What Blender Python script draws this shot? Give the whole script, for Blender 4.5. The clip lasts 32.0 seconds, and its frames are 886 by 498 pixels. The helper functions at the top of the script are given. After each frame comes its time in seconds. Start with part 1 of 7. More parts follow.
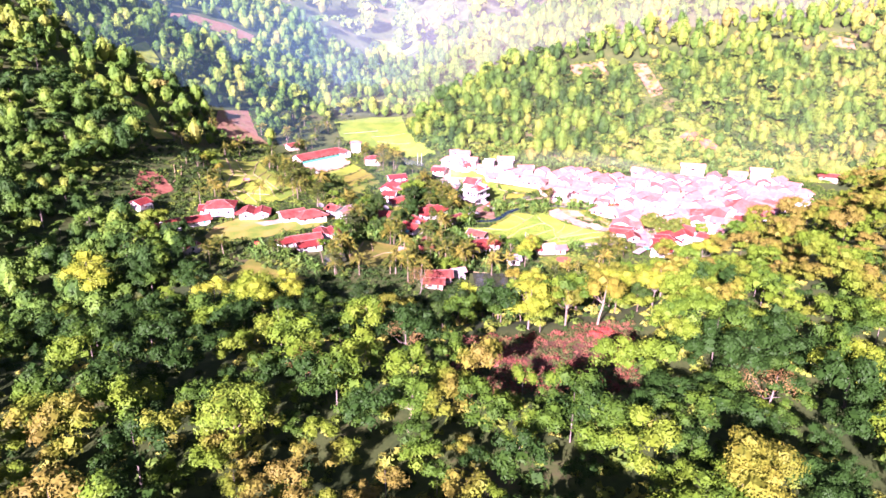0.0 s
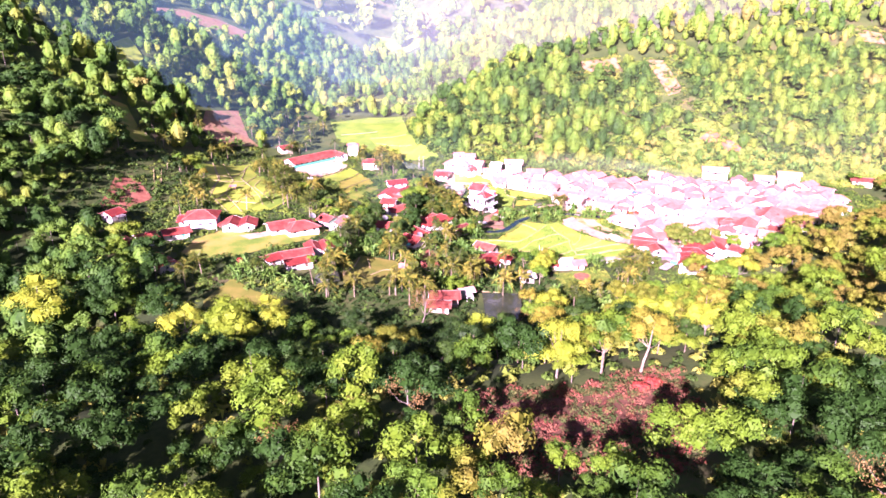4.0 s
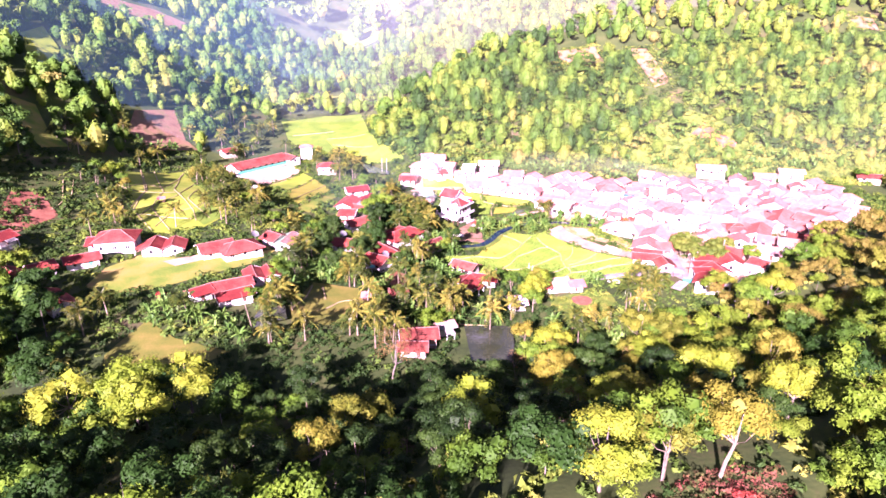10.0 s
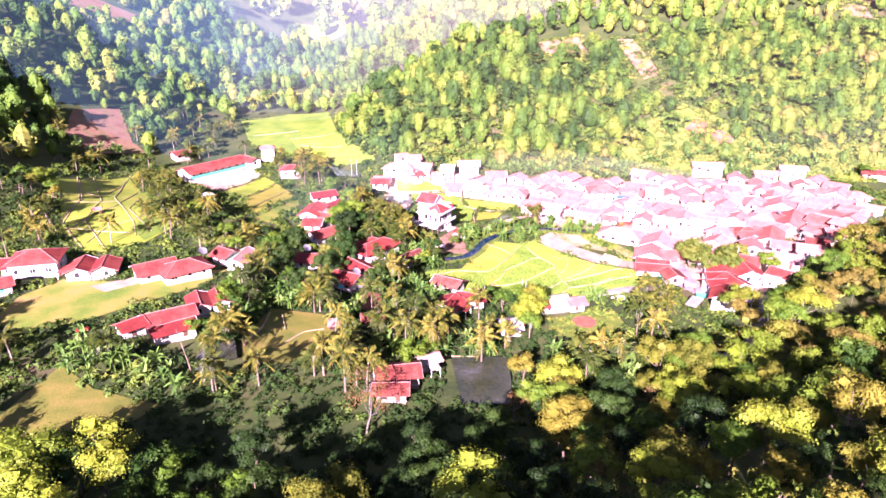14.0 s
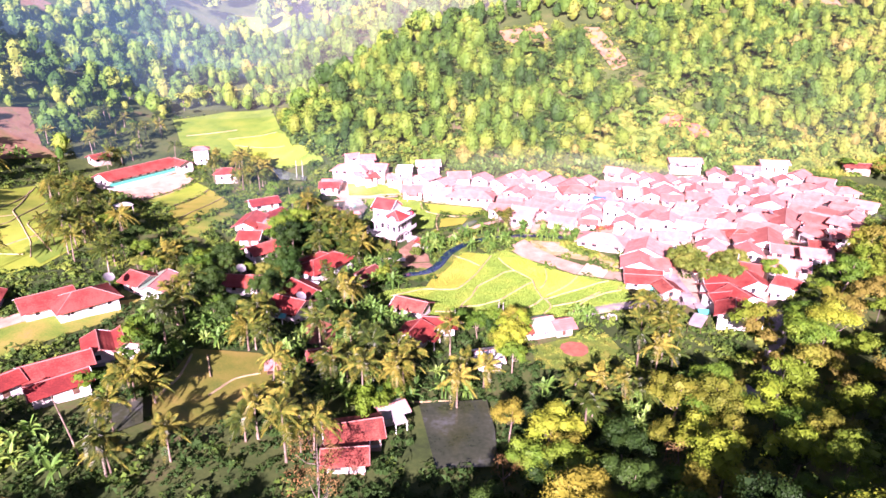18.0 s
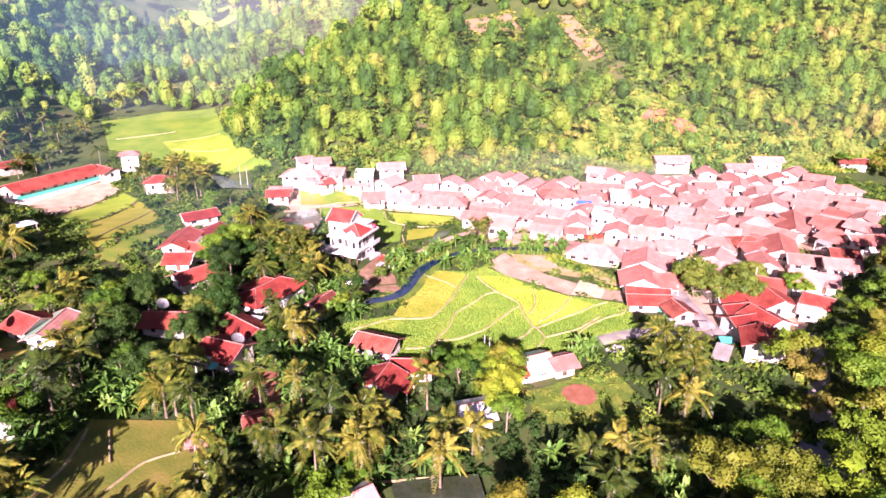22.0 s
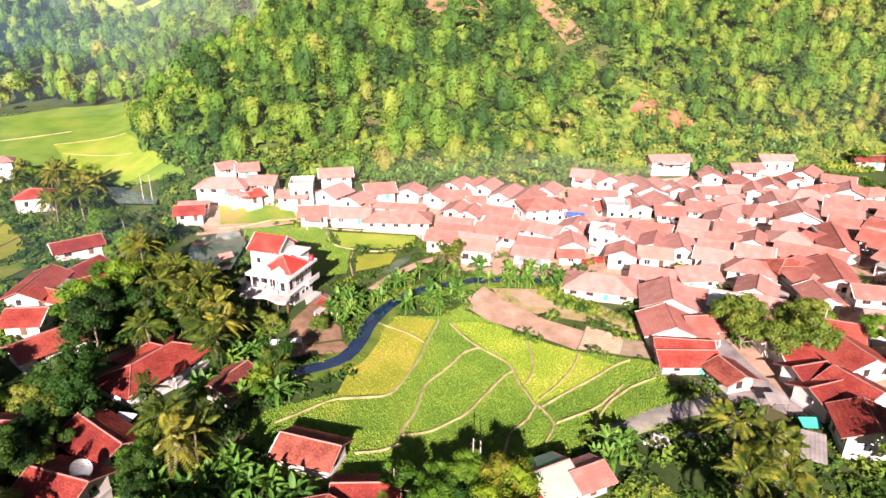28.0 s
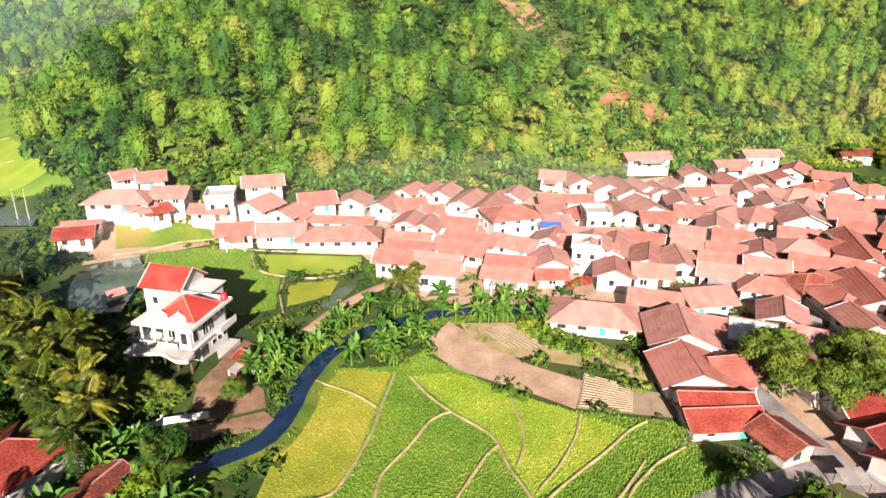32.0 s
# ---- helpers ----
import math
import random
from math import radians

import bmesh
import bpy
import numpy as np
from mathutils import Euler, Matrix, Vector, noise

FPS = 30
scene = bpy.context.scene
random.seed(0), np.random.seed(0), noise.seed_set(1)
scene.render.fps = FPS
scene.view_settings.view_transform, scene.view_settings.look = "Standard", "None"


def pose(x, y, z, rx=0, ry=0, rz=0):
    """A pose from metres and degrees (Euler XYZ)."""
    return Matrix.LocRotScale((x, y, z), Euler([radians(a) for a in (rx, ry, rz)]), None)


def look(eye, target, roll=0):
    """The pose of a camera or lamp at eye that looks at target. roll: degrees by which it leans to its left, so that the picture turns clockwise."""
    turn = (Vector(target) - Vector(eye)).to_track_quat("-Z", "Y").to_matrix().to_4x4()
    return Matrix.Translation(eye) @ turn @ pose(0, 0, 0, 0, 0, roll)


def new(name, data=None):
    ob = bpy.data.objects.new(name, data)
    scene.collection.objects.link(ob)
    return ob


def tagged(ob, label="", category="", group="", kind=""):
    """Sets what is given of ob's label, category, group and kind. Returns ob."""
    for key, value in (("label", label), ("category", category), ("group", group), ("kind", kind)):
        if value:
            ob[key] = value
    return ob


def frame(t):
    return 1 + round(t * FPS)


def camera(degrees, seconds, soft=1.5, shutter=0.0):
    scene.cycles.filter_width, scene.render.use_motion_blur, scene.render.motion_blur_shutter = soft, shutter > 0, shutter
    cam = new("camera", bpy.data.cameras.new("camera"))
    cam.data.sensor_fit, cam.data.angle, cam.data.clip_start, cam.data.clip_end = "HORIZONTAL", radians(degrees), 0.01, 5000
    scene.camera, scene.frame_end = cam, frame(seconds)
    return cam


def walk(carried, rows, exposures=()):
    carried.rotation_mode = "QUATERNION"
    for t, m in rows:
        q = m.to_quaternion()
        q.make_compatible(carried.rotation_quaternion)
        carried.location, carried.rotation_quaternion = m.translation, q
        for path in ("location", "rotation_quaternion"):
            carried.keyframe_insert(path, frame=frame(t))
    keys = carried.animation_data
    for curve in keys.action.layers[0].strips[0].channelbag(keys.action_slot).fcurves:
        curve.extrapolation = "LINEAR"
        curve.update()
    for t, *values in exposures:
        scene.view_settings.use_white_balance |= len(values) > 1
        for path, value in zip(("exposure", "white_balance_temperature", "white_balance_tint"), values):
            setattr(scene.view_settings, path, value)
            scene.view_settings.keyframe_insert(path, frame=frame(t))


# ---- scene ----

# ---------------------------------------------------------------- camera
cam = camera(68.0, 32.0, soft=1.6)
# seconds, x, y, z, yaw, pitch, roll: a drone that sinks slowly and turns to the right
ROWS = [
    (0, 0.00, 0.00, 93.32, -0.61, -20.97, 0.25),
    (1, -0.33, 6.38, 92.52, -0.60, -20.98, 0.17),
    (2, -0.68, 12.77, 91.66, -0.60, -21.01, 0.12),
    (3, -1.03, 19.19, 90.70, -0.60, -21.02, 0.12),
    (4, -1.40, 25.66, 89.58, -0.58, -21.04, 0.14),
    (5, -1.78, 32.17, 88.29, -0.60, -21.02, 0.17),
    (6, -2.16, 38.71, 86.88, -1.16, -21.03, 0.10),
    (7, -2.50, 45.26, 85.45, -1.92, -21.03, 0.02),
    (8, -2.78, 51.78, 84.08, -2.68, -21.04, -0.03),
    (9, -2.97, 58.25, 82.85, -3.31, -21.08, -0.05),
    (10, -3.08, 64.71, 81.69, -3.98, -21.11, -0.03),
    (11, -3.13, 71.19, 80.51, -4.45, -21.15, -0.08),
    (12, -3.13, 77.72, 79.23, -5.13, -21.19, -0.08),
    (13, -3.07, 84.34, 77.78, -5.78, -21.23, -0.14),
    (14, -2.94, 91.02, 76.22, -6.49, -21.23, -0.15),
    (15, -2.72, 97.73, 74.62, -7.46, -21.30, -0.08),
    (16, -2.37, 104.43, 73.05, -8.46, -21.29, -0.03),
    (17, -1.87, 111.11, 71.59, -9.46, -21.28, -0.02),
    (18, -1.25, 117.78, 70.19, -10.70, -21.36, -0.04),
    (19, -0.51, 124.45, 68.83, -11.65, -21.43, -0.08),
    (20, 0.31, 131.13, 67.45, -12.66, -21.45, -0.11),
    (21, 1.20, 137.85, 66.02, -13.48, -21.45, -0.08),
    (22, 2.19, 144.58, 64.59, -14.26, -21.42, -0.10),
    (23, 3.31, 151.30, 63.19, -15.30, -21.42, -0.03),
    (24, 4.59, 157.98, 61.89, -15.93, -21.45, 0.04),
    (25, 6.05, 164.60, 60.71, -16.49, -21.54, 0.09),
    (26, 7.67, 171.16, 59.59, -16.90, -21.68, 0.12),
    (27, 9.42, 177.68, 58.44, -17.48, -21.76, 0.16),
    (28, 11.26, 184.18, 57.20, -18.48, -21.87, 0.25),
    (29, 13.15, 190.65, 55.79, -19.45, -21.93, 0.25),
    (30, 15.09, 197.12, 54.25, -20.61, -21.94, 0.31),
    (31, 17.05, 203.57, 52.61, -21.85, -21.87, 0.35),
    (32, 19.03, 210.03, 50.94, -23.35, -21.82, 0.39),
]


def drone(x, y, z, yaw, pitch, roll):
    turn = Matrix.Rotation(radians(yaw), 4, "Z") @ Matrix.Rotation(radians(90 + pitch), 4, "X") @ Matrix.Rotation(radians(roll), 4, "Z")
    return Matrix.Translation((x, y, z)) @ turn


# the picture starts rosy and over-bright and settles as the flight comes near
EXPOSURES = [(0, 2.52, 5900, 80), (10, 2.54, 5900, 84), (20, 2.16, 6100, 70), (26, 1.78, 6400, 46), (32, 1.41, 6450, 22)]
walk(cam, [(r[0], drone(*r[1:])) for r in ROWS], EXPOSURES)

# ---------------------------------------------------------------- light
SUN_EL, SUN_AZ = radians(24.5), radians(202)  # height over the horizon; compass direction, clockwise from +y
world = bpy.data.worlds.new("sky")
scene.world = world
world.use_nodes = True
wn = world.node_tree
sky = wn.nodes.new("ShaderNodeTexSky")
sky.sky_type, sky.sun_disc = "NISHITA", False
sky.sun_elevation, sky.sun_rotation = SUN_EL, SUN_AZ
wn.links.new(sky.outputs[0], wn.nodes["Background"].inputs[0])
wn.nodes["Background"].inputs[1].default_value = 0.021
sun = new("sun", bpy.data.lights.new("sun", "SUN"))
sun.data.energy, sun.data.angle, sun.data.color = 5.0, radians(0.6), (1.0, 0.93, 0.80)
sun_way = Vector((math.sin(SUN_AZ) * math.cos(SUN_EL), math.cos(SUN_AZ) * math.cos(SUN_EL), math.sin(SUN_EL)))
sun.matrix_world = look(sun_way * 300, (0, 0, 0))

# ---------------------------------------------------------------- the lie of the land
def ramp(a, b, v):
    t = np.clip((v - a) / (b - a), 0.0, 1.0)
    return t * t * (3 - 2 * t)


def soft(v, k):
    """A rounded max(v, 0)."""
    return k * np.logaddexp(0.0, v / k)


def height(x, y):
    x, y = np.asarray(x, float), np.asarray(y, float)
    h = 0.085 * soft(y - 322, 12) * (1 - ramp(30, 80, x)) + 0.03 * soft(y - 322, 12) * ramp(30, 80, x)
    # the raised bank with the upper hamlet
    h = h + 10.5 * ramp(-32, 62, -x) * (1 - ramp(300, 365, y)) * ramp(120, 190, y)
    # mountain beyond it
    u = soft(-x - (112 - 0.12 * (y - 250)), 9)
    steep = 0.48 + 0.17 * ramp(230, 360, y)
    h = h + steep * np.minimum(u, 150) + 0.3 * np.maximum(u - 150, 0)
    # wooded hill at the back of the village
    v = y - (349 + 14 * np.exp(-((x - 80) / 55) ** 2) - 0.06 * soft(x - 150, 30))
    w = 0.85 * (x + 14 + 0.03 * (y - 390))
    n = -14 * np.logaddexp(-v / 14, -w / 14)
    n = soft(n, 5)
    h = h + 0.40 * n + 25 * (1 - np.exp(-n / 35))
    # knoll under the start of the flight
    q = y - 0.3 * soft(x - 26, 10) + 0.1 * soft(-x - 20, 10) + 9 * (1 - ramp(-6, 12, x))
    h = h + 27 * (1 - ramp(118, 188 + 8 * ramp(15, 50, x), q)) + 0.10 * soft(112 - q, 10)
    # spur to the east of the road
    h = h + 30 * np.exp(-(((x - 175) / 52) ** 2) - ((y - 195) / 62) ** 2)
    # made ground under the big white house
    h = h + 2.3 * np.exp(-(((x - 18) / 10) ** 2) - ((y - 296) / 13) ** 2)
    # head of the valley
    h = h + 0.28 * soft(y - 640, 40) + 0.25 * soft(x - 330, 40) * (1 - ramp(300, 500, y))
    return h


def bumps(x, y):
    return 0.6 * np.sin(x * 0.13 + 1.3) * np.sin(y * 0.11) + 0.35 * np.sin(x * 0.31 + y * 0.23)

# ---------------------------------------------------------------- materials
def material(name, colours, scale=1.0, rough=0.8, bump=0.3, bump_scale=8.0, metal=0.0, vary=0.0, attr="", spec=0.3, coords="Object", grain=0.35):
    """Colours spread by noise at two sizes; vary: how far each object differs; attr: a value per point that picks the colour."""
    m = bpy.data.materials.new(name)
    m.use_nodes = True
    nt = m.node_tree
    b = nt.nodes["Principled BSDF"]
    b.inputs["Roughness"].default_value, b.inputs["Metallic"].default_value = rough, metal
    b.inputs["Specular IOR Level"].default_value = spec
    tc = nt.nodes.new("ShaderNodeTexCoord")
    big, fine = nt.nodes.new("ShaderNodeTexNoise"), nt.nodes.new("ShaderNodeTexNoise")
    big.inputs["Scale"].default_value, big.inputs["Detail"].default_value = scale, 3
    fine.inputs["Scale"].default_value, fine.inputs["Detail"].default_value = bump_scale, 4
    for n in (big, fine):
        nt.links.new(tc.outputs[coords], n.inputs["Vector"])
    mix = nt.nodes.new("ShaderNodeMath")
    mix.operation = "MULTIPLY_ADD"
    mix.inputs[1].default_value = grain
    nt.links.new(fine.outputs[0], mix.inputs[0])
    nt.links.new(big.outputs[0], mix.inputs[2])
    value = mix.outputs[0]
    off = nt.nodes.new("ShaderNodeMath")
    off.operation = "SUBTRACT"
    off.inputs[1].default_value = grain / 2
    nt.links.new(value, off.inputs[0])
    value = off.outputs[0]
    if vary or attr:
        if attr:
            src = nt.nodes.new("ShaderNodeAttribute")
            src.attribute_name = attr
            out = src.outputs["Fac"]
        else:
            src = nt.nodes.new("ShaderNodeObjectInfo")
            out = src.outputs["Random"]
        ma = nt.nodes.new("ShaderNodeMath")
        ma.operation = "MULTIPLY_ADD"
        ma.inputs[1].default_value = vary
        nt.links.new(out, ma.inputs[0])
        sub = nt.nodes.new("ShaderNodeMath")
        sub.operation = "SUBTRACT"
        sub.inputs[1].default_value = vary / 2
        nt.links.new(value, sub.inputs[0])
        nt.links.new(sub.outputs[0], ma.inputs[2])
        value = ma.outputs[0]
    cr = nt.nodes.new("ShaderNodeValToRGB")
    e = cr.color_ramp.elements
    while len(e) < len(colours):
        e.new(0.5)
    for i, c in enumerate(colours):
        e[i].position = 0.25 + 0.5 * i / max(1, len(colours) - 1)
        e[i].color = (*c, 1)
    nt.links.new(value, cr.inputs[0])
    nt.links.new(cr.outputs[0], b.inputs["Base Color"])
    if bump:
        bn = nt.nodes.new("ShaderNodeBump")
        bn.inputs["Strength"].default_value, bn.inputs["Distance"].default_value = bump, 0.1
        nt.links.new(fine.outputs[0], bn.inputs["Height"])
        nt.links.new(bn.outputs[0], b.inputs["Normal"])
    return m


M = {}
M["forest_floor"] = material("forest_floor", [(0.018, 0.035, 0.007), (0.035, 0.065, 0.011), (0.06, 0.09, 0.018), (0.1, 0.08, 0.035)], 0.06, 0.95, 0.6, 1.2)
M["leaf_green"] = material("leaf_green", [(0.03, 0.085, 0.007), (0.062, 0.145, 0.01), (0.11, 0.19, 0.013)], 0.35, 0.55, 0, 3.0, vary=0.5, spec=0.12)
M["leaf_lime"] = material("leaf_lime", [(0.085, 0.155, 0.008), (0.135, 0.21, 0.011), (0.2, 0.25, 0.016)], 0.35, 0.55, 0, 3.0, vary=0.4, spec=0.12)
M["leaf_olive"] = material("leaf_olive", [(0.08, 0.11, 0.009), (0.125, 0.145, 0.012), (0.17, 0.165, 0.016)], 0.35, 0.6, 0, 3.0, vary=0.5, spec=0.12)
# dark leaves, partly to carry shade in their colour
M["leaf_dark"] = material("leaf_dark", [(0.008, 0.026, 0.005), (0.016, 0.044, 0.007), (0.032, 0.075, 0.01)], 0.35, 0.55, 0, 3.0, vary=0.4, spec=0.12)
M["leaf_red"] = material("leaf_red", [(0.2, 0.03, 0.02), (0.36, 0.06, 0.04), (0.3, 0.12, 0.04)], 0.8, 0.7, 0, 3.0, spec=0.12)
M["leaf_dry"] = material("leaf_dry", [(0.11, 0.07, 0.02), (0.16, 0.1, 0.03), (0.2, 0.14, 0.05)], 0.5, 0.8, 0, 3.0, vary=0.3, spec=0.12)
M["leaf_far"] = material("leaf_far", [(0.018, 0.058, 0.009), (0.04, 0.106, 0.012), (0.07, 0.152, 0.015), (0.112, 0.188, 0.018), (0.155, 0.205, 0.025), (0.17, 0.172, 0.036)], 0.05, 0.6, 0, 0.5, vary=0.62, attr="tint", spec=0.12, grain=0.1)
M["leaf_knoll"] = material("leaf_knoll", [(0.014, 0.048, 0.006), (0.04, 0.1, 0.007), (0.08, 0.155, 0.008), (0.1, 0.16, 0.01), (0.12, 0.14, 0.012), (0.13, 0.118, 0.018)], 0.05, 0.6, 0, 0.5, vary=0.85, attr="tint", spec=0.12, grain=0.1)
M["palm_leaf"] = material("palm_leaf", [(0.022, 0.048, 0.006), (0.06, 0.09, 0.009), (0.23, 0.215, 0.026)], 0.9, 0.45, 0, 3.0, vary=0.4, spec=0.35)
M["banana_leaf"] = material("banana_leaf", [(0.035, 0.105, 0.014), (0.07, 0.17, 0.02), (0.14, 0.23, 0.035)], 0.8, 0.6, 0, 3.0, vary=0.4, spec=0.25)
M["bark"] = material("bark", [(0.10, 0.075, 0.05), (0.2, 0.16, 0.11), (0.32, 0.27, 0.2)], 1.2, 0.9, 0.5, 9.0, vary=0.3)
M["bark_pale"] = material("bark_pale", [(0.13, 0.11, 0.085), (0.22, 0.19, 0.15)], 1.2, 0.9, 0.4, 9.0)
M["green"] = material("rice_green", [(0.08, 0.17, 0.014), (0.13, 0.232, 0.022), (0.205, 0.275, 0.03)], 0.12, 0.8, 0.8, 3.0)
M["lime"] = material("rice_lime", [(0.15, 0.25, 0.016), (0.23, 0.32, 0.025), (0.33, 0.36, 0.045)], 0.12, 0.8, 0.8, 3.0)
M["ripe"] = material("rice_ripe", [(0.19, 0.23, 0.018), (0.27, 0.28, 0.026), (0.36, 0.32, 0.045)], 0.15, 0.85, 0.7, 3.0)
M["paddyold"] = material("rice_stubble", [(0.09, 0.13, 0.016), (0.16, 0.17, 0.024), (0.25, 0.2, 0.045)], 0.2, 0.7, 0.6, 2.5)
M["grass"] = material("grass", [(0.06, 0.15, 0.012), (0.13, 0.21, 0.018), (0.25, 0.24, 0.04), (0.34, 0.2, 0.085)], 0.1, 0.9, 0.7, 2.5)
M["soil"] = material("pale_soil", [(0.3, 0.19, 0.12), (0.42, 0.28, 0.19), (0.52, 0.37, 0.26)], 0.25, 0.95, 0.4, 2.0)
M["redsoil"] = material("red_soil", [(0.17, 0.055, 0.028), (0.27, 0.1, 0.055), (0.33, 0.16, 0.09)], 0.25, 0.95, 0.6, 1.5)
M["clearing"] = material("clearing_soil", [(0.05, 0.05, 0.015), (0.11, 0.045, 0.025), (0.16, 0.07, 0.04)], 0.25, 0.95, 0.6, 1.5)
M["scar"] = material("bare_slope", [(0.19, 0.1, 0.055), (0.27, 0.16, 0.09), (0.16, 0.15, 0.05)], 0.2, 0.95, 0.6, 1.5)
M["drive"] = material("earth_drive", [(0.13, 0.075, 0.04), (0.22, 0.13, 0.075), (0.3, 0.19, 0.12)], 0.4, 0.95, 0.5, 3.0)
M["bed"] = material("seed_bed", [(0.25, 0.18, 0.11), (0.36, 0.28, 0.19)], 0.6, 0.95, 0.4, 3.0)
M["garden"] = material("garden_soil", [(0.2, 0.2, 0.05), (0.36, 0.28, 0.13), (0.44, 0.31, 0.2)], 0.35, 0.95, 0.5, 2.0)
M["water"] = material("still_water", [(0.05, 0.075, 0.07), (0.10, 0.13, 0.10), (0.14, 0.16, 0.11)], 0.2, 0.08, 0.02, 1.0, spec=0.6)
M["pond"] = material("pond_water", [(0.02, 0.03, 0.012), (0.045, 0.055, 0.03), (0.11, 0.125, 0.12)], 0.12, 0.15, 0.05, 1.5, spec=0.6)
M["river"] = material("river_water", [(0.004, 0.014, 0.04), (0.012, 0.035, 0.08)], 0.3, 0.06, 0.06, 1.2, spec=0.7)
M["mud"] = material("mud_bund", [(0.2, 0.15, 0.07), (0.34, 0.27, 0.14), (0.4, 0.36, 0.16)], 0.5, 0.95, 0.5, 4.0)
M["asphalt"] = material("worn_asphalt", [(0.16, 0.14, 0.135), (0.27, 0.24, 0.225), (0.38, 0.33, 0.3)], 0.4, 0.9, 0.4, 4.0)
M["concrete"] = material("concrete", [(0.35, 0.34, 0.31), (0.5, 0.48, 0.44)], 0.5, 0.9, 0.3, 5.0)
M["tile_old"] = material("tile_old", [(0.31, 0.13, 0.1), (0.39, 0.185, 0.148), (0.45, 0.245, 0.205)], 0.5, 0.85, 1.0, 5.0, grain=0.6, vary=0.45)
M["tile_red"] = material("tile_red", [(0.14, 0.018, 0.013), (0.24, 0.034, 0.022), (0.32, 0.07, 0.046)], 0.3, 0.8, 0.8, 4.0, grain=0.9, vary=0.4)
M["tile_mid"] = material("tile_mid", [(0.29, 0.088, 0.062), (0.37, 0.13, 0.097), (0.43, 0.18, 0.14)], 0.4, 0.85, 0.9, 4.5, grain=0.8, vary=0.45)
M["tile_rust"] = material("tile_rust", [(0.1, 0.026, 0.018), (0.2, 0.045, 0.028), (0.31, 0.09, 0.055)], 0.5, 0.9, 1.0, 3.5, grain=0.9, vary=0.3)
M["tile_green"] = material("roof_green", [(0.14, 0.26, 0.17), (0.24, 0.34, 0.24)], 0.4, 0.7, 0.4, 4.0)
M["sheet_white"] = material("sheet_white", [(0.55, 0.56, 0.55), (0.72, 0.72, 0.70)], 0.4, 0.5, 0.3, 3.0)
M["sheet_grey"] = material("sheet_grey", [(0.22, 0.2, 0.18), (0.36, 0.33, 0.30)], 0.6, 0.8, 0.6, 3.0)
M["sheet_mint"] = material("sheet_mint", [(0.28, 0.34, 0.24), (0.4, 0.44, 0.34)], 0.5, 0.6, 0.3, 3.0)
M["tile_pale"] = material("tile_pale", [(0.33, 0.17, 0.13), (0.42, 0.26, 0.2)], 0.3, 0.85, 0.6, 4.0)
M["wall"] = material("limewash", [(0.58, 0.52, 0.46), (0.68, 0.63, 0.58), (0.74, 0.71, 0.68), (0.54, 0.58, 0.55)], 0.4, 0.9, 0.15, 6.0, vary=0.5)
M["wall_dark"] = material("bare_wall", [(0.26, 0.17, 0.12), (0.38, 0.28, 0.2), (0.5, 0.44, 0.36)], 0.6, 0.95, 0.4, 5.0, vary=0.4)
M["white"] = material("white_paint", [(0.74, 0.73, 0.7), (0.82, 0.82, 0.8)], 0.5, 0.7, 0.1, 6.0)
M["villa_wall"] = material("villa_plaster", [(0.5, 0.49, 0.46), (0.6, 0.59, 0.56)], 0.5, 0.8, 0.15, 4.0)
M["turquoise"] = material("turquoise_paint", [(0.03, 0.4, 0.3), (0.06, 0.5, 0.38)], 0.5, 0.6, 0.1, 6.0)
M["ridge"] = material("ridge_mortar", [(0.28, 0.11, 0.085), (0.38, 0.2, 0.16)], 0.8, 0.9, 0.3, 6.0, vary=0.3)
M["wood"] = material("dark_wood", [(0.07, 0.04, 0.025), (0.16, 0.09, 0.05)], 1.5, 0.7, 0.4, 12.0, vary=0.3)
M["pane"] = material("window_pane", [(0.015, 0.018, 0.02), (0.04, 0.045, 0.05)], 1.0, 0.1, 0, 3.0, spec=0.7)
M["tarp_blue"] = material("blue_tarpaulin", [(0.04, 0.13, 0.5), (0.07, 0.22, 0.65)], 1.0, 0.5, 0.3, 4.0)
M["tank_red"] = material("red_plastic", [(0.5, 0.02, 0.03), (0.6, 0.04, 0.05)], 1.0, 0.4, 0, 4.0)
M["metal"] = material("grey_metal", [(0.22, 0.22, 0.22), (0.34, 0.34, 0.33)], 1.0, 0.4, 0.1, 4.0, metal=0.6)
M["tile_villa"] = material("tile_bright", [(0.36, 0.03, 0.02), (0.48, 0.05, 0.035), (0.52, 0.08, 0.055)], 0.4, 0.6, 0.8, 5.0)
M["shrub"] = material("shrub_leaf", [(0.018, 0.05, 0.008), (0.06, 0.12, 0.014), (0.13, 0.19, 0.022), (0.23, 0.25, 0.038)], 0.15, 0.7, 0, 1.0, vary=0.6, attr="tint", spec=0.12)
M["weed"] = material("weed", [(0.05, 0.11, 0.013), (0.1, 0.16, 0.017), (0.2, 0.21, 0.03)], 0.3, 0.8, 0.5, 3.0)
M["leaf_mango"] = material("leaf_mango", [(0.05, 0.095, 0.012), (0.10, 0.145, 0.018), (0.17, 0.19, 0.03)], 0.5, 0.5, 0, 3.0, vary=0.3, spec=0.12)
M["stone"] = material("stone", [(0.3, 0.28, 0.25), (0.5, 0.47, 0.43)], 1.0, 0.9, 0.4, 5.0, vary=0.5)
M["red_brush"] = material("red_brush", [(0.04, 0.07, 0.012), (0.075, 0.08, 0.018), (0.17, 0.045, 0.026), (0.2, 0.085, 0.045)], 0.3, 0.9, 0, 1.0, vary=0.6, attr="tint")

# ---------------------------------------------------------------- building helpers
rng = np.random.default_rng(7)


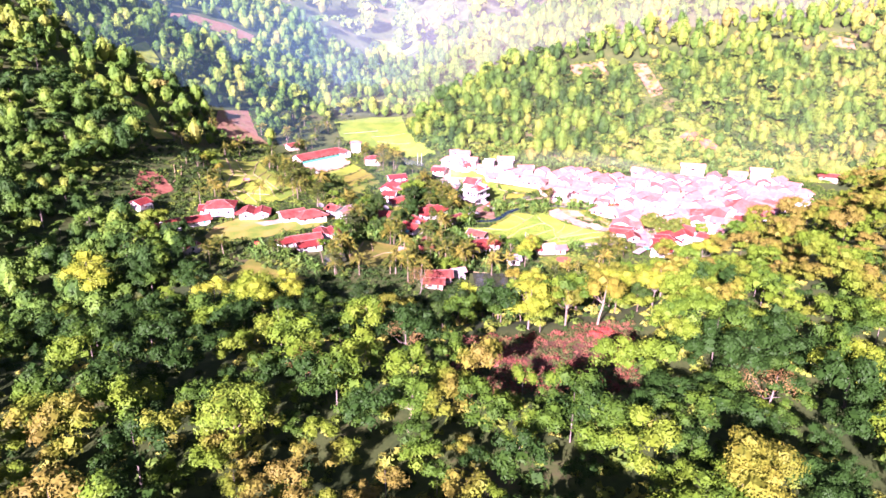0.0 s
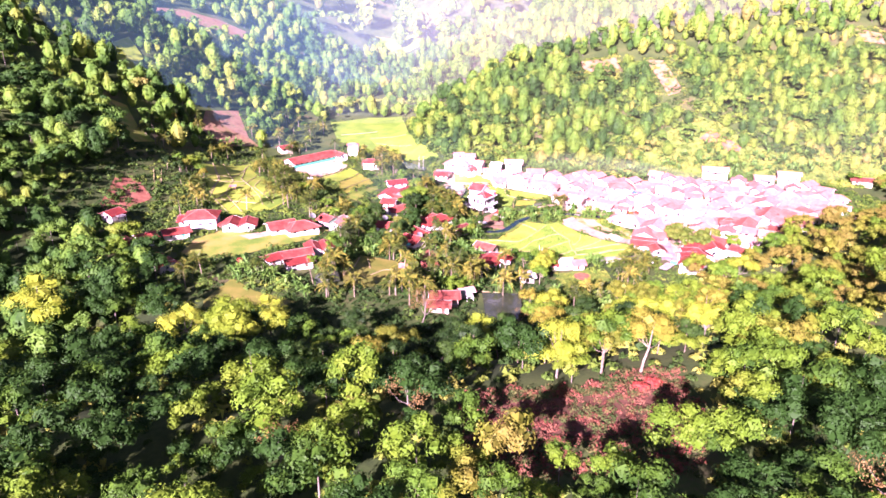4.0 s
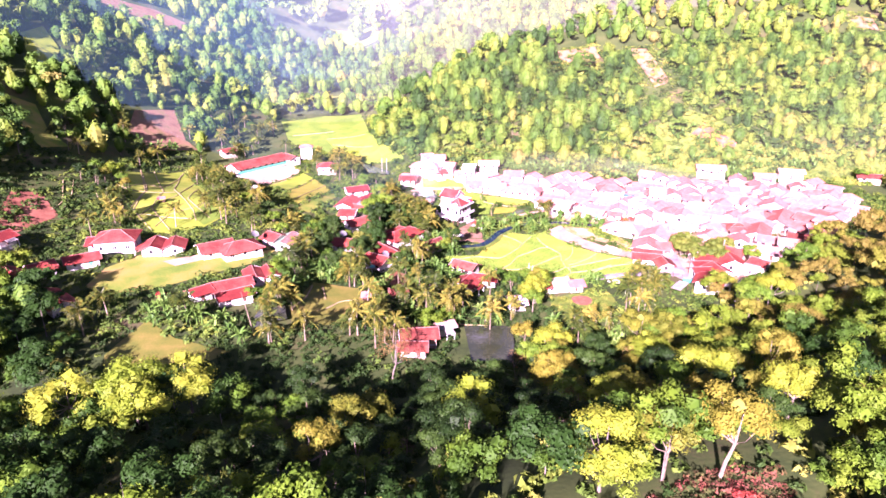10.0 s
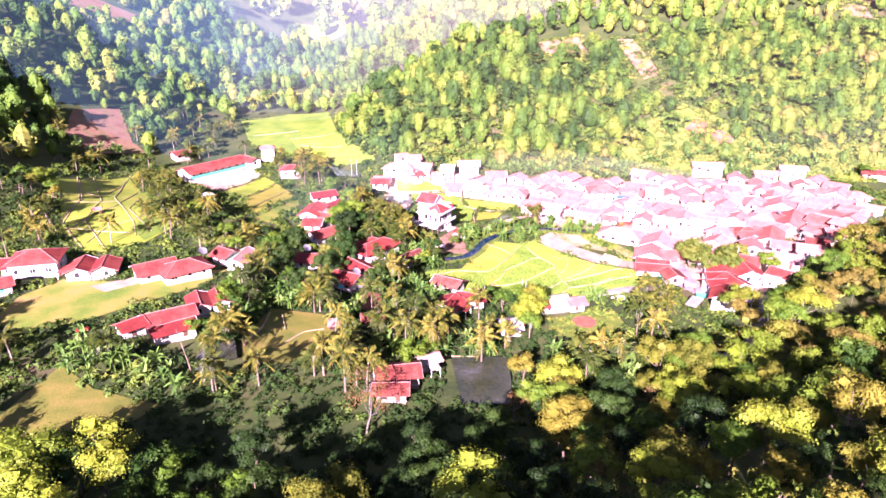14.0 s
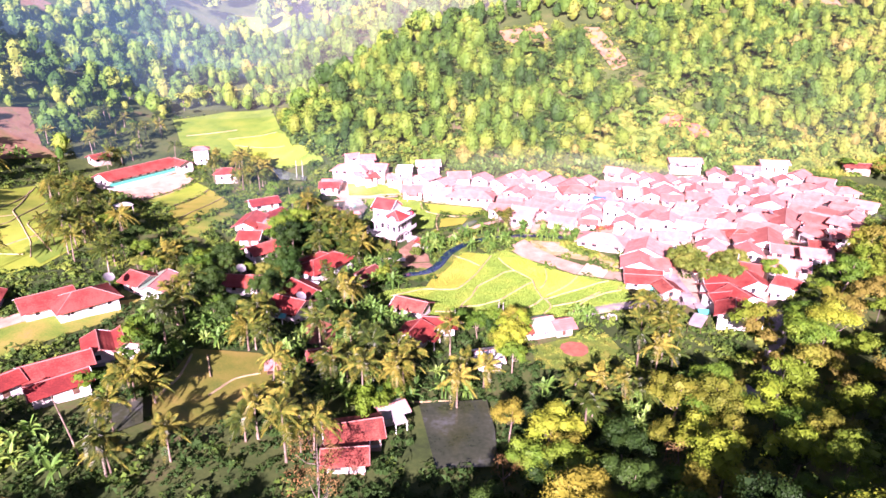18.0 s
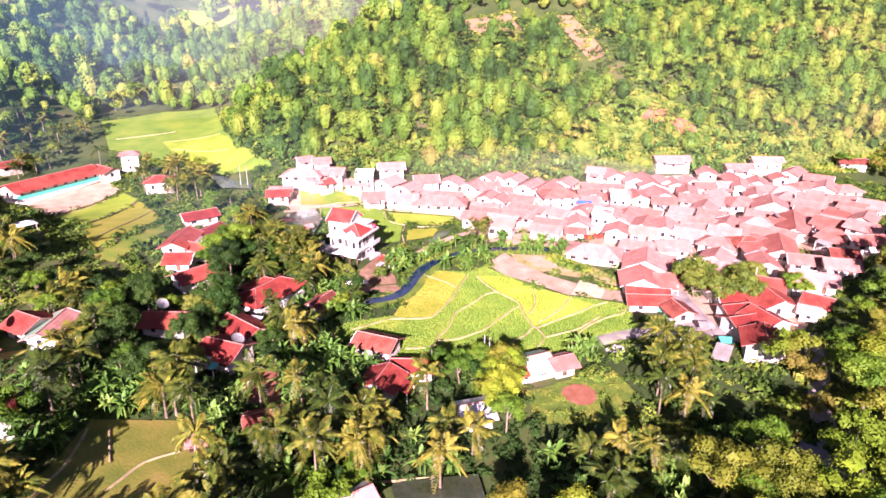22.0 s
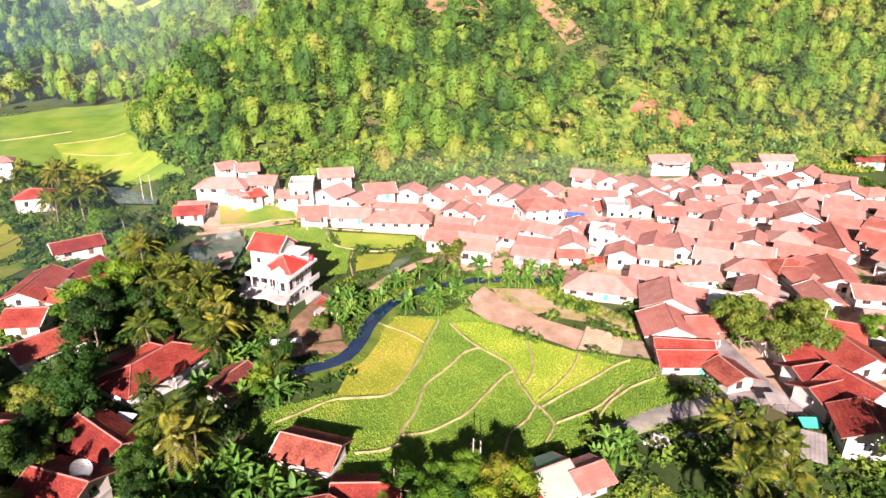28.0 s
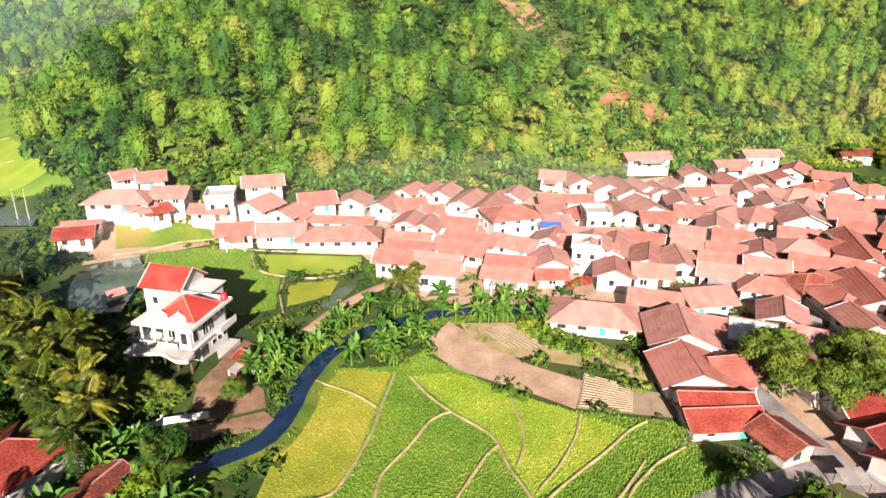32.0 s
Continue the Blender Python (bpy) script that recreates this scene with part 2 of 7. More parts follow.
def mesh_of(name, verts, faces, mat, smooth=False, tint=None):
    me = bpy.data.meshes.new(name)
    verts = np.asarray(verts, float).reshape(-1, 3)
    if isinstance(faces, np.ndarray):
        k = faces.shape[1]
        me.vertices.add(len(verts))
        me.vertices.foreach_set("co", verts.ravel())
        me.loops.add(faces.size)
        me.loops.foreach_set("vertex_index", faces.ravel().astype(np.int32))
        me.polygons.add(len(faces))
        me.polygons.foreach_set("loop_start", np.arange(0, faces.size, k, dtype=np.int32))
        me.update(calc_edges=True)
    else:
        me.from_pydata(verts.tolist(), [], faces)
    if tint is not None:
        a = me.attributes.new("tint", "FLOAT", "POINT")
        a.data.foreach_set("value", np.asarray(tint, np.float32))
    if smooth:
        me.polygons.foreach_set("use_smooth", np.ones(len(me.polygons), bool))
    for m in mat if isinstance(mat, (list, tuple)) else [mat]:
        me.materials.append(m)
    return me


def part(name, bm, mat, parent=None, label=""):
    """Links a bmesh, or a finished mesh, as one object under a thing or a part."""
    if isinstance(bm, bmesh.types.BMesh):
        me = bpy.data.meshes.new(name)
        bm.to_mesh(me)
        bm.free()
        me.materials.append(mat)
    else:
        me = bm
    ob = new(name, me)
    ob.parent = parent
    if label:
        tagged(ob, label)
    return ob


def thing(name, x, y, z, turn, label, category, group="", kind=""):
    ob = new(name)
    ob.matrix_basis = pose(x, y, z, 0, 0, turn)
    ob.empty_display_size = 0.5
    return tagged(ob, label, category, group, kind)


def tube(points, radii, sides=6):
    """Vertices and quads of a bent, tapered tube."""
    pts = [Vector(p) for p in points]
    vs, fs = [], []
    for i, p in enumerate(pts):
        d = (pts[min(i + 1, len(pts) - 1)] - pts[max(i - 1, 0)]).normalized()
        a = d.orthogonal().normalized()
        b = d.cross(a)
        for k in range(sides):
            c, s = math.cos(2 * math.pi * k / sides), math.sin(2 * math.pi * k / sides)
            vs.append(tuple(p + (a * c + b * s) * radii[i]))
    for i in range(len(pts) - 1):
        for k in range(sides):
            o, q = i * sides, (k + 1) % sides
            fs.append((o + k, o + q, o + sides + q, o + sides + k))
    return vs, fs


def joined(pieces):
    vs, fs = [], []
    for v, f in pieces:
        n = len(vs)
        vs += [tuple(p) for p in v]
        fs += [tuple(i + n for i in q) for q in f]
    return vs, fs


CORE = [(-1, -1, -1), (1, -1, -1), (1, 1, -1), (-1, 1, -1), (-1, -1, 1), (1, -1, 1), (1, 1, 1), (-1, 1, 1)]
CORE_FACES = np.array([[3, 2, 1], [3, 1, 0], [4, 5, 6], [4, 6, 7], [0, 1, 5], [0, 5, 4], [1, 2, 6], [1, 6, 5], [2, 3, 7], [2, 7, 6], [3, 0, 4], [3, 4, 7]])


def leaf_cloud(r, centres, radii, count, size, flat=0.75, dense=False):
    """Leaf sprays, one small triangle each, over the skins of clumps; they face out and up."""
    count, size = count * 2, size * 0.72
    out = []
    for c, rad in zip(centres, radii):
        d = r.normal(size=(count, 3))
        d[:, 2] = np.abs(d[:, 2]) * 1.1 - 0.45
        d /= np.linalg.norm(d, axis=1)[:, None]
        p = c + d * rad * (0.72 + 0.36 * r.random((count, 1))) * [1, 1, flat]
        nrm = d + [0, 0, 0.3] + 0.26 * r.normal(size=(count, 3))
        nrm /= np.linalg.norm(nrm, axis=1)[:, None]
        a = np.cross(nrm, r.normal(size=(count, 3)))
        a /= np.linalg.norm(a, axis=1)[:, None]
        b = np.cross(nrm, a)
        s = size * (0.6 + 0.8 * r.random((count, 1)))
        tri = np.stack([p - a * s, p + a * s * 0.9 - b * s * 0.4 - nrm * s * 0.12, p + a * s * 0.25 + b * s * 0.7 + nrm * s * 0.12], 1)
        out.append(tri.reshape(-1, 3))
        # the dense inside of the clump
        if not dense:
            continue
        q = Matrix.Rotation(r.random() * 6.283, 3, r.normal(size=3))
        box = np.array([q @ Vector(k) for k in CORE]) * rad * (0.32 + 0.12 * r.random((8, 1))) * [1, 1, flat] + c
        out.append(box[CORE_FACES].reshape(-1, 3))
    v = np.concatenate(out)
    return v, np.arange(len(v)).reshape(-1, 3)


def broadleaf(seed, tall, wide, clumps, count, size, bare=0.35, shape=1.0, puff=1.0, dense=True):
    """Trunk with limbs, and a crown of leaf clumps at the limbs' ends: two meshes' data."""
    r = np.random.default_rng(seed)
    base = tall * bare
    ang = r.random(clumps) * 6.283
    rad = wide * np.sqrt(r.random(clumps)) * 0.82
    top = tall - (rad / wide) ** 2 * (tall - base) * 0.55 * shape - r.random(clumps) * (tall - base) * 0.35
    cen = np.stack([np.cos(ang) * rad, np.sin(ang) * rad, top - wide * 0.22], 1)
    rr = puff * wide * (0.26 + 0.17 * r.random(clumps))
    pieces = []
    lean = r.normal(size=2) * 0.04 * tall
    fork = Vector((lean[0], lean[1], base))
    w0 = 0.016 * tall + 0.025
    pieces.append(tube([(0, 0, -0.6), (lean[0] * 0.4, lean[1] * 0.4, base * 0.5), fork, (lean[0] * 1.4, lean[1] * 1.4, tall * 0.8)], [w0 * 1.25, w0, w0 * 0.8, w0 * 0.2], 6))
    for c in cen[: max(4, clumps // 3)]:
        c = Vector(c)
        mid = fork.lerp(c, 0.5) + Vector((0, 0, -0.06 * tall))
        pieces.append(tube([fork, mid, c], [w0 * 0.5, w0 * 0.3, w0 * 0.1], 4))
    return joined(pieces), leaf_cloud(r, cen, rr, count, size, dense=dense)



def hull(r, centre, wide, high):
    """The dense inside of a crown: a lumpy ellipsoid of small triangles."""
    rings, sides = 5, 8
    a = np.arange(sides) * 6.283 / sides
    rows = []
    for k in range(rings):
        p = math.pi * (0.12 + 0.76 * k / (rings - 1))
        w = 0.85 + 0.3 * r.random(sides)
        rows.append(np.stack([np.cos(a) * wide * math.sin(p) * w, np.sin(a) * wide * math.sin(p) * w, np.full(sides, -math.cos(p) * high) * (0.9 + 0.2 * r.random(sides))], 1))
    g = np.array(rows)
    n = np.roll(g, -1, 1)
    quads = np.stack([g[:-1], n[:-1], n[1:], g[:-1], n[1:], g[1:]], 2).reshape(-1, 3)
    top = np.array([0, 0, high * 1.02])
    cap = np.stack([g[-1], n[-1], np.broadcast_to(top, (sides, 3))], 1).reshape(-1, 3)
    return np.concatenate([quads, cap]) + centre


def tall_crown(seed, tall, wide, clumps, count, size, low=0.12):
    """A forest tree with a rounded crown that is taller than wide and leafy nearly to the ground: two meshes' data."""
    r = np.random.default_rng(seed)
    mid, high = tall * (0.5 + low / 2), tall * (0.5 - low / 2)
    solid = hull(r, np.array([0, 0, mid]), wide * 0.6, high * 0.8)
    skin = leaf_cloud(r, np.array([[0, 0, mid]]), [wide * 0.8], int(count * clumps * 0.4), size, flat=high / (wide * 0.84))[0]
    k = clumps
    ang, up = np.arange(k) * 2.4 + r.random(k), r.random(k) * 1.75 - 0.45
    out = wide * (0.52 + 0.3 * r.random(k))
    cen = np.stack([np.cos(ang) * np.cos(up) * out, np.sin(ang) * np.cos(up) * out, mid + np.sin(up) * high * (0.6 + 0.3 * r.random(k))], 1)
    tufts_on = leaf_cloud(r, cen, wide * (0.24 + 0.22 * r.random(k)), int(count * 0.65), size * 0.9, flat=0.85)[0]
    lean = r.normal(size=2) * 0.03 * tall
    trunk = tube([(0, 0, -0.8), (lean[0], lean[1], tall * 0.5), (lean[0], lean[1], tall * 0.92)], [0.2, 0.14, 0.05], 5)
    v = np.concatenate([solid, skin, tufts_on])
    return trunk, (v, np.arange(len(v)).reshape(-1, 3))

# ---------------------------------------------------------------- ground
def grid_lines(lo, hi, a, b, fine, coarse):
    out, v = [], lo
    while v < hi:
        out.append(v)
        v += fine if a <= v < b else coarse
    return np.array(out + [hi])


gx = grid_lines(-1200, 1400, -170, 260, 2.5, 20)
gy = grid_lines(-400, 2000, 60, 560, 2.5, 20)
X, Y = np.meshgrid(gx, gy, indexing="ij")
Z = height(X, Y)
idx = np.arange(X.size).reshape(X.shape)
quads = np.stack([idx[:-1, :-1], idx[1:, :-1], idx[1:, 1:], idx[:-1, 1:]], -1).reshape(-1, 4)
ground = new("ground", mesh_of("ground", np.stack([X, Y, Z], -1), quads, M["forest_floor"], True))
tagged(ground, "hilly ground of grass, leaf litter and bare red earth", "ground", kind="structure")

# ---------------------------------------------------------------- fields, water, ways
FIELD_WORDS = {
    "green": ("green rice standing in a flat paddy", "rice field"), "lime": ("bright yellow-green young rice in a paddy", "rice field"),
    "ripe": ("yellowing ripe rice in a paddy", "rice field"), "paddyold": ("shaded olive-green wet paddy", "rice field"),
    "grass": ("sunlit open grass with worn brown patches", "grass"), "soil": ("dry pale pink-brown trodden earth", "bare ground"),
    "redsoil": ("bare turned red earth", "bare ground"), "scar": ("eroded bare brown slope among trees", "bare ground"),
    "clearing": ("cleared red earth slope with brush", "bare ground"), "weed": ("sunlit yellow-green grass on the lower slope", "grass"),
    "drive": ("bare brown trodden earth by the river", "bare ground"), "bed": ("pale raked seed bed in narrow rows", "seed bed"), "garden": ("vegetable garden soil with green rows", "garden"),
    "water": ("flooded paddy with still grey-green water", "water"), "pond": ("square fish pond with grey algae", "pond"),
}


FIELDS, FIELD_NAMES, WAYS = [], [], []


def field(name, stuff, lift, outline):
    if name not in ("village_ground", "hill_meadow"):
        FIELDS.append(outline)
        FIELD_NAMES.append(name)
    bm = bmesh.new()
    bm.faces.new([bm.verts.new((px, py, 0)) for px, py in outline])
    bmesh.ops.triangulate(bm, faces=bm.faces[:])
    for _ in range(5):
        far = [e for e in bm.edges if e.calc_length() > 3.0]
        if not far:
            break
        bmesh.ops.subdivide_edges(bm, edges=far, cuts=1)
        bmesh.ops.triangulate(bm, faces=bm.faces[:])
    co = np.array([v.co[:] for v in bm.verts])
    h = height(co[:, 0], co[:, 1]) + lift
    if stuff in ("water", "pond"):
        h[:] = np.percentile(h, 70)
    for v, z in zip(bm.verts, h):
        v.co.z = z
    bmesh.ops.recalc_face_normals(bm, faces=bm.faces[:])
    if sum(f.normal.z for f in bm.faces) < 0:
        bmesh.ops.reverse_faces(bm, faces=bm.faces[:])
    for f in bm.faces:
        f.smooth = True
    me = bpy.data.meshes.new(name)
    bm.to_mesh(me)
    bm.free()
    me.materials.append(M[stuff])
    words = FIELD_WORDS[stuff]
    return tagged(new(name, me), words[0], words[1], kind="structure")


def resample(points, step):
    out = []
    for (x0, y0), (x1, y1) in zip(points, points[1:]):
        n = max(1, int(math.hypot(x1 - x0, y1 - y0) / step))
        out += [(x0 + (x1 - x0) * i / n, y0 + (y1 - y0) * i / n) for i in range(n)]
    return out + [points[-1]]


def ribbon(name, points, width, lift, crown, mat, step=1.5, wob=0.0):
    """A strip laid on the ground along a line, its middle raised by crown."""
    pts = np.array(resample(points, step))
    for _ in range(2):
        if len(pts) > 2:
            pts[1:-1] = 0.25 * pts[:-2] + 0.5 * pts[1:-1] + 0.25 * pts[2:]
    d = np.gradient(pts, axis=0)
    d /= np.maximum(np.linalg.norm(d, axis=1), 1e-6)[:, None]
    nrm = np.stack([-d[:, 1], d[:, 0]], 1)
    r = np.random.default_rng(len(points) + int(abs(points[0][0]) * 10))
    rows = []
    for k, (off, up) in enumerate(((-0.5, -0.35), (-0.3, 0.8), (0, 1.0), (0.3, 0.8), (0.5, -0.35))):
        p = pts + nrm * (off * width * (1 + wob * r.normal(size=(len(pts), 1))))
        z = height(pts[:, 0], pts[:, 1]) + lift + crown * up
        rows.append(np.column_stack([p, z]))
    v = np.stack(rows, 1).reshape(-1, 3)
    n = len(pts)
    i = np.arange(n - 1)[:, None] * 5 + np.arange(4)[None]
    f = np.stack([i, i + 1, i + 6, i + 5], -1).reshape(-1, 4)
    if name in ("road", "path", "river"):
        WAYS.append((pts, width / 2))
    return new(name, mesh_of(name, v, f[:, ::-1].copy(), mat, True))


def bund(points):
    tagged(ribbon("bund", points, 0.42, 0.14, 0.2, M["mud"], 1.0, 0.2), "low earth bund with dry grass between paddies", "earth bund", kind="structure")


def river(points):
    tagged(ribbon("river_bank", points, 6.4, 0.1, 0.14, M["weed"], 2, 0.1), "weedy earth river bank", "river bank", kind="structure")
    tagged(ribbon("river", points, 2.7, 0.3, 0.0, M["river"], 2, 0.06), "narrow dark blue river", "river", kind="structure")


def road(points):
    tagged(ribbon("road", points, 3.6, 0.16, 0.1, M["asphalt"], 2, 0.03), "narrow worn asphalt village road", "road", kind="structure")


def path(points):
    tagged(ribbon("path", points, 2.2, 0.16, 0.08, M["soil"], 2, 0.06), "trodden pale earth path", "path", kind="structure")


def wall(points):
    pts = resample(points, 2.2)
    root = thing("retaining_wall", pts[0][0], pts[0][1], float(height(*pts[0])), 0, "long low white river wall with posts", "wall")
    x0, y0 = pts[0]
    for (xa, ya), (xb, yb) in zip(pts, pts[1:]):
        L = math.hypot(xb - xa, yb - ya)
        ob = part("panel", box_mesh("panel", L, 0.2, 0.9, M["white"]), None, root)
        ob.location = ((xa + xb) / 2 - x0, (ya + yb) / 2 - y0, 0.45)
        ob.rotation_euler = (0, 0, math.atan2(yb - ya, xb - xa))
        po = part("post", box_mesh("post", 0.32, 0.32, 1.3, M["white"]), None, root)
        po.location = (xa - x0, ya - y0, 0.65)


def box_mesh(name, lx, ly, lz, mat, bevel=0.02):
    bm = bmesh.new()
    bmesh.ops.create_cube(bm, size=1.0)
    bmesh.ops.scale(bm, vec=(lx, ly, lz), verts=bm.verts)
    if bevel:
        bmesh.ops.bevel(bm, geom=bm.edges[:], offset=min(bevel, lx / 4, ly / 4, lz / 4), segments=1, affect="EDGES")
    me = bpy.data.meshes.new(name)
    bm.to_mesh(me)
    bm.free()
    me.materials.append(mat)
    return me


MEADOW = [(100.0, 357.0), (104.0, 366.0), (118.0, 374.5), (137.4, 385.2), (154.1, 375.5), (162.0, 364.0), (191.3, 357.0), (226.0, 351.0), (230.0, 340.0), (200.0, 337.0), (186.0, 342.0), (150.0, 348.5), (118.0, 353.5)]
field("village_ground", "soil", 0.07, [(2, 338), (28, 342), (52, 330), (56, 306), (70, 296), (84, 280), (80, 262), (80, 250), (84, 240), (96, 236), (118, 250), (140, 262), (165, 285), (190, 320), (185, 338), (150, 346), (100, 351), (60, 353), (20, 357), (5, 354)])
field("hill_meadow", "weed", 0.12, MEADOW)
field("paddy_main", "green", 0.06, [(12.9, 266.0), (23.1, 268.4), (30.8, 283.9), (36.0, 290.4), (45.2, 287.3), (49.6, 289.7), (58.3, 273.3), (63.1, 268.2), (73.8, 261.0), (71.5, 254.1), (75.9, 250.0), (68.3, 249.4), (63.9, 246.1), (52.3, 245.8), (39.3, 246.1), (29.8, 245.8), (20.3, 248.2), (12.0, 252.5), (9.0, 263.0)])
field("paddy_ripe", "ripe", 0.16, [(22.5, 267.6), (30.2, 266.0), (34.4, 270.4), (39.2, 278.5), (44.0, 286.0), (38.2, 289.2), (33.5, 287.8), (28.8, 280.7), (25.1, 272.9)])
field("paddy_lime", "lime", 0.14, [(46.2, 284.0), (48.4, 274.0), (50.9, 266.9), (50.0, 256.7), (55.5, 258.1), (66.7, 262.5), (62.1, 268.8), (57.5, 274.9), (51.9, 282.8)])
field("soil_band", "soil", 0.2, [(50.6, 291.2), (57.7, 296.8), (59.3, 290.2), (63.0, 280.3), (67.9, 273.5), (63.1, 268.5), (59.1, 274.8), (52.9, 282.8)])
field("seed_bed", "bed", 0.25, [(69.1, 275.4), (72.9, 269.4), (76.7, 265.9), (74.1, 261.5), (63.3, 268.5)])
field("garden", "garden", 0.25, [(58.9, 295.4), (69.0, 291.6), (71.3, 285.6), (75.8, 281.8), (79.8, 270.1), (77.8, 267.6), (71.5, 275.2), (61.4, 283.4), (58.5, 290.4)])
field("grass_strip", "grass", 0.1, [(7.6, 352.1), (17.8, 351.2), (25.2, 348.3), (26.2, 342.5), (17.2, 342.8), (7.6, 343.5)])
field("paddy_villa", "green", 0.1, [(12.5, 340.4), (25.5, 340.5), (32.5, 336.0), (32.1, 327.7), (35.5, 323.9), (32.3, 311.4), (26.1, 310.7), (19.2, 326.6), (13.7, 330.5)])
field("paddy_row", "lime", 0.14, [(33.0, 334.5), (52.0, 327.3), (50.2, 321.2), (41.7, 322.2), (33.9, 325.2)])
field("flooded_paddy", "water", 0.08, [(-2.9, 332.9), (1.5, 338.4), (11.5, 339.5), (13.0, 330.7), (9.0, 315.5), (0.6, 317.2)])
field("flooded_plot", "ripe", 0.2, [(36.3, 320.3), (44.9, 318.0), (42.1, 313.0), (34.2, 311.4)])
field("pool", "water", 0.1, [(38.7, 309.1), (44.2, 315.3), (48.0, 316.9), (46.9, 314.3), (41.5, 308.8)])
field("far_paddy", "green", 0.1, [(-70.7, 456.4), (-47.1, 471.6), (-24.8, 471.2), (-18.5, 425.9), (-2.7, 377.1), (-0.1, 366.9), (-17.1, 374.6), (-39.2, 398.5), (-60.5, 416.5)])
field("far_paddy_pale", "lime", 0.2, [(-41.8, 422.9), (-20.2, 425.2), (-4.8, 379.6), (-15.1, 375.7), (-32.6, 394.8)])
field("far_flooded", "water", 0.2, [(-21.2, 375.6), (-7.0, 368.1), (-7.2, 354.8), (-16.6, 358.8)])
field("school_yard", "soil", 0.12, [(-75.7, 364.3), (-54.8, 380.9), (-48.7, 370.6), (-62.7, 346.3)])
field("school_plot", "lime", 0.14, [(-61.8, 344.0), (-47.8, 368.4), (-42.3, 361.2), (-50.1, 326.7)])
field("brown_plot", "ripe", 0.14, [(-49.2, 324.3), (-41.4, 359.7), (-31.1, 334.8), (-41.2, 299.8)])
field("green_plot", "grass", 0.14, [(-41.2, 295.2), (-29.9, 327.0), (-27.9, 319.0), (-35.5, 293.3)])
field("terrace_paddy", "lime", 0.14, [(-114.2, 331.8), (-99.3, 360.2), (-81.6, 329.9), (-62.5, 287.7), (-67.3, 273.5), (-80.5, 266.9), (-92.8, 284.4)])
field("terrace_ripe", "green", 0.24, [(-75.4, 286.6), (-72.9, 300.1), (-62.5, 287.7), (-67.9, 275.5)])
field("red_plot", "scar", 0.2, [(-130.2, 396.1), (-118.8, 418.6), (-107.2, 393.7), (-100.1, 387.8), (-115.6, 367.5), (-126.5, 375.0)])
field("village_green", "grass", 0.14, [(-85.3, 239.8), (-79.3, 249.2), (-60.8, 245.1), (-53.4, 249.9), (-40.9, 254.6), (-44.7, 243.7), (-56.1, 233.5), (-66.4, 224.9), (-77.5, 221.6), (-85.5, 227.2)])
field("track", "soil", 0.22, [(-71.1, 244.0), (-56.7, 251.5), (-53.4, 249.1), (-66.3, 240.2)])
field("lower_paddy", "paddyold", 0.14, [(-31.5, 218.4), (-29.9, 209.5), (-24.6, 208.5), (-15.7, 211.6), (-13.0, 222.0), (-12.0, 230.5), (-15.7, 233.0), (-27.3, 233.5)])
field("shade_paddy", "paddyold", 0.14, [(-66.2, 191.1), (-64.9, 198.0), (-62.7, 206.8), (-54.0, 198.3), (-45.7, 194.7), (-40.6, 193.2), (-44.2, 188.6), (-55.7, 184.0), (-63.0, 182.5)])
field("mound_grass", "weed", 0.12, [(39.3, 234.2), (47.7, 236.2), (57.7, 236.7), (58.0, 228.3), (50.0, 223.0), (39.0, 225.5)])
field("village_pond", "pond", 0.14, [(-41.3, 213.9), (-32.4, 216.0), (-30.8, 208.9), (-37.9, 205.0)])
field("fish_pond", "pond", 0.12, [(11.5, 217.3), (25.4, 215.9), (24.6, 207.2), (22.6, 198.1), (7.2, 200.0)])
field("clearing", "clearing", 0.2, [(4.9, 117.3), (13.9, 117.5), (25.8, 118.7), (36.1, 124.0), (39.0, 116.0), (33.6, 107.5), (14.8, 107.0), (4.8, 108.0)])
field("red_terrace", "redsoil", 0.2, [(-124.2, 254.7), (-129.2, 280.9), (-122.8, 286.2), (-113.0, 275.2), (-117.9, 256.2)])
field("hill_scar", "scar", 0.6, [(82.7, 435.9), (106.3, 435.2), (107.4, 424.3), (88.1, 424.2)])
field("hill_scar", "scar", 0.6, [(122.9, 428.9), (132.3, 426.9), (137.0, 400.2), (128.4, 397.9)])
field("earth_slip", "redsoil", 0.35, [(138.0, 371.0), (146.0, 375.0), (158.0, 364.0), (155.0, 360.0), (146.0, 366.0)])
field("hill_scar", "scar", 0.6, [(256.7, 450.8), (269.4, 443.4), (266.0, 431.8), (255.0, 435.6)])
field("ridge_scar", "scar", 0.7, [(-192.6, 472.3), (-179.4, 510.0), (-159.8, 535.7), (-143.9, 545.1), (-142.2, 528.8), (-157.7, 513.1), (-177.7, 492.4)])
field("slope_meadow", "lime", 0.6, [(-181.5, 407.1), (-179.8, 427.1), (-167.3, 413.2), (-163.2, 392.6), (-171.0, 390.3)])
field("slope_meadow", "grass", 0.6, [(-161.0, 349.3), (-153.6, 353.6), (-141.8, 336.1), (-131.9, 329.8), (-135.4, 315.7), (-149.6, 330.2)])
field("far_plot", "grass", 0.3, [(-65.9, 520.6), (-39.9, 522.5), (-37.9, 493.9), (-62.6, 494.1)])
field("far_plot", "lime", 0.4, [(-66.0, 690.0), (-20.0, 700.0), (-14.0, 664.0), (-52.0, 652.0)])
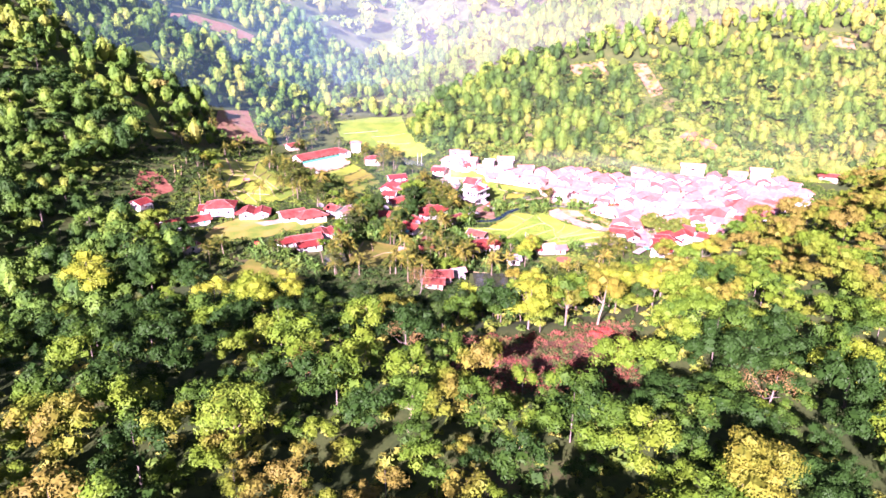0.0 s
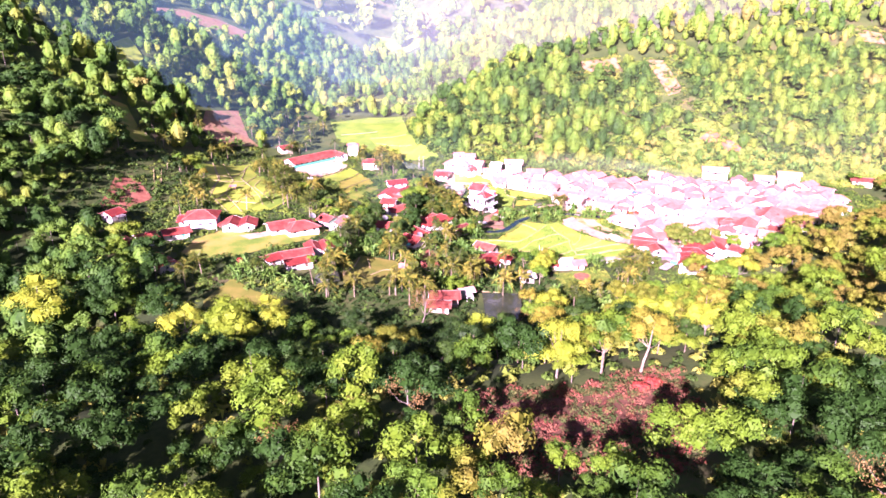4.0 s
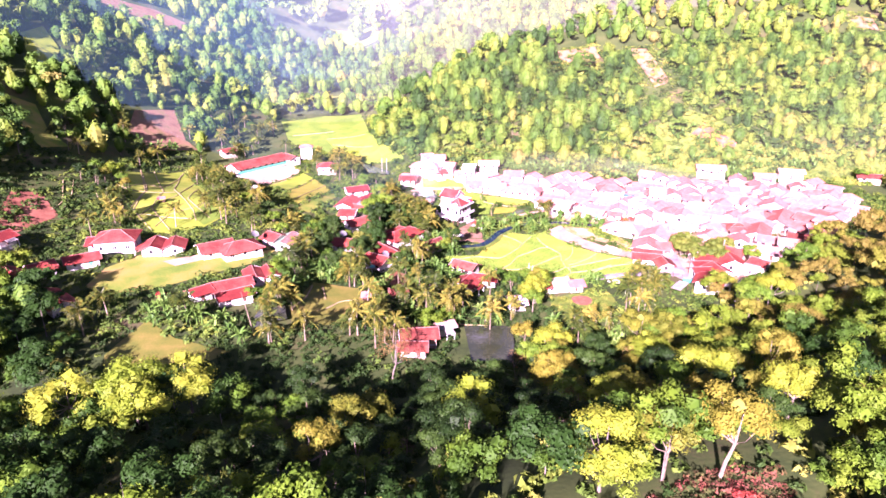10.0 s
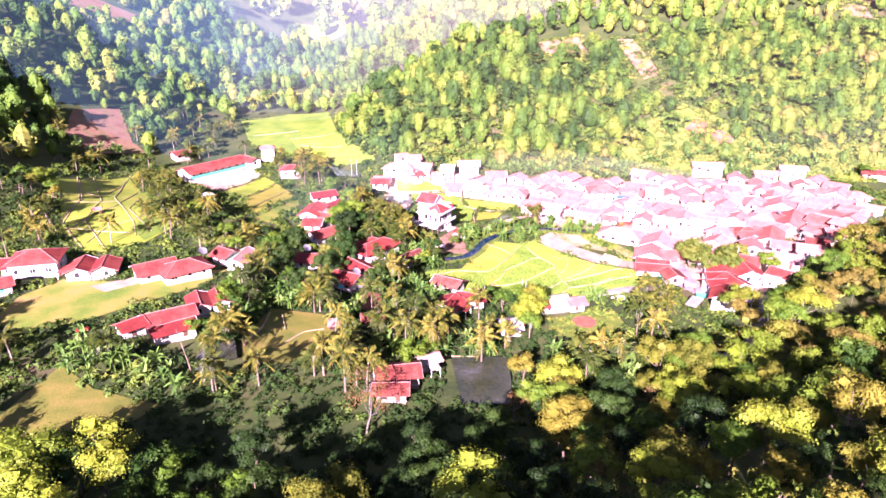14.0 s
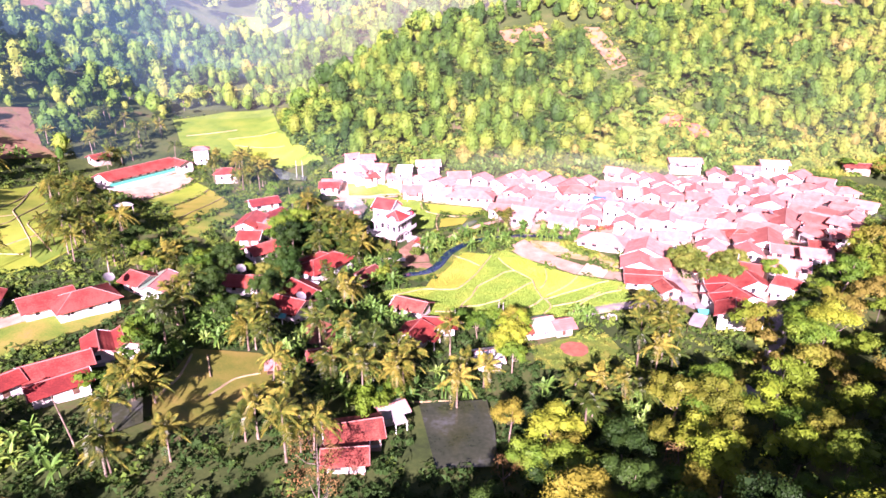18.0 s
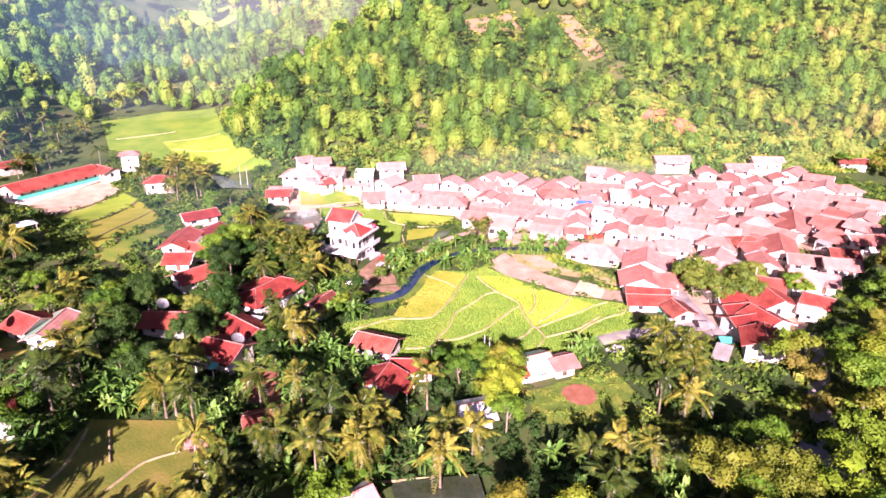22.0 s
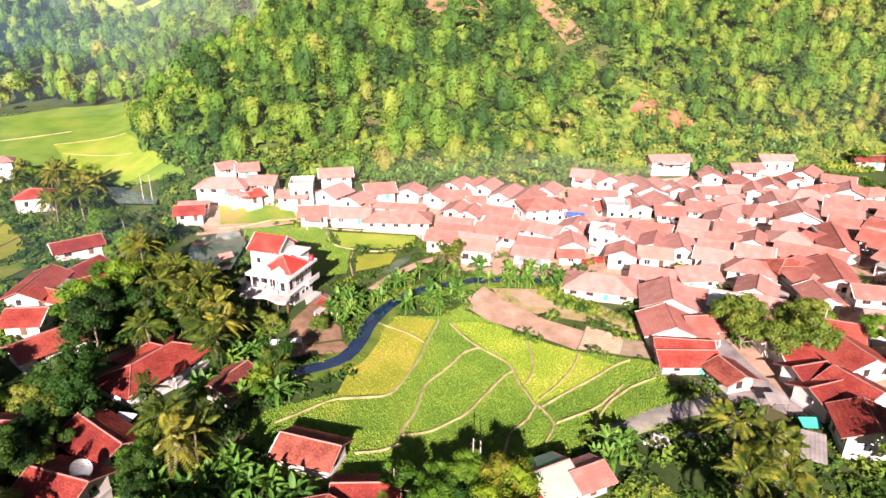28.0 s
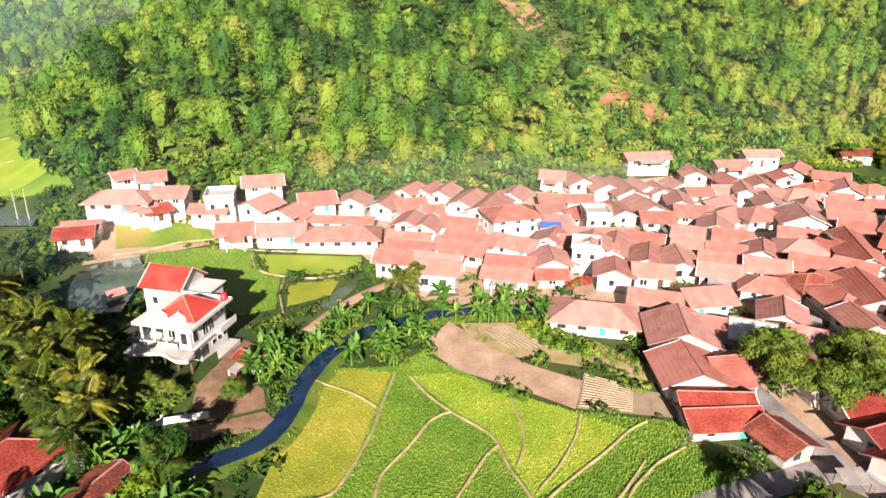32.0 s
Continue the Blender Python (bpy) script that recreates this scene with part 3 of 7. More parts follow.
field("villa_drive", "drive", 0.12, [(25.6, 302.0), (21.5, 293.5), (18.6, 289.5), (17.6, 285.5), (19.4, 282.4), (26.3, 283.6), (26.6, 287.5), (25.0, 290.5), (27.0, 300.0)])
field("earth_bank", "drive", 0.2, [(12.0, 281.6), (19.0, 281.8), (26.0, 282.8), (26.9, 280.9), (25.2, 279.4), (17.7, 279.2), (12.0, 279.8)])
field("bare_mound", "redsoil", 0.3, [(46.4, 234.0), (48.6, 234.6), (50.6, 233.8), (51.4, 231.6), (50.6, 229.4), (48.8, 228.2), (46.8, 228.6), (45.6, 230.2), (45.4, 232.4)])
field("shacks_yard", "redsoil", 0.12, [(-8.6, 242.6), (-4.2, 249.0), (-0.2, 245.6), (-0.7, 236.8), (-7.0, 237.4)])
bund([(13.1, 262.5), (22.0, 266.8), (25.8, 266.1), (30.1, 265.4), (33.9, 269.6), (37.9, 274.9), (40.1, 278.8), (44.5, 285.8)])
bund([(28.4, 254.1), (29.6, 257.0), (32.7, 260.3), (35.9, 266.6), (40.9, 270.2), (45.4, 274.2), (48.1, 274.4)])
bund([(29.3, 255.8), (33.3, 255.3), (39.3, 257.5), (44.6, 261.9), (49.2, 265.7), (50.5, 266.1)])
bund([(46.1, 284.0), (46.8, 278.3), (48.3, 273.7), (50.5, 269.0), (50.9, 266.9), (49.9, 262.8), (49.9, 258.7), (49.8, 256.4)])
bund([(49.8, 256.4), (47.0, 253.5), (43.7, 251.9), (41.1, 248.0)])
bund([(50.4, 255.8), (55.3, 257.8), (61.5, 260.0), (67.2, 262.5), (69.8, 262.8)])
bund([(50.2, 256.2), (50.7, 251.7), (47.3, 248.3)])
bund([(50.7, 251.7), (56.4, 252.7), (58.0, 253.0), (64.9, 257.0)])
bund([(56.5, 273.8), (55.0, 268.0), (52.5, 263.5), (50.8, 262.0)])
bund([(63.1, 267.4), (60.0, 263.8), (55.5, 260.2), (51.0, 257.6)])
bund([(70.6, 257.0), (66.0, 256.2), (60.5, 253.8), (56.0, 250.2), (54.0, 247.0)])
bund([(22.5, 253.9), (26.2, 253.3), (28.4, 254.1)])
bund([(33.5, 287.8), (37.7, 283.1), (39.6, 278.9)])
bund([(7.1, 341.2), (13.0, 341.6), (19.3, 343.6), (25.8, 343.3)])
bund([(26.0, 340.5), (32.6, 336.5), (52.3, 328.3)])
bund([(31.8, 334.7), (31.6, 330.2), (32.6, 326.2), (36.2, 323.2), (41.3, 320.5), (47.8, 320.7)])
bund([(36.2, 323.2), (34.0, 317.3), (33.2, 308.4)])
bund([(13.2, 339.3), (12.4, 333.2), (14.6, 327.8)])
bund([(-105.7, 314.9), (-103.7, 324.3), (-96.9, 324.4), (-97.5, 340.8), (-98.8, 358.7)])
bund([(-91.8, 287.1), (-90.6, 298.4), (-86.9, 309.4), (-90.6, 345.8)])
bund([(-83.2, 274.6), (-82.5, 287.4), (-74.4, 298.6), (-78.4, 322.6)])
bund([(-109.0, 338.6), (-99.4, 315.3), (-97.0, 291.8)])
bund([(-50.1, 326.7), (-41.8, 360.5)])
bund([(-42.8, 307.8), (-35.4, 347.2)])
bund([(-61.8, 344.0), (-47.9, 368.9)])
bund([(-30.9, 216.4), (-28.2, 223.4), (-27.4, 231.3)])
bund([(-24.6, 231.4), (-23.1, 223.6)])
bund([(-22.7, 217.9), (-19.1, 223.7), (-14.8, 225.7)])
bund([(-60.5, 429.8), (-43.2, 435.5), (-38.7, 437.2)])
bund([(-41.8, 422.9), (-20.2, 425.2)])
bund([(-37.4, 412.5), (-15.8, 399.6)])
bund([(-113.3, 277.0), (-116.1, 292.2), (-119.6, 302.5)])
bund([(-116.4, 277.3), (-116.0, 284.7), (-121.9, 300.0)])
bund([(11.5, 217.3), (18.2, 217.3), (25.4, 215.9), (24.6, 207.2), (22.6, 198.1)])
river([(84.8, 284.6), (75.7, 293.0), (63.0, 298.4), (54.5, 300.0), (44.2, 298.7), (37.5, 294.7), (32.3, 288.4), (28.6, 281.4), (25.7, 276.9), (19.6, 275.2), (14.8, 274.3)])
river([(-2.7, 317.5), (-11.3, 311.4), (-17.8, 305.6)])
road([(55.6, 246.9), (67.0, 248.9), (77.2, 248.1), (84.2, 246.8)])
road([(84.2, 246.8), (85.4, 255.2), (87.5, 263.1)])
road([(82.1, 242.8), (102.1, 251.3)])
road([(98.7, 236.6), (93.1, 227.1), (83.6, 216.5), (77.1, 207.0), (74.5, 198.1)])
road([(72.6, 214.4), (75.8, 205.7), (76.7, 187.5), (78.1, 175.4)])
path([(-9.9, 281.3), (-8.2, 284.1), (-3.4, 287.8)])
wall([(8.0, 282.0), (14.2, 283.0), (19.4, 282.3)])
path([(35.5, 302.0), (41.5, 307.5), (49.0, 312.5), (56.0, 314.5)])
bund([(-116.3, 335.1), (-105.1, 313.4), (-101.5, 294.5), (-86.7, 270.5)])
bund([(-111.1, 342.4), (-99.3, 313.0), (-95.7, 290.5), (-82.5, 270.3)])
bund([(-107.8, 348.0), (-93.8, 316.5), (-90.7, 294.0), (-76.7, 270.0)])
bund([(-98.9, 353.9), (-92.7, 324.8), (-75.5, 291.4), (-71.5, 280.0)])
bund([(-84.6, 328.3), (-81.7, 306.1), (-67.9, 283.3)])
bund([(-109.7, 313.1), (-103.0, 310.0), (-98.1, 311.8), (-92.3, 314.6), (-89.6, 318.1)])
bund([(-95.4, 282.4), (-91.2, 287.2), (-83.2, 284.2), (-74.0, 282.7)])

# ---------------------------------------------------------------- houses
ROOFS = {"old": ("tile_old", "faded pink clay tile roof"), "red": ("tile_red", "red clay tile roof"), "mid": ("tile_mid", "salmon-red clay tile roof"), "rust": ("tile_rust", "weathered dark red tile roof"), "green": ("tile_green", "green and pink sheet roof"), "white": ("sheet_white", "pale corrugated sheet roof"), "grey": ("sheet_grey", "grey hipped roof"), "pale": ("tile_pale", "pale bleached tile roof"), "mixed": ("tile_red", "roof half red tile, half pale sheet"), "school": ("tile_red", "long red tile roof")}
PITCH = 0.42


def slope_courses(x0, x1, ya, za, yb, zb, thick=0.14, run=0.62):
    """A roof slope from the ridge (ya, za) to the eave (yb, zb), laid in stepped courses: one closed solid."""
    n = max(3, int(math.hypot(yb - ya, zb - za) / run))
    prof = [(ya, za)]
    for i in range(1, n + 1):
        b = i / n
        y1, z1 = ya + (yb - ya) * b, za + (zb - za) * b
        prof += [(y1, z1 + 0.03), (y1, z1)]
    prof += [(yb, zb - thick), (ya, za - thick)]
    m = len(prof)
    vs = [(x0, p, q) for p, q in prof] + [(x1, p, q) for p, q in prof]
    fs = [(i, (i + 1) % m, m + (i + 1) % m, m + i) for i in range(m)]
    # end caps, strip by strip
    for i in range(n):
        t0, t1, t2 = (0 if i == 0 else 2 * i), 2 * i + 1, 2 * i + 2
        fs += [(t0, t1, t2), (m + t0, m + t2, m + t1)]
    fs += [tuple([0] + [2 * i for i in range(1, n + 1)] + [m - 2, m - 1]), tuple(([m] + [m + 2 * i for i in range(1, n + 1)] + [2 * m - 2, 2 * m - 1])[::-1])]
    return vs, fs


def window_part(root, px, py, pz, turn, w=1.1, h=1.15, mat=None):
    fr = part("window", box_mesh("window_frame", w + 0.18, 0.12, h + 0.18, mat or M["white"], 0.02), None, root)
    fr.matrix_basis = pose(px, py, pz, 0, 0, turn)
    pa = part("pane", box_mesh("pane", w, 0.15, h, M["pane"], 0), None, fr)
    if w > 0.9:
        part("mullion", box_mesh("mullion", 0.07, 0.18, h, mat or M["white"], 0), None, fr)
    return fr


house_count = [0]
HOUSES, TURNS = [], []


def house(px, py, turn, length, span, wall_h, style, roof, base=None):
    r = random.Random(house_count[0] * 7 + 3)
    HOUSES.append((px, py, 0.55 * max(length, span)))
    TURNS.append(turn)
    house_count[0] += 1
    mat, words = ROOFS[roof]
    corners = [(px + math.cos(radians(turn)) * a * length / 2 - math.sin(radians(turn)) * b * span / 2, py + math.sin(radians(turn)) * a * length / 2 + math.cos(radians(turn)) * b * span / 2) for a in (-1, 1) for b in (-1, 1)]
    hs = [float(height(*c)) for c in corners]
    z = max(hs) * 0.6 + float(height(px, py)) * 0.4 if base is None else base
    drop = z - min(hs) + 0.8
    form = "hip-roofed" if style == "h" else "gabled"
    storey = "two-storey" if wall_h > 4 else "single-storey"
    poor = roof == "rust"
    root = thing("house", px, py, z, turn, f"{storey} {form} {'plank and brick' if poor else 'white-walled'} village house, {words}", "house", "village houses")
    wm = M["wall_dark"] if poor else M["wall"]
    rise, ov = span / 2 * PITCH, 0.7
    L, S, W = length / 2 - 0.3, span / 2 - 0.3, wall_h
    # walls
    if style == "g":
        vs = [(-L, -S, -drop), (L, -S, -drop), (L, S, -drop), (-L, S, -drop), (-L, -S, W), (L, -S, W), (L, S, W), (-L, S, W), (-L, 0, W + S * PITCH), (L, 0, W + S * PITCH)]
        fs = [(0, 1, 5, 4), (2, 3, 7, 6), (1, 2, 6, 9, 5), (3, 0, 4, 8, 7), (4, 5, 9, 8), (6, 7, 8, 9)]
    else:
        vs = [(-L, -S, -drop), (L, -S, -drop), (L, S, -drop), (-L, S, -drop), (-L, -S, W), (L, -S, W), (L, S, W), (-L, S, W)]
        fs = [(0, 1, 5, 4), (1, 2, 6, 5), (2, 3, 7, 6), (3, 0, 4, 7), (4, 5, 6, 7)]
    part("wall", mesh_of("wall", vs, fs, wm), None, root)
    part("plinth", box_mesh("plinth", 2 * L + 0.16, 2 * S + 0.16, 0.5, M["concrete"]), None, root).location = (0, 0, 0.1)
    # roof
    top, eave_y = W + rise + 0.12, span / 2 + ov
    eave_z = top - eave_y * PITCH
    ex = length / 2 + ov * 0.7
    sag = r.uniform(-0.06, 0.06)
    if style == "g":
        for s in (-1, 1):
            m = M[mat]
            if roof == "mixed" and s == -1:
                a = slope_courses(-ex, -ex * 0.35, 0, top, s * eave_y, eave_z)
                part("roof_slope", mesh_of("roof", *a, M["tile_red"]), None, root, "red tiled end of the roof")
                a = slope_courses(-ex * 0.35, ex, 0, top, s * eave_y, eave_z)
                part("roof_slope", mesh_of("roof", *a, M["sheet_mint"]), None, root, "pale green-white sheet roof")
                continue
            if roof == "mixed":
                m = M["tile_green"]
            if roof == "green" and s == -1:
                m = M["tile_old"]
            a = slope_courses(-ex, ex, 0, top + sag * s * 0.3, s * eave_y, eave_z)
            part("roof_slope", mesh_of("roof", *a, m), None, root)
        v, f = tube([(-ex, 0, top + 0.03), (0, 0, top + 0.03 - abs(sag)), (ex, 0, top + 0.03)], [0.12] * 3, 6)
        part("ridge", mesh_of("ridge", v, f, M["ridge"]), None, root, "mortared ridge")
        for s in (-1, 1):
            for e in (-1, 1):
                v, f = tube([(e * (ex + 0.02), 0, top), (e * (ex + 0.02), s * eave_y, eave_z)], [0.075, 0.075], 4)
                part("bargeboard", mesh_of("bargeboard", v, f, M["ridge"] if r.random() < 0.8 else M["white"]), None, root)
    else:
        hx = max(0.4, length / 2 - span / 2)
        E = [(-ex, -eave_y, eave_z), (ex, -eave_y, eave_z), (ex, eave_y, eave_z), (-ex, eave_y, eave_z)]
        R = [(-hx, 0, top), (hx, 0, top)]
        low = [(a, b, c - 0.14) for a, b, c in E]
        vs = E + R + low
        fs = [(0, 1, 5, 4), (2, 3, 4, 5), (1, 2, 5), (3, 0, 4), (0, 6, 7, 1), (1, 7, 8, 2), (2, 8, 9, 3), (3, 9, 6, 0), (6, 9, 8, 7)]
        part("roof", mesh_of("roof", vs, fs, M[mat]), None, root)
        for a, b in ((R[0], R[1]), (R[0], E[0]), (R[0], E[3]), (R[1], E[1]), (R[1], E[2])):
            v, f = tube([a, b], [0.11, 0.09], 5)
            part("ridge", mesh_of("ridge", v, f, M["ridge"]), None, root)
    # openings
    frame_mat = M["wood"] if poor or r.random() < 0.35 else M["white"]
    n = max(1, int(length / 3.2))
    for s in (-1, 1):
        for i in range(n):
            cx = -L + (i + 0.5) * 2 * L / n + r.uniform(-0.2, 0.2)
            if i == n // 2 and s == (-1 if house_count[0] % 3 else 1):
                d = part("door", box_mesh("door", 0.95, 0.14, 2.05, M["wood"] if r.random() < 0.7 else M["turquoise"], 0.02), None, root)
                d.location = (cx, s * (S + 0.01), min(1.4, W - 1.0))
                continue
            window_part(root, cx, s * S, min(1.75, W - 0.8), 0, 1.2 if r.random() < 0.6 else 0.8, 1.15, frame_mat)
            if W > 4:
                window_part(root, cx, s * S, 4.3 if W > 4.5 else 3.6, 0, 1.0, 0.9, frame_mat)
    for e in (-1, 1):
        window_part(root, e * L, r.uniform(-0.3, 0.3) * S, min(1.75, W - 0.8), 90, 0.9, 1.1, frame_mat)
    if roof == "school":
        for s in (-1, 1):
            part("painted_wall", box_mesh("painted_wall", 2 * L - 0.3, 0.1, 1.3, M["turquoise"]), None, root, "turquoise painted lower wall").location = (0, s * (S + 0.03), 1.0)
    # a porch on some
    if style == "g" and not poor and roof not in ("school", "white") and r.random() < 0.3:
        s = -1
        a = slope_courses(-L * 0.6, L * 0.6, s * (eave_y - 0.3), eave_z + 0.05, s * (eave_y + 1.7), eave_z - 0.45, 0.08)
        p = part("porch_roof", mesh_of("porch_roof", *a, M["sheet_grey"] if r.random() < 0.4 else M[mat]), None, root)
        for e in (-1, 1):
            q = part("porch_post", box_mesh("porch_post", 0.14, 0.14, eave_z - 0.4 + 0.5, M["white"]), None, root)
            q.location = (e * L * 0.55, s * (eave_y + 1.5), (eave_z - 0.9) / 2)
    return root


house(1.1, 346.7, -7, 6.4, 5.6, 2.4, "g", "red")
house(2.1, 349.3, -10, 6.6, 4.0, 2.4, "g", "old")
house(10.1, 361.2, 18, 4.6, 4.8, 2.4, "g", "old")
house(15.6, 359.6, -1, 5.3, 5.6, 2.4, "g", "old")
house(9.5, 355.2, -20, 12.8, 7.2, 2.4, "h", "old")
house(19.2, 354.6, -21, 6.9, 6.4, 2.4, "g", "old")
house(12.3, 352.9, 16, 5.3, 5.6, 2.4, "g", "old")
house(15.6, 351.2, 17, 4.6, 4.8, 2.4, "g", "red")
house(38.2, 356.4, -7, 8.4, 6.4, 2.4, "g", "old")
house(26.1, 349.5, -22, 7.5, 4.8, 2.4, "g", "old")
house(36.1, 349.6, 40, 7.2, 7.2, 2.4, "g", "old")
house(42.1, 346.9, 44, 7.4, 5.6, 2.4, "g", "old")
house(30.0, 341.4, -10, 6.8, 6.4, 2.4, "g", "old")
house(38.7, 338.8, -19, 9.6, 6.4, 2.4, "g", "old")
house(49.3, 333.5, -20, 16.3, 7.2, 2.6, "h", "old")
house(48.8, 351.0, -4, 7.8, 7.2, 2.4, "g", "old")
house(57.4, 350.4, 58, 6.2, 6.4, 2.4, "g", "old")
house(64.3, 348.0, 48, 7.6, 5.6, 2.4, "g", "old")
house(50.8, 341.8, -27, 15.9, 3.2, 2.1, "g", "old")
house(72.3, 354.1, 40, 7.2, 4.8, 2.4, "g", "old")
house(77.0, 353.3, 39, 7.7, 4.8, 2.4, "g", "old")
house(80.0, 350.8, 45, 8.1, 5.6, 2.7, "g", "old")
house(69.3, 346.2, -7, 6.8, 7.2, 2.4, "g", "old")
house(66.3, 337.5, 53, 7.5, 5.6, 2.4, "g", "old")
house(69.0, 334.4, 49, 6.5, 5.6, 2.4, "g", "old")
house(73.7, 342.7, -19, 4.6, 4.8, 2.4, "g", "mid")
house(83.7, 345.1, 42, 10.6, 6.4, 2.4, "g", "old")
house(87.4, 340.6, 44, 14.2, 7.2, 2.4, "g", "old")
house(62.8, 328.9, -30, 8.2, 4.0, 2.4, "g", "old")
house(61.6, 324.7, -37, 8.8, 4.0, 2.4, "g", "old")
house(70.2, 319.3, -50, 10.4, 4.8, 2.7, "g", "old")
house(74.8, 323.9, -50, 10.8, 5.6, 2.4, "g", "old")
house(55.8, 318.1, -33, 6.5, 5.6, 3.4, "g", "old")
house(63.3, 314.3, -40, 8.3, 4.8, 3.4, "g", "old")
house(61.1, 310.2, -33, 7.9, 5.6, 3.7, "g", "pale")
house(86.9, 329.6, -6, 11.3, 8.0, 4.5, "h", "mid")
house(111.0, 351.2, -37, 6.1, 6.4, 2.4, "g", "old")
house(115.9, 347.4, 83, 6.8, 7.2, 2.4, "g", "old")
house(120.3, 342.9, 74, 8.6, 6.4, 2.4, "g", "old")
house(124.0, 339.2, 76, 12.5, 7.2, 2.4, "g", "old")
house(140.3, 350.8, -14, 12.4, 5.6, 2.7, "g", "old")
house(129.6, 338.9, 83, 8.0, 6.4, 2.4, "g", "old")
house(132.6, 335.9, 72, 7.5, 5.6, 2.4, "g", "old")
house(139.8, 337.6, 84, 5.7, 4.8, 2.4, "g", "old")
house(107.1, 339.3, -24, 12.4, 4.8, 2.1, "g", "old")
house(99.2, 333.7, -6, 6.5, 5.6, 2.4, "g", "old")
house(103.0, 329.5, 21, 6.7, 4.8, 2.4, "g", "mid")
house(106.6, 326.3, -21, 6.1, 6.4, 3.4, "g", "pale")
house(112.6, 326.3, 76, 8.1, 7.2, 2.4, "g", "old")
house(121.6, 327.4, 79, 9.4, 7.2, 2.4, "g", "old")
house(118.6, 319.8, -27, 6.9, 6.4, 2.4, "g", "old")
house(99.9, 316.9, -26, 12.4, 5.6, 2.4, "g", "old")
house(108.2, 310.7, -45, 7.4, 4.8, 2.4, "g", "old")
house(90.0, 317.4, 44, 6.8, 7.2, 2.4, "g", "old")
house(93.3, 313.9, -42, 6.1, 6.4, 2.4, "g", "old")
house(93.2, 308.7, 50, 6.4, 6.4, 4.4, "g", "old")
house(99.2, 309.0, 49, 10.9, 6.4, 2.4, "g", "old")
house(90.8, 297.9, 55, 6.2, 6.4, 3.2, "g", "old")
house(101.1, 301.1, 49, 9.1, 6.4, 2.7, "g", "old")
house(105.0, 297.3, 60, 8.5, 6.4, 2.9, "g", "old")
house(96.9, 295.0, -35, 6.6, 5.6, 3.2, "g", "pale")
house(83.5, 307.8, 67, 7.1, 6.4, 2.7, "g", "old")
house(80.6, 303.0, -22, 5.2, 4.0, 2.2, "g", "mid")
house(76.3, 310.2, -36, 8.6, 5.6, 2.4, "g", "old")
house(72.9, 305.3, -37, 8.4, 4.8, 2.6, "g", "old")
house(160.8, 340.5, -16, 9.1, 4.8, 4.0, "g", "old")
house(174.2, 342.9, -19, 10.2, 4.8, 3.7, "g", "old")
house(171.4, 331.9, 62, 6.8, 5.6, 2.4, "g", "mid")
house(172.6, 322.0, 1, 10.2, 6.4, 2.4, "h", "mid")
house(177.8, 318.0, 44, 9.6, 7.2, 2.4, "g", "old")
house(182.5, 314.5, -10, 8.8, 6.4, 2.4, "h", "mid")
house(162.4, 318.9, -18, 10.9, 7.2, 2.4, "h", "old")
house(168.9, 312.6, -46, 4.8, 4.8, 2.4, "g", "old")
house(150.5, 325.6, 55, 7.8, 4.0, 3.7, "g", "old")
house(156.4, 322.8, -33, 6.1, 6.4, 2.4, "g", "old")
house(148.2, 329.4, -20, 6.1, 6.4, 2.4, "g", "old")
house(140.8, 330.9, -19, 5.9, 5.6, 2.4, "g", "old")
house(128.9, 319.5, -32, 8.1, 7.2, 2.4, "g", "old")
house(133.6, 314.5, 15, 7.6, 7.2, 2.4, "g", "old")
house(139.8, 310.9, -12, 9.7, 8.0, 2.8, "h", "old")
house(145.1, 304.4, 56, 9.1, 9.6, 2.9, "g", "old")
house(155.7, 300.7, -42, 8.7, 5.6, 2.4, "g", "old")
house(124.5, 303.4, -44, 7.0, 6.4, 2.4, "g", "old")
house(118.4, 309.3, -45, 6.1, 6.4, 2.4, "g", "old")
house(136.6, 297.7, -46, 7.2, 6.4, 2.4, "g", "old")
house(123.2, 294.5, 44, 6.9, 6.4, 2.4, "g", "old")
house(130.9, 291.7, -38, 9.2, 7.2, 2.4, "h", "old")
house(113.2, 303.4, -45, 6.2, 4.8, 2.4, "g", "old")
house(118.1, 298.6, -45, 6.8, 4.8, 2.4, "g", "old")
house(113.7, 295.8, -45, 7.0, 4.0, 2.4, "g", "old")
house(118.0, 288.8, -44, 7.3, 6.4, 2.4, "g", "old")
house(124.6, 284.8, -53, 6.8, 7.2, 2.6, "g", "mid")
house(108.6, 290.5, -45, 7.1, 6.4, 2.7, "g", "old")
house(111.2, 282.4, -44, 8.8, 6.4, 2.4, "h", "old")
house(149.9, 294.9, -53, 6.1, 6.4, 2.4, "g", "mid")
house(136.8, 285.3, 52, 17, 7.2, 2.4, "g", "mid")
house(136.2, 288.6, -87, 6.1, 6.4, 2.4, "g", "mid")
house(129.0, 279.6, -62, 6.4, 6.4, 2.4, "g", "mid")
house(118.0, 279.6, -12, 8.0, 6.4, 2.4, "h", "rust")
house(120.9, 271.5, 55, 12.2, 7.2, 2.6, "g", "mid")
house(116.1, 272.9, 70, 10.0, 6.4, 2.4, "h", "mid")
house(120.9, 277.2, 89, 5.3, 5.6, 2.4, "g", "mid")
house(78.5, 286.8, -35, 13.7, 8.0, 2.4, "h", "old")
house(86.7, 276.0, 58, 9.1, 9.6, 2.6, "g", "old")
house(80.5, 267.3, 66, 8.4, 8.8, 2.4, "g", "mid")
house(86.0, 266.3, -13, 5.3, 5.6, 2.4, "g", "mid")
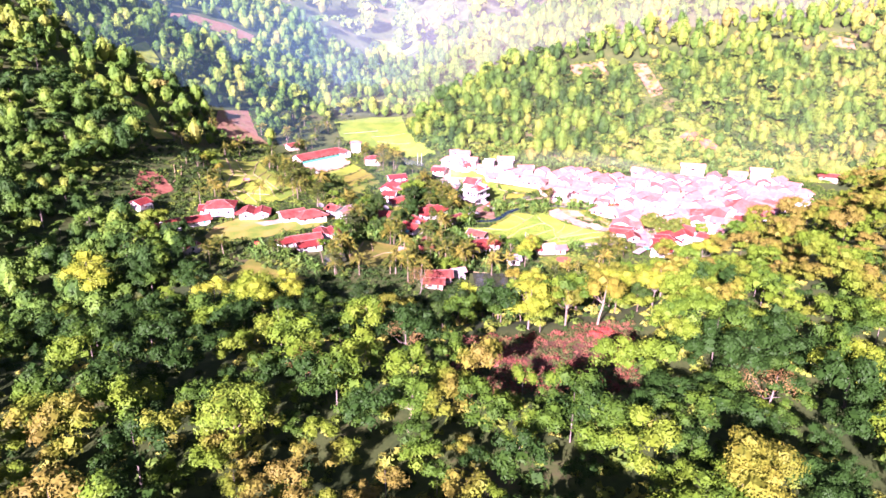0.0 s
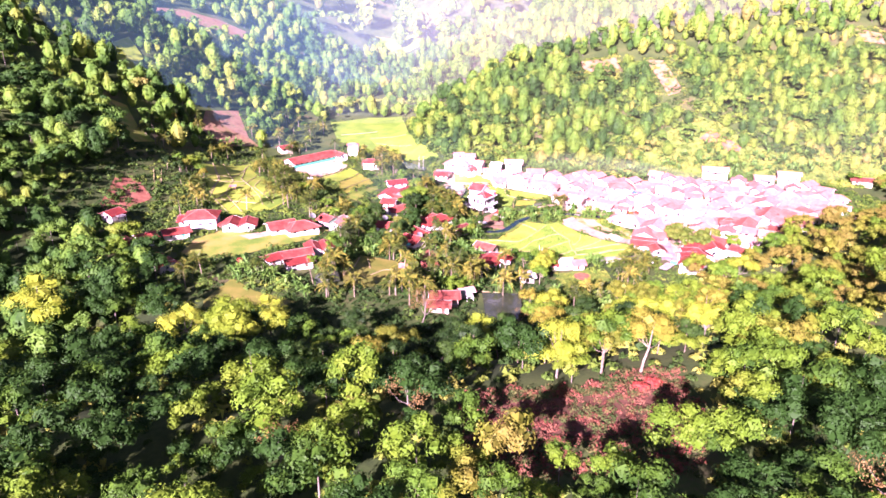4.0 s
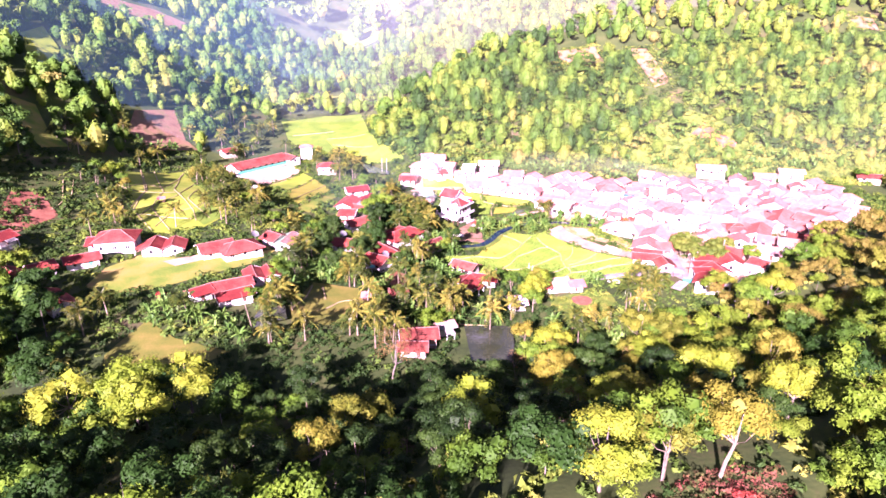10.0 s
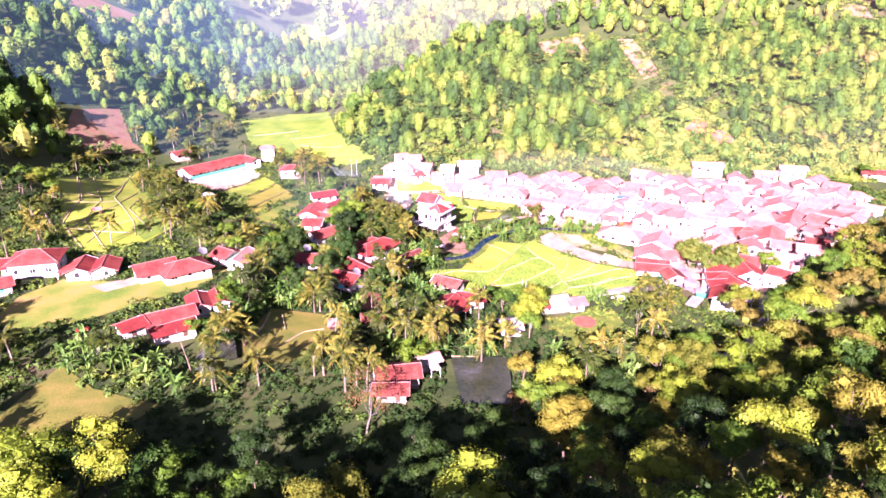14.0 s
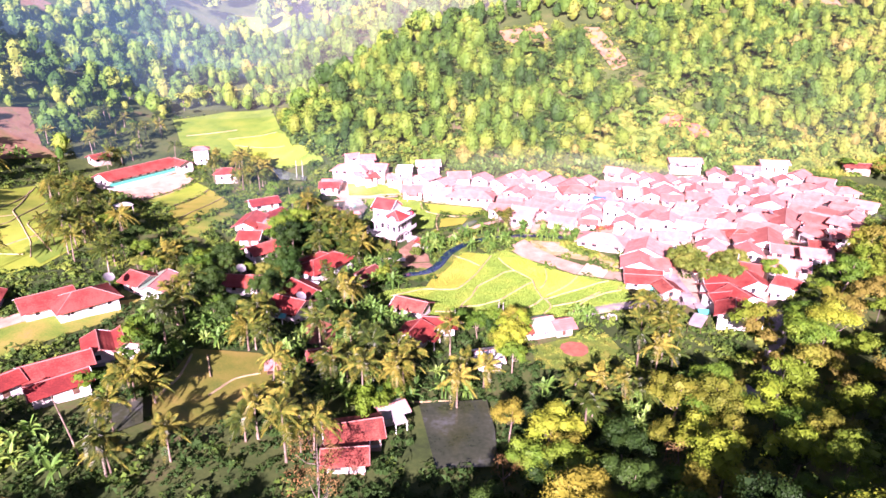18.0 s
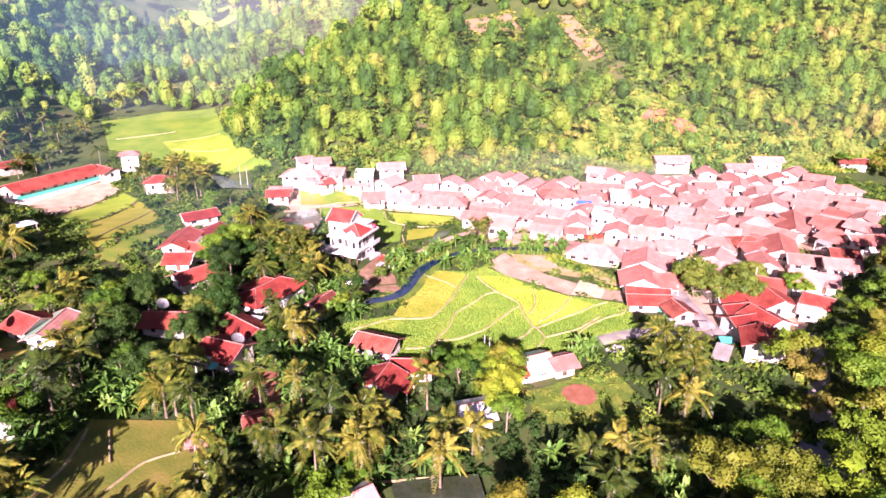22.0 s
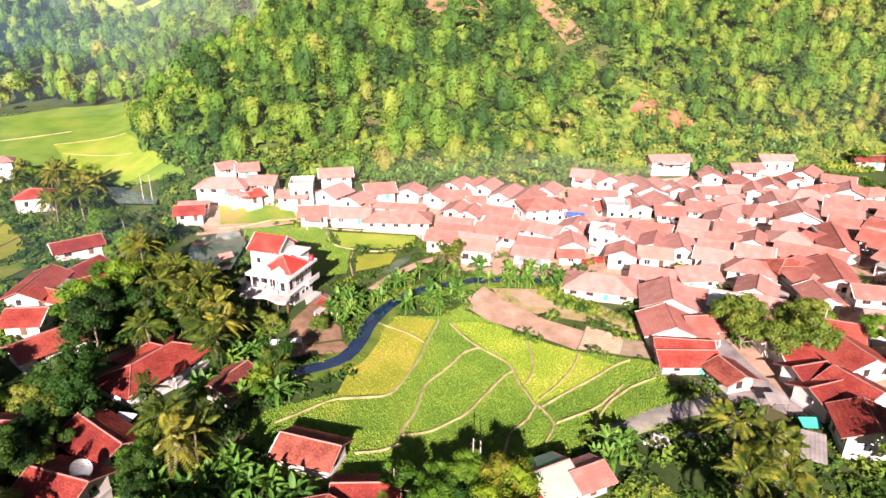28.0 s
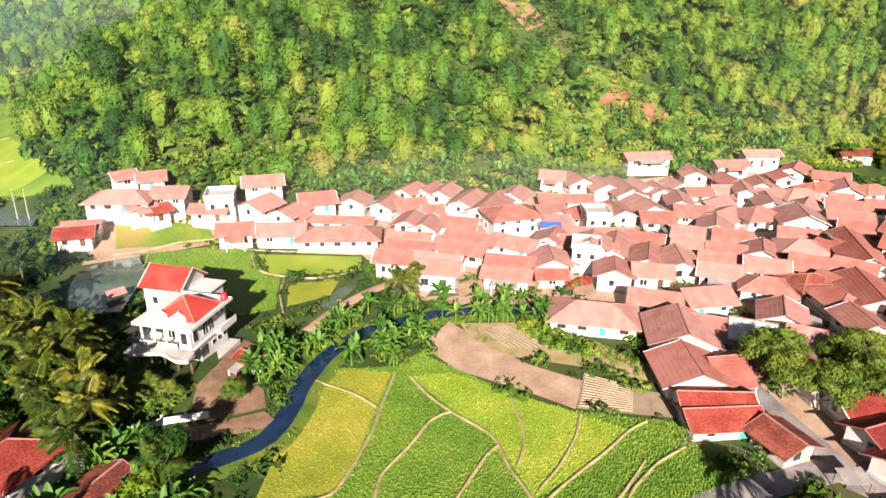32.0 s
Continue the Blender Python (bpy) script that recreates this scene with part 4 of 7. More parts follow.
house(92.4, 275.7, -44, 6.1, 6.4, 2.4, "g", "old")
house(96.9, 271.5, -46, 6.8, 6.4, 2.4, "g", "white")
house(78.1, 260.5, -25, 8.7, 6.4, 2.2, "g", "red")
house(77.0, 258.2, -19, 8.9, 4.8, 2.0, "g", "red")
house(80.4, 252.0, 88, 5.4, 4.8, 2.0, "g", "rust")
house(93.1, 252.7, -17, 5.3, 5.6, 2.4, "g", "red")
house(90.2, 247.2, -3, 5.5, 5.6, 2.4, "g", "red")
house(99.1, 247.5, 82, 7.9, 8.0, 2.4, "g", "red")
house(88.2, 242.1, 1, 6.1, 6.4, 2.4, "g", "red")
house(92.4, 241.1, -85, 6.8, 7.2, 2.4, "g", "red")
house(86.3, 233.7, 57, 6.8, 7.2, 3.2, "g", "red")
house(103.6, 254.7, -40, 6.8, 7.2, 2.4, "g", "red")
house(154.6, 288.1, -73, 6.1, 6.4, 2.4, "g", "mid")
house(145.0, 280.2, -64, 9.0, 6.4, 2.4, "g", "mid")
house(135.8, 269.1, -81, 6.8, 7.2, 2.4, "g", "mid")
house(170.3, 302.8, -33, 8.5, 6.4, 2.4, "g", "old")
house(165.9, 294.7, -64, 6.1, 6.4, 2.4, "g", "mid")
house(147.2, 281.1, -58, 8.5, 6.7, 2.3, "g", "old")
house(171.7, 293.3, -54, 7.4, 6.7, 2.3, "g", "old")
house(159.7, 286.7, -59, 8.0, 5.9, 2.3, "g", "old")
house(137.8, 263.5, -14, 8.2, 5.9, 2.3, "g", "mid")
house(127.8, 259.6, -26, 5.6, 5.9, 2.3, "g", "rust")
house(106.6, 243.3, -54, 4.9, 5.2, 2.2, "g", "red")
house(-20.5, 327.2, 21, 8.9, 5.2, 2.3, "g", "red")
house(-16.9, 310.2, 53, 8.8, 5.2, 2.3, "g", "red")
house(-22.4, 302.9, 75, 10.9, 5.9, 2.3, "g", "red")
house(-21.2, 291.4, -13, 5.6, 5.9, 2.3, "g", "red")
house(-18.8, 299.1, -38, 7.2, 3.7, 2.3, "g", "red")
house(-14.8, 304.3, 29, 5.9, 5.2, 2.3, "g", "red")
house(-17.2, 282.6, 33, 9.3, 5.9, 2.3, "g", "red")
house(-1.5, 278.2, -40, 10.7, 6.7, 2.3, "h", "red")
house(7.9, 270.6, 45, 6.4, 5.2, 2.2, "g", "rust")
house(-2.4, 275.3, 44, 14.5, 7.4, 2.3, "h", "red")
house(-20.2, 261.1, -17, 7.9, 5.9, 2.3, "g", "red")
house(-9.8, 250.3, -36, 7.1, 6.7, 2.3, "g", "red")
house(-7.0, 258.4, -54, 9.0, 5.9, 2.3, "g", "red")
house(-3.8, 231.0, 7, 5.0, 3.7, 1.7, "g", "rust")
house(17.0, 253.4, -37, 7.7, 5.2, 2.2, "g", "rust")
house(22.0, 244.2, -17, 7.2, 4.4, 2.3, "g", "red")
house(15.6, 239.6, 58, 6.3, 5.9, 2.3, "g", "red")
house(42.3, 240.1, 8, 7.6, 5.9, 2.3, "g", "mixed")
house(48.2, 239.4, 7, 4.2, 4.4, 2.2, "g", "old")
house(28.8, 228.9, 2, 4.9, 5.2, 2.3, "g", "white")
house(0.8, 206.1, 3, 8.7, 5.5, 2.3, "g", "rust")
house(7.6, 212.1, 19, 4.3, 3.3, 2.3, "g", "grey")
house(-0.7, 200.4, -5, 6.4, 4.4, 2.0, "g", "rust")
house(-87.2, 254.8, 8, 11.5, 8.9, 4.0, "h", "red")
house(-92.2, 255.2, 7, 6.4, 5.9, 2.3, "g", "red")
house(-92.0, 241.6, 30, 8.6, 5.2, 2.3, "g", "red")
house(-75.7, 252.0, -84, 8.3, 5.9, 2.3, "g", "red")
house(-70.1, 252.1, -80, 7.3, 5.9, 2.3, "g", "red")
house(-57.4, 249.5, 30, 9.4, 7.4, 2.3, "g", "red")
house(-50.4, 249.2, 33, 11.5, 8.1, 2.5, "h", "red")
house(-41.9, 259.7, -41, 5.6, 5.9, 2.3, "g", "red")
house(-37.8, 257.6, 76, 8.7, 5.2, 2.3, "g", "green")
house(-47.0, 223.2, 25, 9.9, 5.2, 2.3, "g", "red")
house(-53.7, 218.7, 42, 4.9, 4.4, 2.3, "g", "red")
house(-45.0, 217.6, 30, 8.6, 4.4, 2.3, "g", "red")
house(-42.4, 230.1, -70, 7.5, 4.4, 2.3, "g", "red")
house(-38.6, 231.8, -68, 6.5, 4.4, 2.5, "g", "red")
house(-116.5, 248.5, 65, 5.6, 5.9, 2.3, "g", "red")
house(-103.2, 227.8, -41, 11.5, 5.2, 2.3, "g", "red")
house(-99.4, 234.5, 43, 6.0, 5.9, 2.3, "g", "red")
house(-87.2, 215.1, -43, 11.4, 5.9, 2.3, "g", "red")
house(-69.3, 374.1, 47, 28.6, 9.0, 2.9, "g", "school")
house(-55.3, 383.4, -50, 8.8, 5.9, 2.7, "g", "red")
house(-36.0, 368.0, -2, 8.7, 5.9, 3.6, "h", "red")
house(-48.2, 389.5, 5, 6.0, 3.7, 6.4, "h", "old")
house(-86.6, 390.1, 43, 6.8, 5.2, 2.3, "g", "rust")
house(25.9, 292.4, -55, 3.0, 2.4, 1.9, "g", "red")
house(103.1, 241.6, -45, 3.5, 3.7, 1.9, "g", "grey")
house(209.1, 339.4, -23, 9.6, 4.8, 1.9, "g", "rust")


# the big white house by the river: ground floor on pillars, open balcony, two red roofs
def villa():
    px, py = 19.4, 292.4
    root = thing("villa", px, py, 2.3, -37, "large white two-storey house with bright red roofs and balconies", "house")

    def blk(name, x0, x1, y0, y1, z0, z1, mat, label="", parent=None):
        ob = part(name, box_mesh(name, x1 - x0, y1 - y0, z1 - z0, mat, 0.03), None, parent or root, label)
        ob.location = ((x0 + x1) / 2, (y0 + y1) / 2, (z0 + z1) / 2)
        return ob

    wm = M["villa_wall"]
    blk("terrace", -10.4, 0.3, -2.2, 9.4, -2.6, 0.12, M["concrete"], "grey concrete terrace")
    blk("lower_wall", -8.4, -1.2, 2.0, 8.7, 0.1, 3.1, wm)
    for k in range(5):
        blk("pillar", -8.9 + k * 2.0, -8.62 + k * 2.0, -1.0, -0.72, 0.1, 3.0, M["wood"], "dark porch pillar")
    blk("floor_slab", -8.8, -0.9, -0.4, 8.9, 3.05, 3.35, wm)
    # wavy canopy over the porch
    n = 22
    top, edge = ([], []), ([], [])
    for i in range(n + 1):
        t = i / n
        x = -9.8 + 9.5 * t
        out = -1.7 - 0.55 * math.sin(t * math.pi * 2.6 + 0.7)
        top[0].extend([(x, -0.35, 3.5), (x, out, 3.05), (x, out, 2.85), (x, -0.35, 2.95)])
        edge[0].extend([(x, out - 0.02, 3.2), (x, out - 0.16, 3.2), (x, out - 0.16, 2.72), (x, out - 0.02, 2.72)])
        if i:
            k = 4 * i
            top[1].extend([(k - 4, k - 3, k + 1, k), (k - 3, k - 2, k + 2, k + 1), (k - 2, k - 1, k + 3, k + 2)])
            edge[1].extend([(k - 4, k - 3, k + 1, k), (k - 3, k - 2, k + 2, k + 1), (k - 2, k - 1, k + 3, k + 2), (k - 1, k - 4, k, k + 3)])
    part("porch_canopy", mesh_of("porch_canopy", *top, M["sheet_grey"]), None, root, "wavy grey tiled porch canopy")
    part("canopy_edge", mesh_of("canopy_edge", *edge, wm), None, root, "white wavy canopy edge")
    # upper storey: a closed corner room beside an open balcony
    blk("upper_wall", -8.4, -1.2, 2.4, 8.7, 3.35, 6.7, wm)
    blk("corner_room", -3.0, -1.2, 0.2, 2.4, 3.35, 6.7, wm)
    for cx in (-8.4, -6.6, -4.8):
        blk("column", cx, cx + 0.26, -0.2, 0.06, 3.35, 6.7, wm, "white balcony column")
    blk("balcony_rail", -8.6, -3.0, -0.3, -0.18, 3.35, 4.2, wm)
    blk("balcony_rail", -8.7, -8.58, -0.3, 2.4, 3.35, 4.2, wm)
    blk("side_balcony", -1.2, 0.0, 5.4, 9.6, 3.1, 3.35, wm)
    blk("side_rail", -0.1, 0.02, 5.4, 9.6, 3.35, 4.2, wm)
    blk("roof_slab", -8.9, 0.0, -1.0, 9.2, 6.7, 6.98, wm, "flat white overhanging roof slab")
    for x0, x1, y0, y1 in ((-8.9, -8.76, -1.0, 9.2), (-0.14, 0.0, -1.0, 9.2), (-8.76, -0.14, 9.06, 9.2)):
        blk("parapet", x0, x1, y0, y1, 6.98, 7.2, wm)
    # hipped red roof on the slab
    E = [(-7.4, 1.0, 7.0), (-0.7, 1.0, 7.0), (-0.7, 7.6, 7.0), (-7.4, 7.6, 7.0)]
    R = [(-4.05, 4.0, 9.15), (-4.05, 4.7, 9.15)]
    part("hip_roof", mesh_of("hip_roof", E + R, [(0, 1, 4), (1, 2, 5, 4), (2, 3, 5), (3, 0, 4, 5), (3, 2, 1, 0)], M["tile_villa"]), None, root, "bright red hipped tile roof")
    for a, b in ((R[0], R[1]), (R[0], E[0]), (R[0], E[1]), (R[1], E[2]), (R[1], E[3])):
        v, f = tube([a, b], [0.1, 0.08], 5)
        part("ridge", mesh_of("ridge", v, f, M["ridge"]), None, root)
    # two white front gables
    for gx in (-6.2, -3.4):
        vs = [(gx - 1.5, -0.2, 6.98), (gx + 1.5, -0.2, 6.98), (gx, -0.2, 8.2), (gx - 1.5, 1.6, 6.98), (gx + 1.5, 1.6, 6.98), (gx, 1.6, 8.2)]
        part("gable", mesh_of("gable", vs, [(0, 1, 2), (1, 4, 5, 2), (3, 0, 2, 5), (4, 3, 5)], wm), None, root, "small white gable")
    v, f = tube([(-0.8, 8.3, 6.98), (-0.8, 8.3, 8.0), (-0.8, 8.3, 8.12)], [0.48, 0.48, 0.2], 12)
    part("water_tank", mesh_of("water_tank", v, f + [tuple(range(24, 36))], M["tank_red"], True), None, root, "round red plastic water tank")
    # rear wing under a gable roof
    blk("rear_wall", -14.8, -8.4, 9.3, 15.2, -2.0, 7.1, wm)
    for yb in (8.8, 15.7):
        part("rear_roof", mesh_of("rear_roof", *slope_courses(-15.3, -8.0, 12.25, 9.5, yb, 7.1, 0.15), M["tile_villa"]), None, root, "bright red tiled slope of the rear roof")
        for x1 in (-15.3, -8.0):
            v, f = tube([(x1, 12.25, 9.55), (x1, yb, 7.15)], [0.09, 0.09], 4)
            part("bargeboard", mesh_of("bargeboard", v, f, wm), None, root)
    vs = [(-8.38, 9.3, 7.1), (-8.38, 15.2, 7.1), (-8.38, 12.25, 9.3), (-8.6, 9.3, 7.1), (-8.6, 15.2, 7.1), (-8.6, 12.25, 9.3)]
    part("rear_gable", mesh_of("rear_gable", vs, [(0, 1, 2), (3, 5, 4), (0, 2, 5, 3), (1, 4, 5, 2)], M["concrete"]), None, root, "bare grey gable end")
    blk("annex", -8.4, -5.2, 11.0, 15.0, -2.0, 6.2, wm)
    blk("annex_roof", -8.4, -4.8, 10.6, 15.4, 6.2, 6.45, wm)
    # walled yard beside the rear wing
    blk("yard_floor", -16.5, -10.4, 4.5, 9.3, -2.0, 0.1, M["concrete"], "grey paved yard")
    for x0, x1, y0, y1 in ((-16.5, -10.4, 4.5, 4.65), (-16.5, -16.35, 4.65, 9.3)):
        blk("yard_wall", x0, x1, y0, y1, 0.1, 1.1, wm)
    for xx, yy, zz, tn, w, h in ((-1.2, 1.3, 4.9, 90, 0.9, 1.7), (-1.2, 3.6, 4.9, 90, 1.0, 1.7), (-1.2, 5.0, 4.9, 90, 1.0, 1.7), (-1.2, 6.8, 5.5, 90, 0.5, 0.5), (-1.2, 8.0, 5.5, 90, 0.5, 0.5), (-1.2, 3.0, 1.7, 90, 1.3, 1.4), (-1.2, 5.2, 1.9, 90, 0.8, 0.6), (-1.2, 6.6, 1.9, 90, 0.8, 0.6), (-1.2, 8.0, 1.9, 90, 0.8, 0.6), (-7.4, 2.4, 4.8, 0, 1.2, 1.5), (-5.6, 2.4, 4.5, 0, 1.0, 2.1), (-4.0, 2.4, 4.8, 0, 1.2, 1.5), (-2.1, 0.2, 4.9, 0, 0.9, 1.6), (-6.8, 2.0, 1.6, 0, 1.2, 1.4), (-3.0, 2.0, 1.6, 0, 1.2, 1.4), (-13.0, 9.3, 5.0, 0, 0.8, 1.0), (-10.4, 9.3, 5.0, 0, 0.8, 1.0), (-12.0, 9.3, 1.4, 0, 0.9, 2.0), (-5.2, 12.8, 4.4, 90, 1.0, 1.2)):
        window_part(root, xx, yy, zz, tn, w, h, M["wood"] if w > 1.1 else wm)
    HOUSES.append((px - 1, py + 7, 10))


villa()


def flat_house(px, py, turn, lx, ly, h):
    root = thing("house", px, py, float(height(px, py)), turn, "plain white flat-roofed two-storey house with parapet", "house", "village houses")
    part("wall", box_mesh("wall", lx, ly, h + 1, M["white"], 0.04), None, root).location = (0, 0, h / 2 - 0.5)
    part("roof_slab", box_mesh("roof_slab", lx + 0.5, ly + 0.5, 0.22, M["concrete"]), None, root, "bare concrete roof slab").location = (0, 0, h)
    for sx, sy, ax, ay in ((0, -1, lx + 0.5, 0.15), (0, 1, lx + 0.5, 0.15), (-1, 0, 0.15, ly + 0.5), (1, 0, 0.15, ly + 0.5)):
        part("parapet", box_mesh("parapet", ax, ay, 0.8, M["white"]), None, root).location = (sx * (lx + 0.35) / 2, sy * (ly + 0.35) / 2, h + 0.5)
    for k in (-1, 1):
        window_part(root, k * lx / 4, -ly / 2, h - 1.6, 0, 0.9, 1.0)
        window_part(root, lx / 2, k * ly / 4, h - 1.6, 90, 0.9, 1.0)
    HOUSES.append((px, py, max(lx, ly) * 0.6))


flat_house(28.5, 350.5, -12, 5.5, 6.5, 5.6)
flat_house(104.5, 323.0, -23, 5, 6, 4.6)
flat_house(90.5, 306.5, -35, 5, 5, 5.2)


# smaller houses that close the gaps of the crowded village
def fill_village():
    r = random.Random(77)
    outline = [(6, 340), (28, 344), (54, 332), (60, 312), (82, 300), (90, 286), (86, 262), (90, 244), (100, 240), (118, 252), (140, 264), (165, 287), (186, 318), (183, 334), (150, 342), (100, 346), (60, 348), (20, 353)]
    blocks = FIELDS
    made = 0
    for _ in range(5000):
        a, b = r.uniform(6, 186), r.uniform(240, 353)
        L, S = r.uniform(6.5, 9.5), r.uniform(5.2, 6.8)
        if not in_outline(outline, a, b):
            continue
        if any(in_outline(f, a + dx, b + dy) for f in blocks for dx, dy in ((0, 0), (4, 0), (-4, 0), (0, 4), (0, -4))):
            continue
        if any((a - p) ** 2 + (b - q) ** 2 < (h + 3.6) ** 2 for pts, h in WAYS for p, q in pts):
            continue
        d = [((a - p) ** 2 + (b - q) ** 2) ** 0.5 - 0.85 * w for p, q, w in HOUSES]
        k = min(range(len(TURNS)), key=lambda i: d[i])
        if min(d) < 3.7:
            continue
        house(round(a, 1), round(b, 1), TURNS[k] + r.choice((0, 0, 90)) + r.uniform(-5, 5), L, S, r.uniform(2.3, 2.8), "g", "old")
        made += 1
        if made > 90:
            break


def in_outline(poly, x, y):
    c = False
    for (x0, y0), (x1, y1) in zip(poly, poly[1:] + poly[:1]):
        if (y0 > y) != (y1 > y) and x < (x1 - x0) * (y - y0) / (y1 - y0) + x0:
            c = not c
    return c


fill_village()

# ---------------------------------------------------------------- plants
def inside(poly, x, y):
    c = np.zeros(np.shape(x), bool)
    for (x0, y0), (x1, y1) in zip(poly, poly[1:] + poly[:1]):
        if y0 != y1:
            c ^= ((y0 > y) != (y1 > y)) & (x < (x1 - x0) * (y - y0) / (y1 - y0) + x0)
    return c


def frond(r, long, side, droop):
    """One feather leaf: a rib with two rows of hanging leaflets."""
    a = r.random() * 6.283
    up = side
    pts = []
    for i in range(8):
        t = i / 7
        pts.append(Vector((long * t * math.cos(up) * (1 - 0.18 * t), 0, long * (math.sin(up) * t - droop * t * t))))
    vs, fs = tube(pts, [0.05, 0.045, 0.04, 0.035, 0.03, 0.025, 0.02, 0.01], 3)
    for i in range(17):
        t = 0.1 + 0.88 * i / 16
        k = min(6, int(t * 7))
        p = pts[k].lerp(pts[k + 1], t * 7 - k)
        w = long * 0.17 * math.sin(math.pi * min(1, 0.18 + t * 0.82)) + 0.2
        for s in (-1, 1):
            tip = p + Vector((w * 0.45, s * w * 0.85, -w * (0.28 + 0.25 * r.random())))
            mid = p.lerp(tip, 0.5) + Vector((0.10, 0, 0.10 * w))
            n = len(vs)
            vs += [tuple(p), tuple(mid + Vector((0.15, 0, 0))), tuple(tip), tuple(mid - Vector((0.15, 0, 0)))]
            fs.append((n, n + 1, n + 2, n + 3))
    m = Matrix.Rotation(a, 3, "Z")
    return [tuple(m @ Vector(v)) for v in vs], fs


def palm_meshes(seed, tall):
    r = random.Random(seed)
    lx, ly = r.uniform(-0.09, 0.09) * tall, r.uniform(-0.09, 0.09) * tall
    trunk = tube([(0, 0, -0.5), (lx * 0.2, ly * 0.2, tall * 0.35), (lx * 0.6, ly * 0.6, tall * 0.7), (lx, ly, tall)], [0.24, 0.16, 0.14, 0.13], 6)
    fr = []
    for i in range(21):
        k = i / 20
        v, f = frond(r, r.uniform(4.0, 5.4), 1.25 - 1.75 * k + r.uniform(-0.1, 0.1), 0.34 + 0.22 * r.random())
        fr.append(([(a + lx, b + ly, c + tall) for a, b, c in v], f))
    return mesh_of("palm_trunk", *trunk, M["bark"], True), mesh_of("palm_crown", *joined(fr), M["palm_leaf"])


def banana_meshes(seed):
    r = random.Random(seed)
    parts, stems = [], []
    for s in range(r.randint(1, 3)):
        ox, oy, tall = r.uniform(-0.7, 0.7), r.uniform(-0.7, 0.7), r.uniform(1.7, 3.0)
        stems.append(tube([(ox, oy, -0.3), (ox, oy, tall)], [0.16, 0.09], 5))
        for i in range(7):
            a, up, long, w = i * 2.4 + r.random(), r.uniform(0.45, 1.35), r.uniform(2.0, 2.9), r.uniform(0.24, 0.34)
            vs, fs = [], []
            for k in range(6):
                t = k / 5
                x, z = long * t * math.cos(up) * (1 + 0.1 * t), long * (math.sin(up) * t - 0.75 * t * t * math.cos(up))
                ww = w * math.sin(math.pi * min(0.97, 0.12 + 0.85 * t)) + 0.03
                tw = r.uniform(-0.06, 0.06)
                vs += [(x, -ww, z + 0.10 * ww + tw), (x, 0, z - 0.08), (x, ww, z + 0.10 * ww - tw)]
                if k:
                    n = 3 * k
                    fs += [(n - 3, n - 2, n + 1, n), (n - 2, n - 1, n + 2, n + 1)]
            c, q = math.cos(a), math.sin(a)
            parts.append(([(px * c - py * q + ox, px * q + py * c + oy, pz + tall - 0.1) for px, py, pz in vs], fs))
    return mesh_of("banana_stem", *joined(stems), M["banana_leaf"], True), mesh_of("banana_leaves", *joined(parts), M["banana_leaf"])


PALMS = [palm_meshes(40 + k, h) for k, h in enumerate((5.5, 6.5, 7.0, 7.5, 8.5, 5.0))]
BANANAS = [banana_meshes(70 + k) for k in range(6)]
plant_rng = random.Random(11)


def planted(name, meshes, names, px, py, turn, scale, label, category, group, tilt=0.0):
    root = new(name)
    root.matrix_basis = pose(px, py, float(height(px, py)) - 0.1, tilt, 0, turn) @ Matrix.Scale(scale, 4)
    tagged(root, label, category, group)
    for n, me in zip(names, meshes):
        part(n, me, None, root)
    return root


SIGHT = [(p, q, 0.62 * w) for p, q, w in HOUSES] + [(-2.5, 244.0, 4.0), (17.0, 292.0, 6.0), (8.0, 322.0, 8.0), (-36.0, 211.0, 6.0), (-23.0, 222.0, 8.0), (17.0, 208.0, 8.0)]


def stands_before(px, py, deep=9.0):
    """Right in front of a house, on its sunny side, where the yards are kept clear."""
    return any(abs(px - p + 0.1 * (q - py)) < w + 1.2 and -deep - w < py - q < w * 0.6 for p, q, w in SIGHT)


def palms(places, sure=False):
    for px, py in places:
        if not sure and stands_before(px, py, 6.0):
            continue
        planted("coconut_palm", plant_rng.choice(PALMS), ("trunk", "crown"), px, py, plant_rng.uniform(0, 360), plant_rng.uniform(0.85, 1.12), "coconut palm with arching yellow-green fronds", "palm tree", "coconut palms")


SPECIES = {
    "green": ("leaf_green", "bark", "broadleaf tree with a clumped mid-green crown"),
    "lime": ("leaf_lime", "bark_pale", "spreading tree with light yellow-green foliage"),
    "olive": ("leaf_olive", "bark", "tall tree with olive-brown rounded crown"),
    "dark": ("leaf_dark", "bark", "dense dark green tree, some shade put into its leaf colour"),
    "mango": ("leaf_mango", "bark", "rounded dense mango tree by the houses"),
    "dry": ("leaf_dry", "bark_pale", "thin half-bare tree with dry brown leaves"),
}
TREES = {}
for si, (sp, (leafm, barkm, words)) in enumerate(SPECIES.items()):
    TREES[sp] = []
    for k in range(4):
        tall, wide = (9.5, 3.6) if sp != "lime" else (10.5, 4.6)
        if sp == "olive":
            tall, wide = 11.0, 3.8
        if sp == "mango":
            tall, wide = 7.5, 3.4
        (tv, tf), (lv, lf) = broadleaf(200 + 10 * si + k, tall + k * 0.4, wide + 0.25 * k, {"dry": 13, "mango": 24}.get(sp, 19), {"dry": 30, "mango": 90}.get(sp, 80), {"dry": 0.22, "mango": 0.25}.get(sp, 0.23), 0.2 if sp == "mango" else 0.42, dense=sp != "dry")
        TREES[sp].append((mesh_of("trunk", tv, tf, M[barkm], True), mesh_of("crown", lv, lf, M[leafm])))


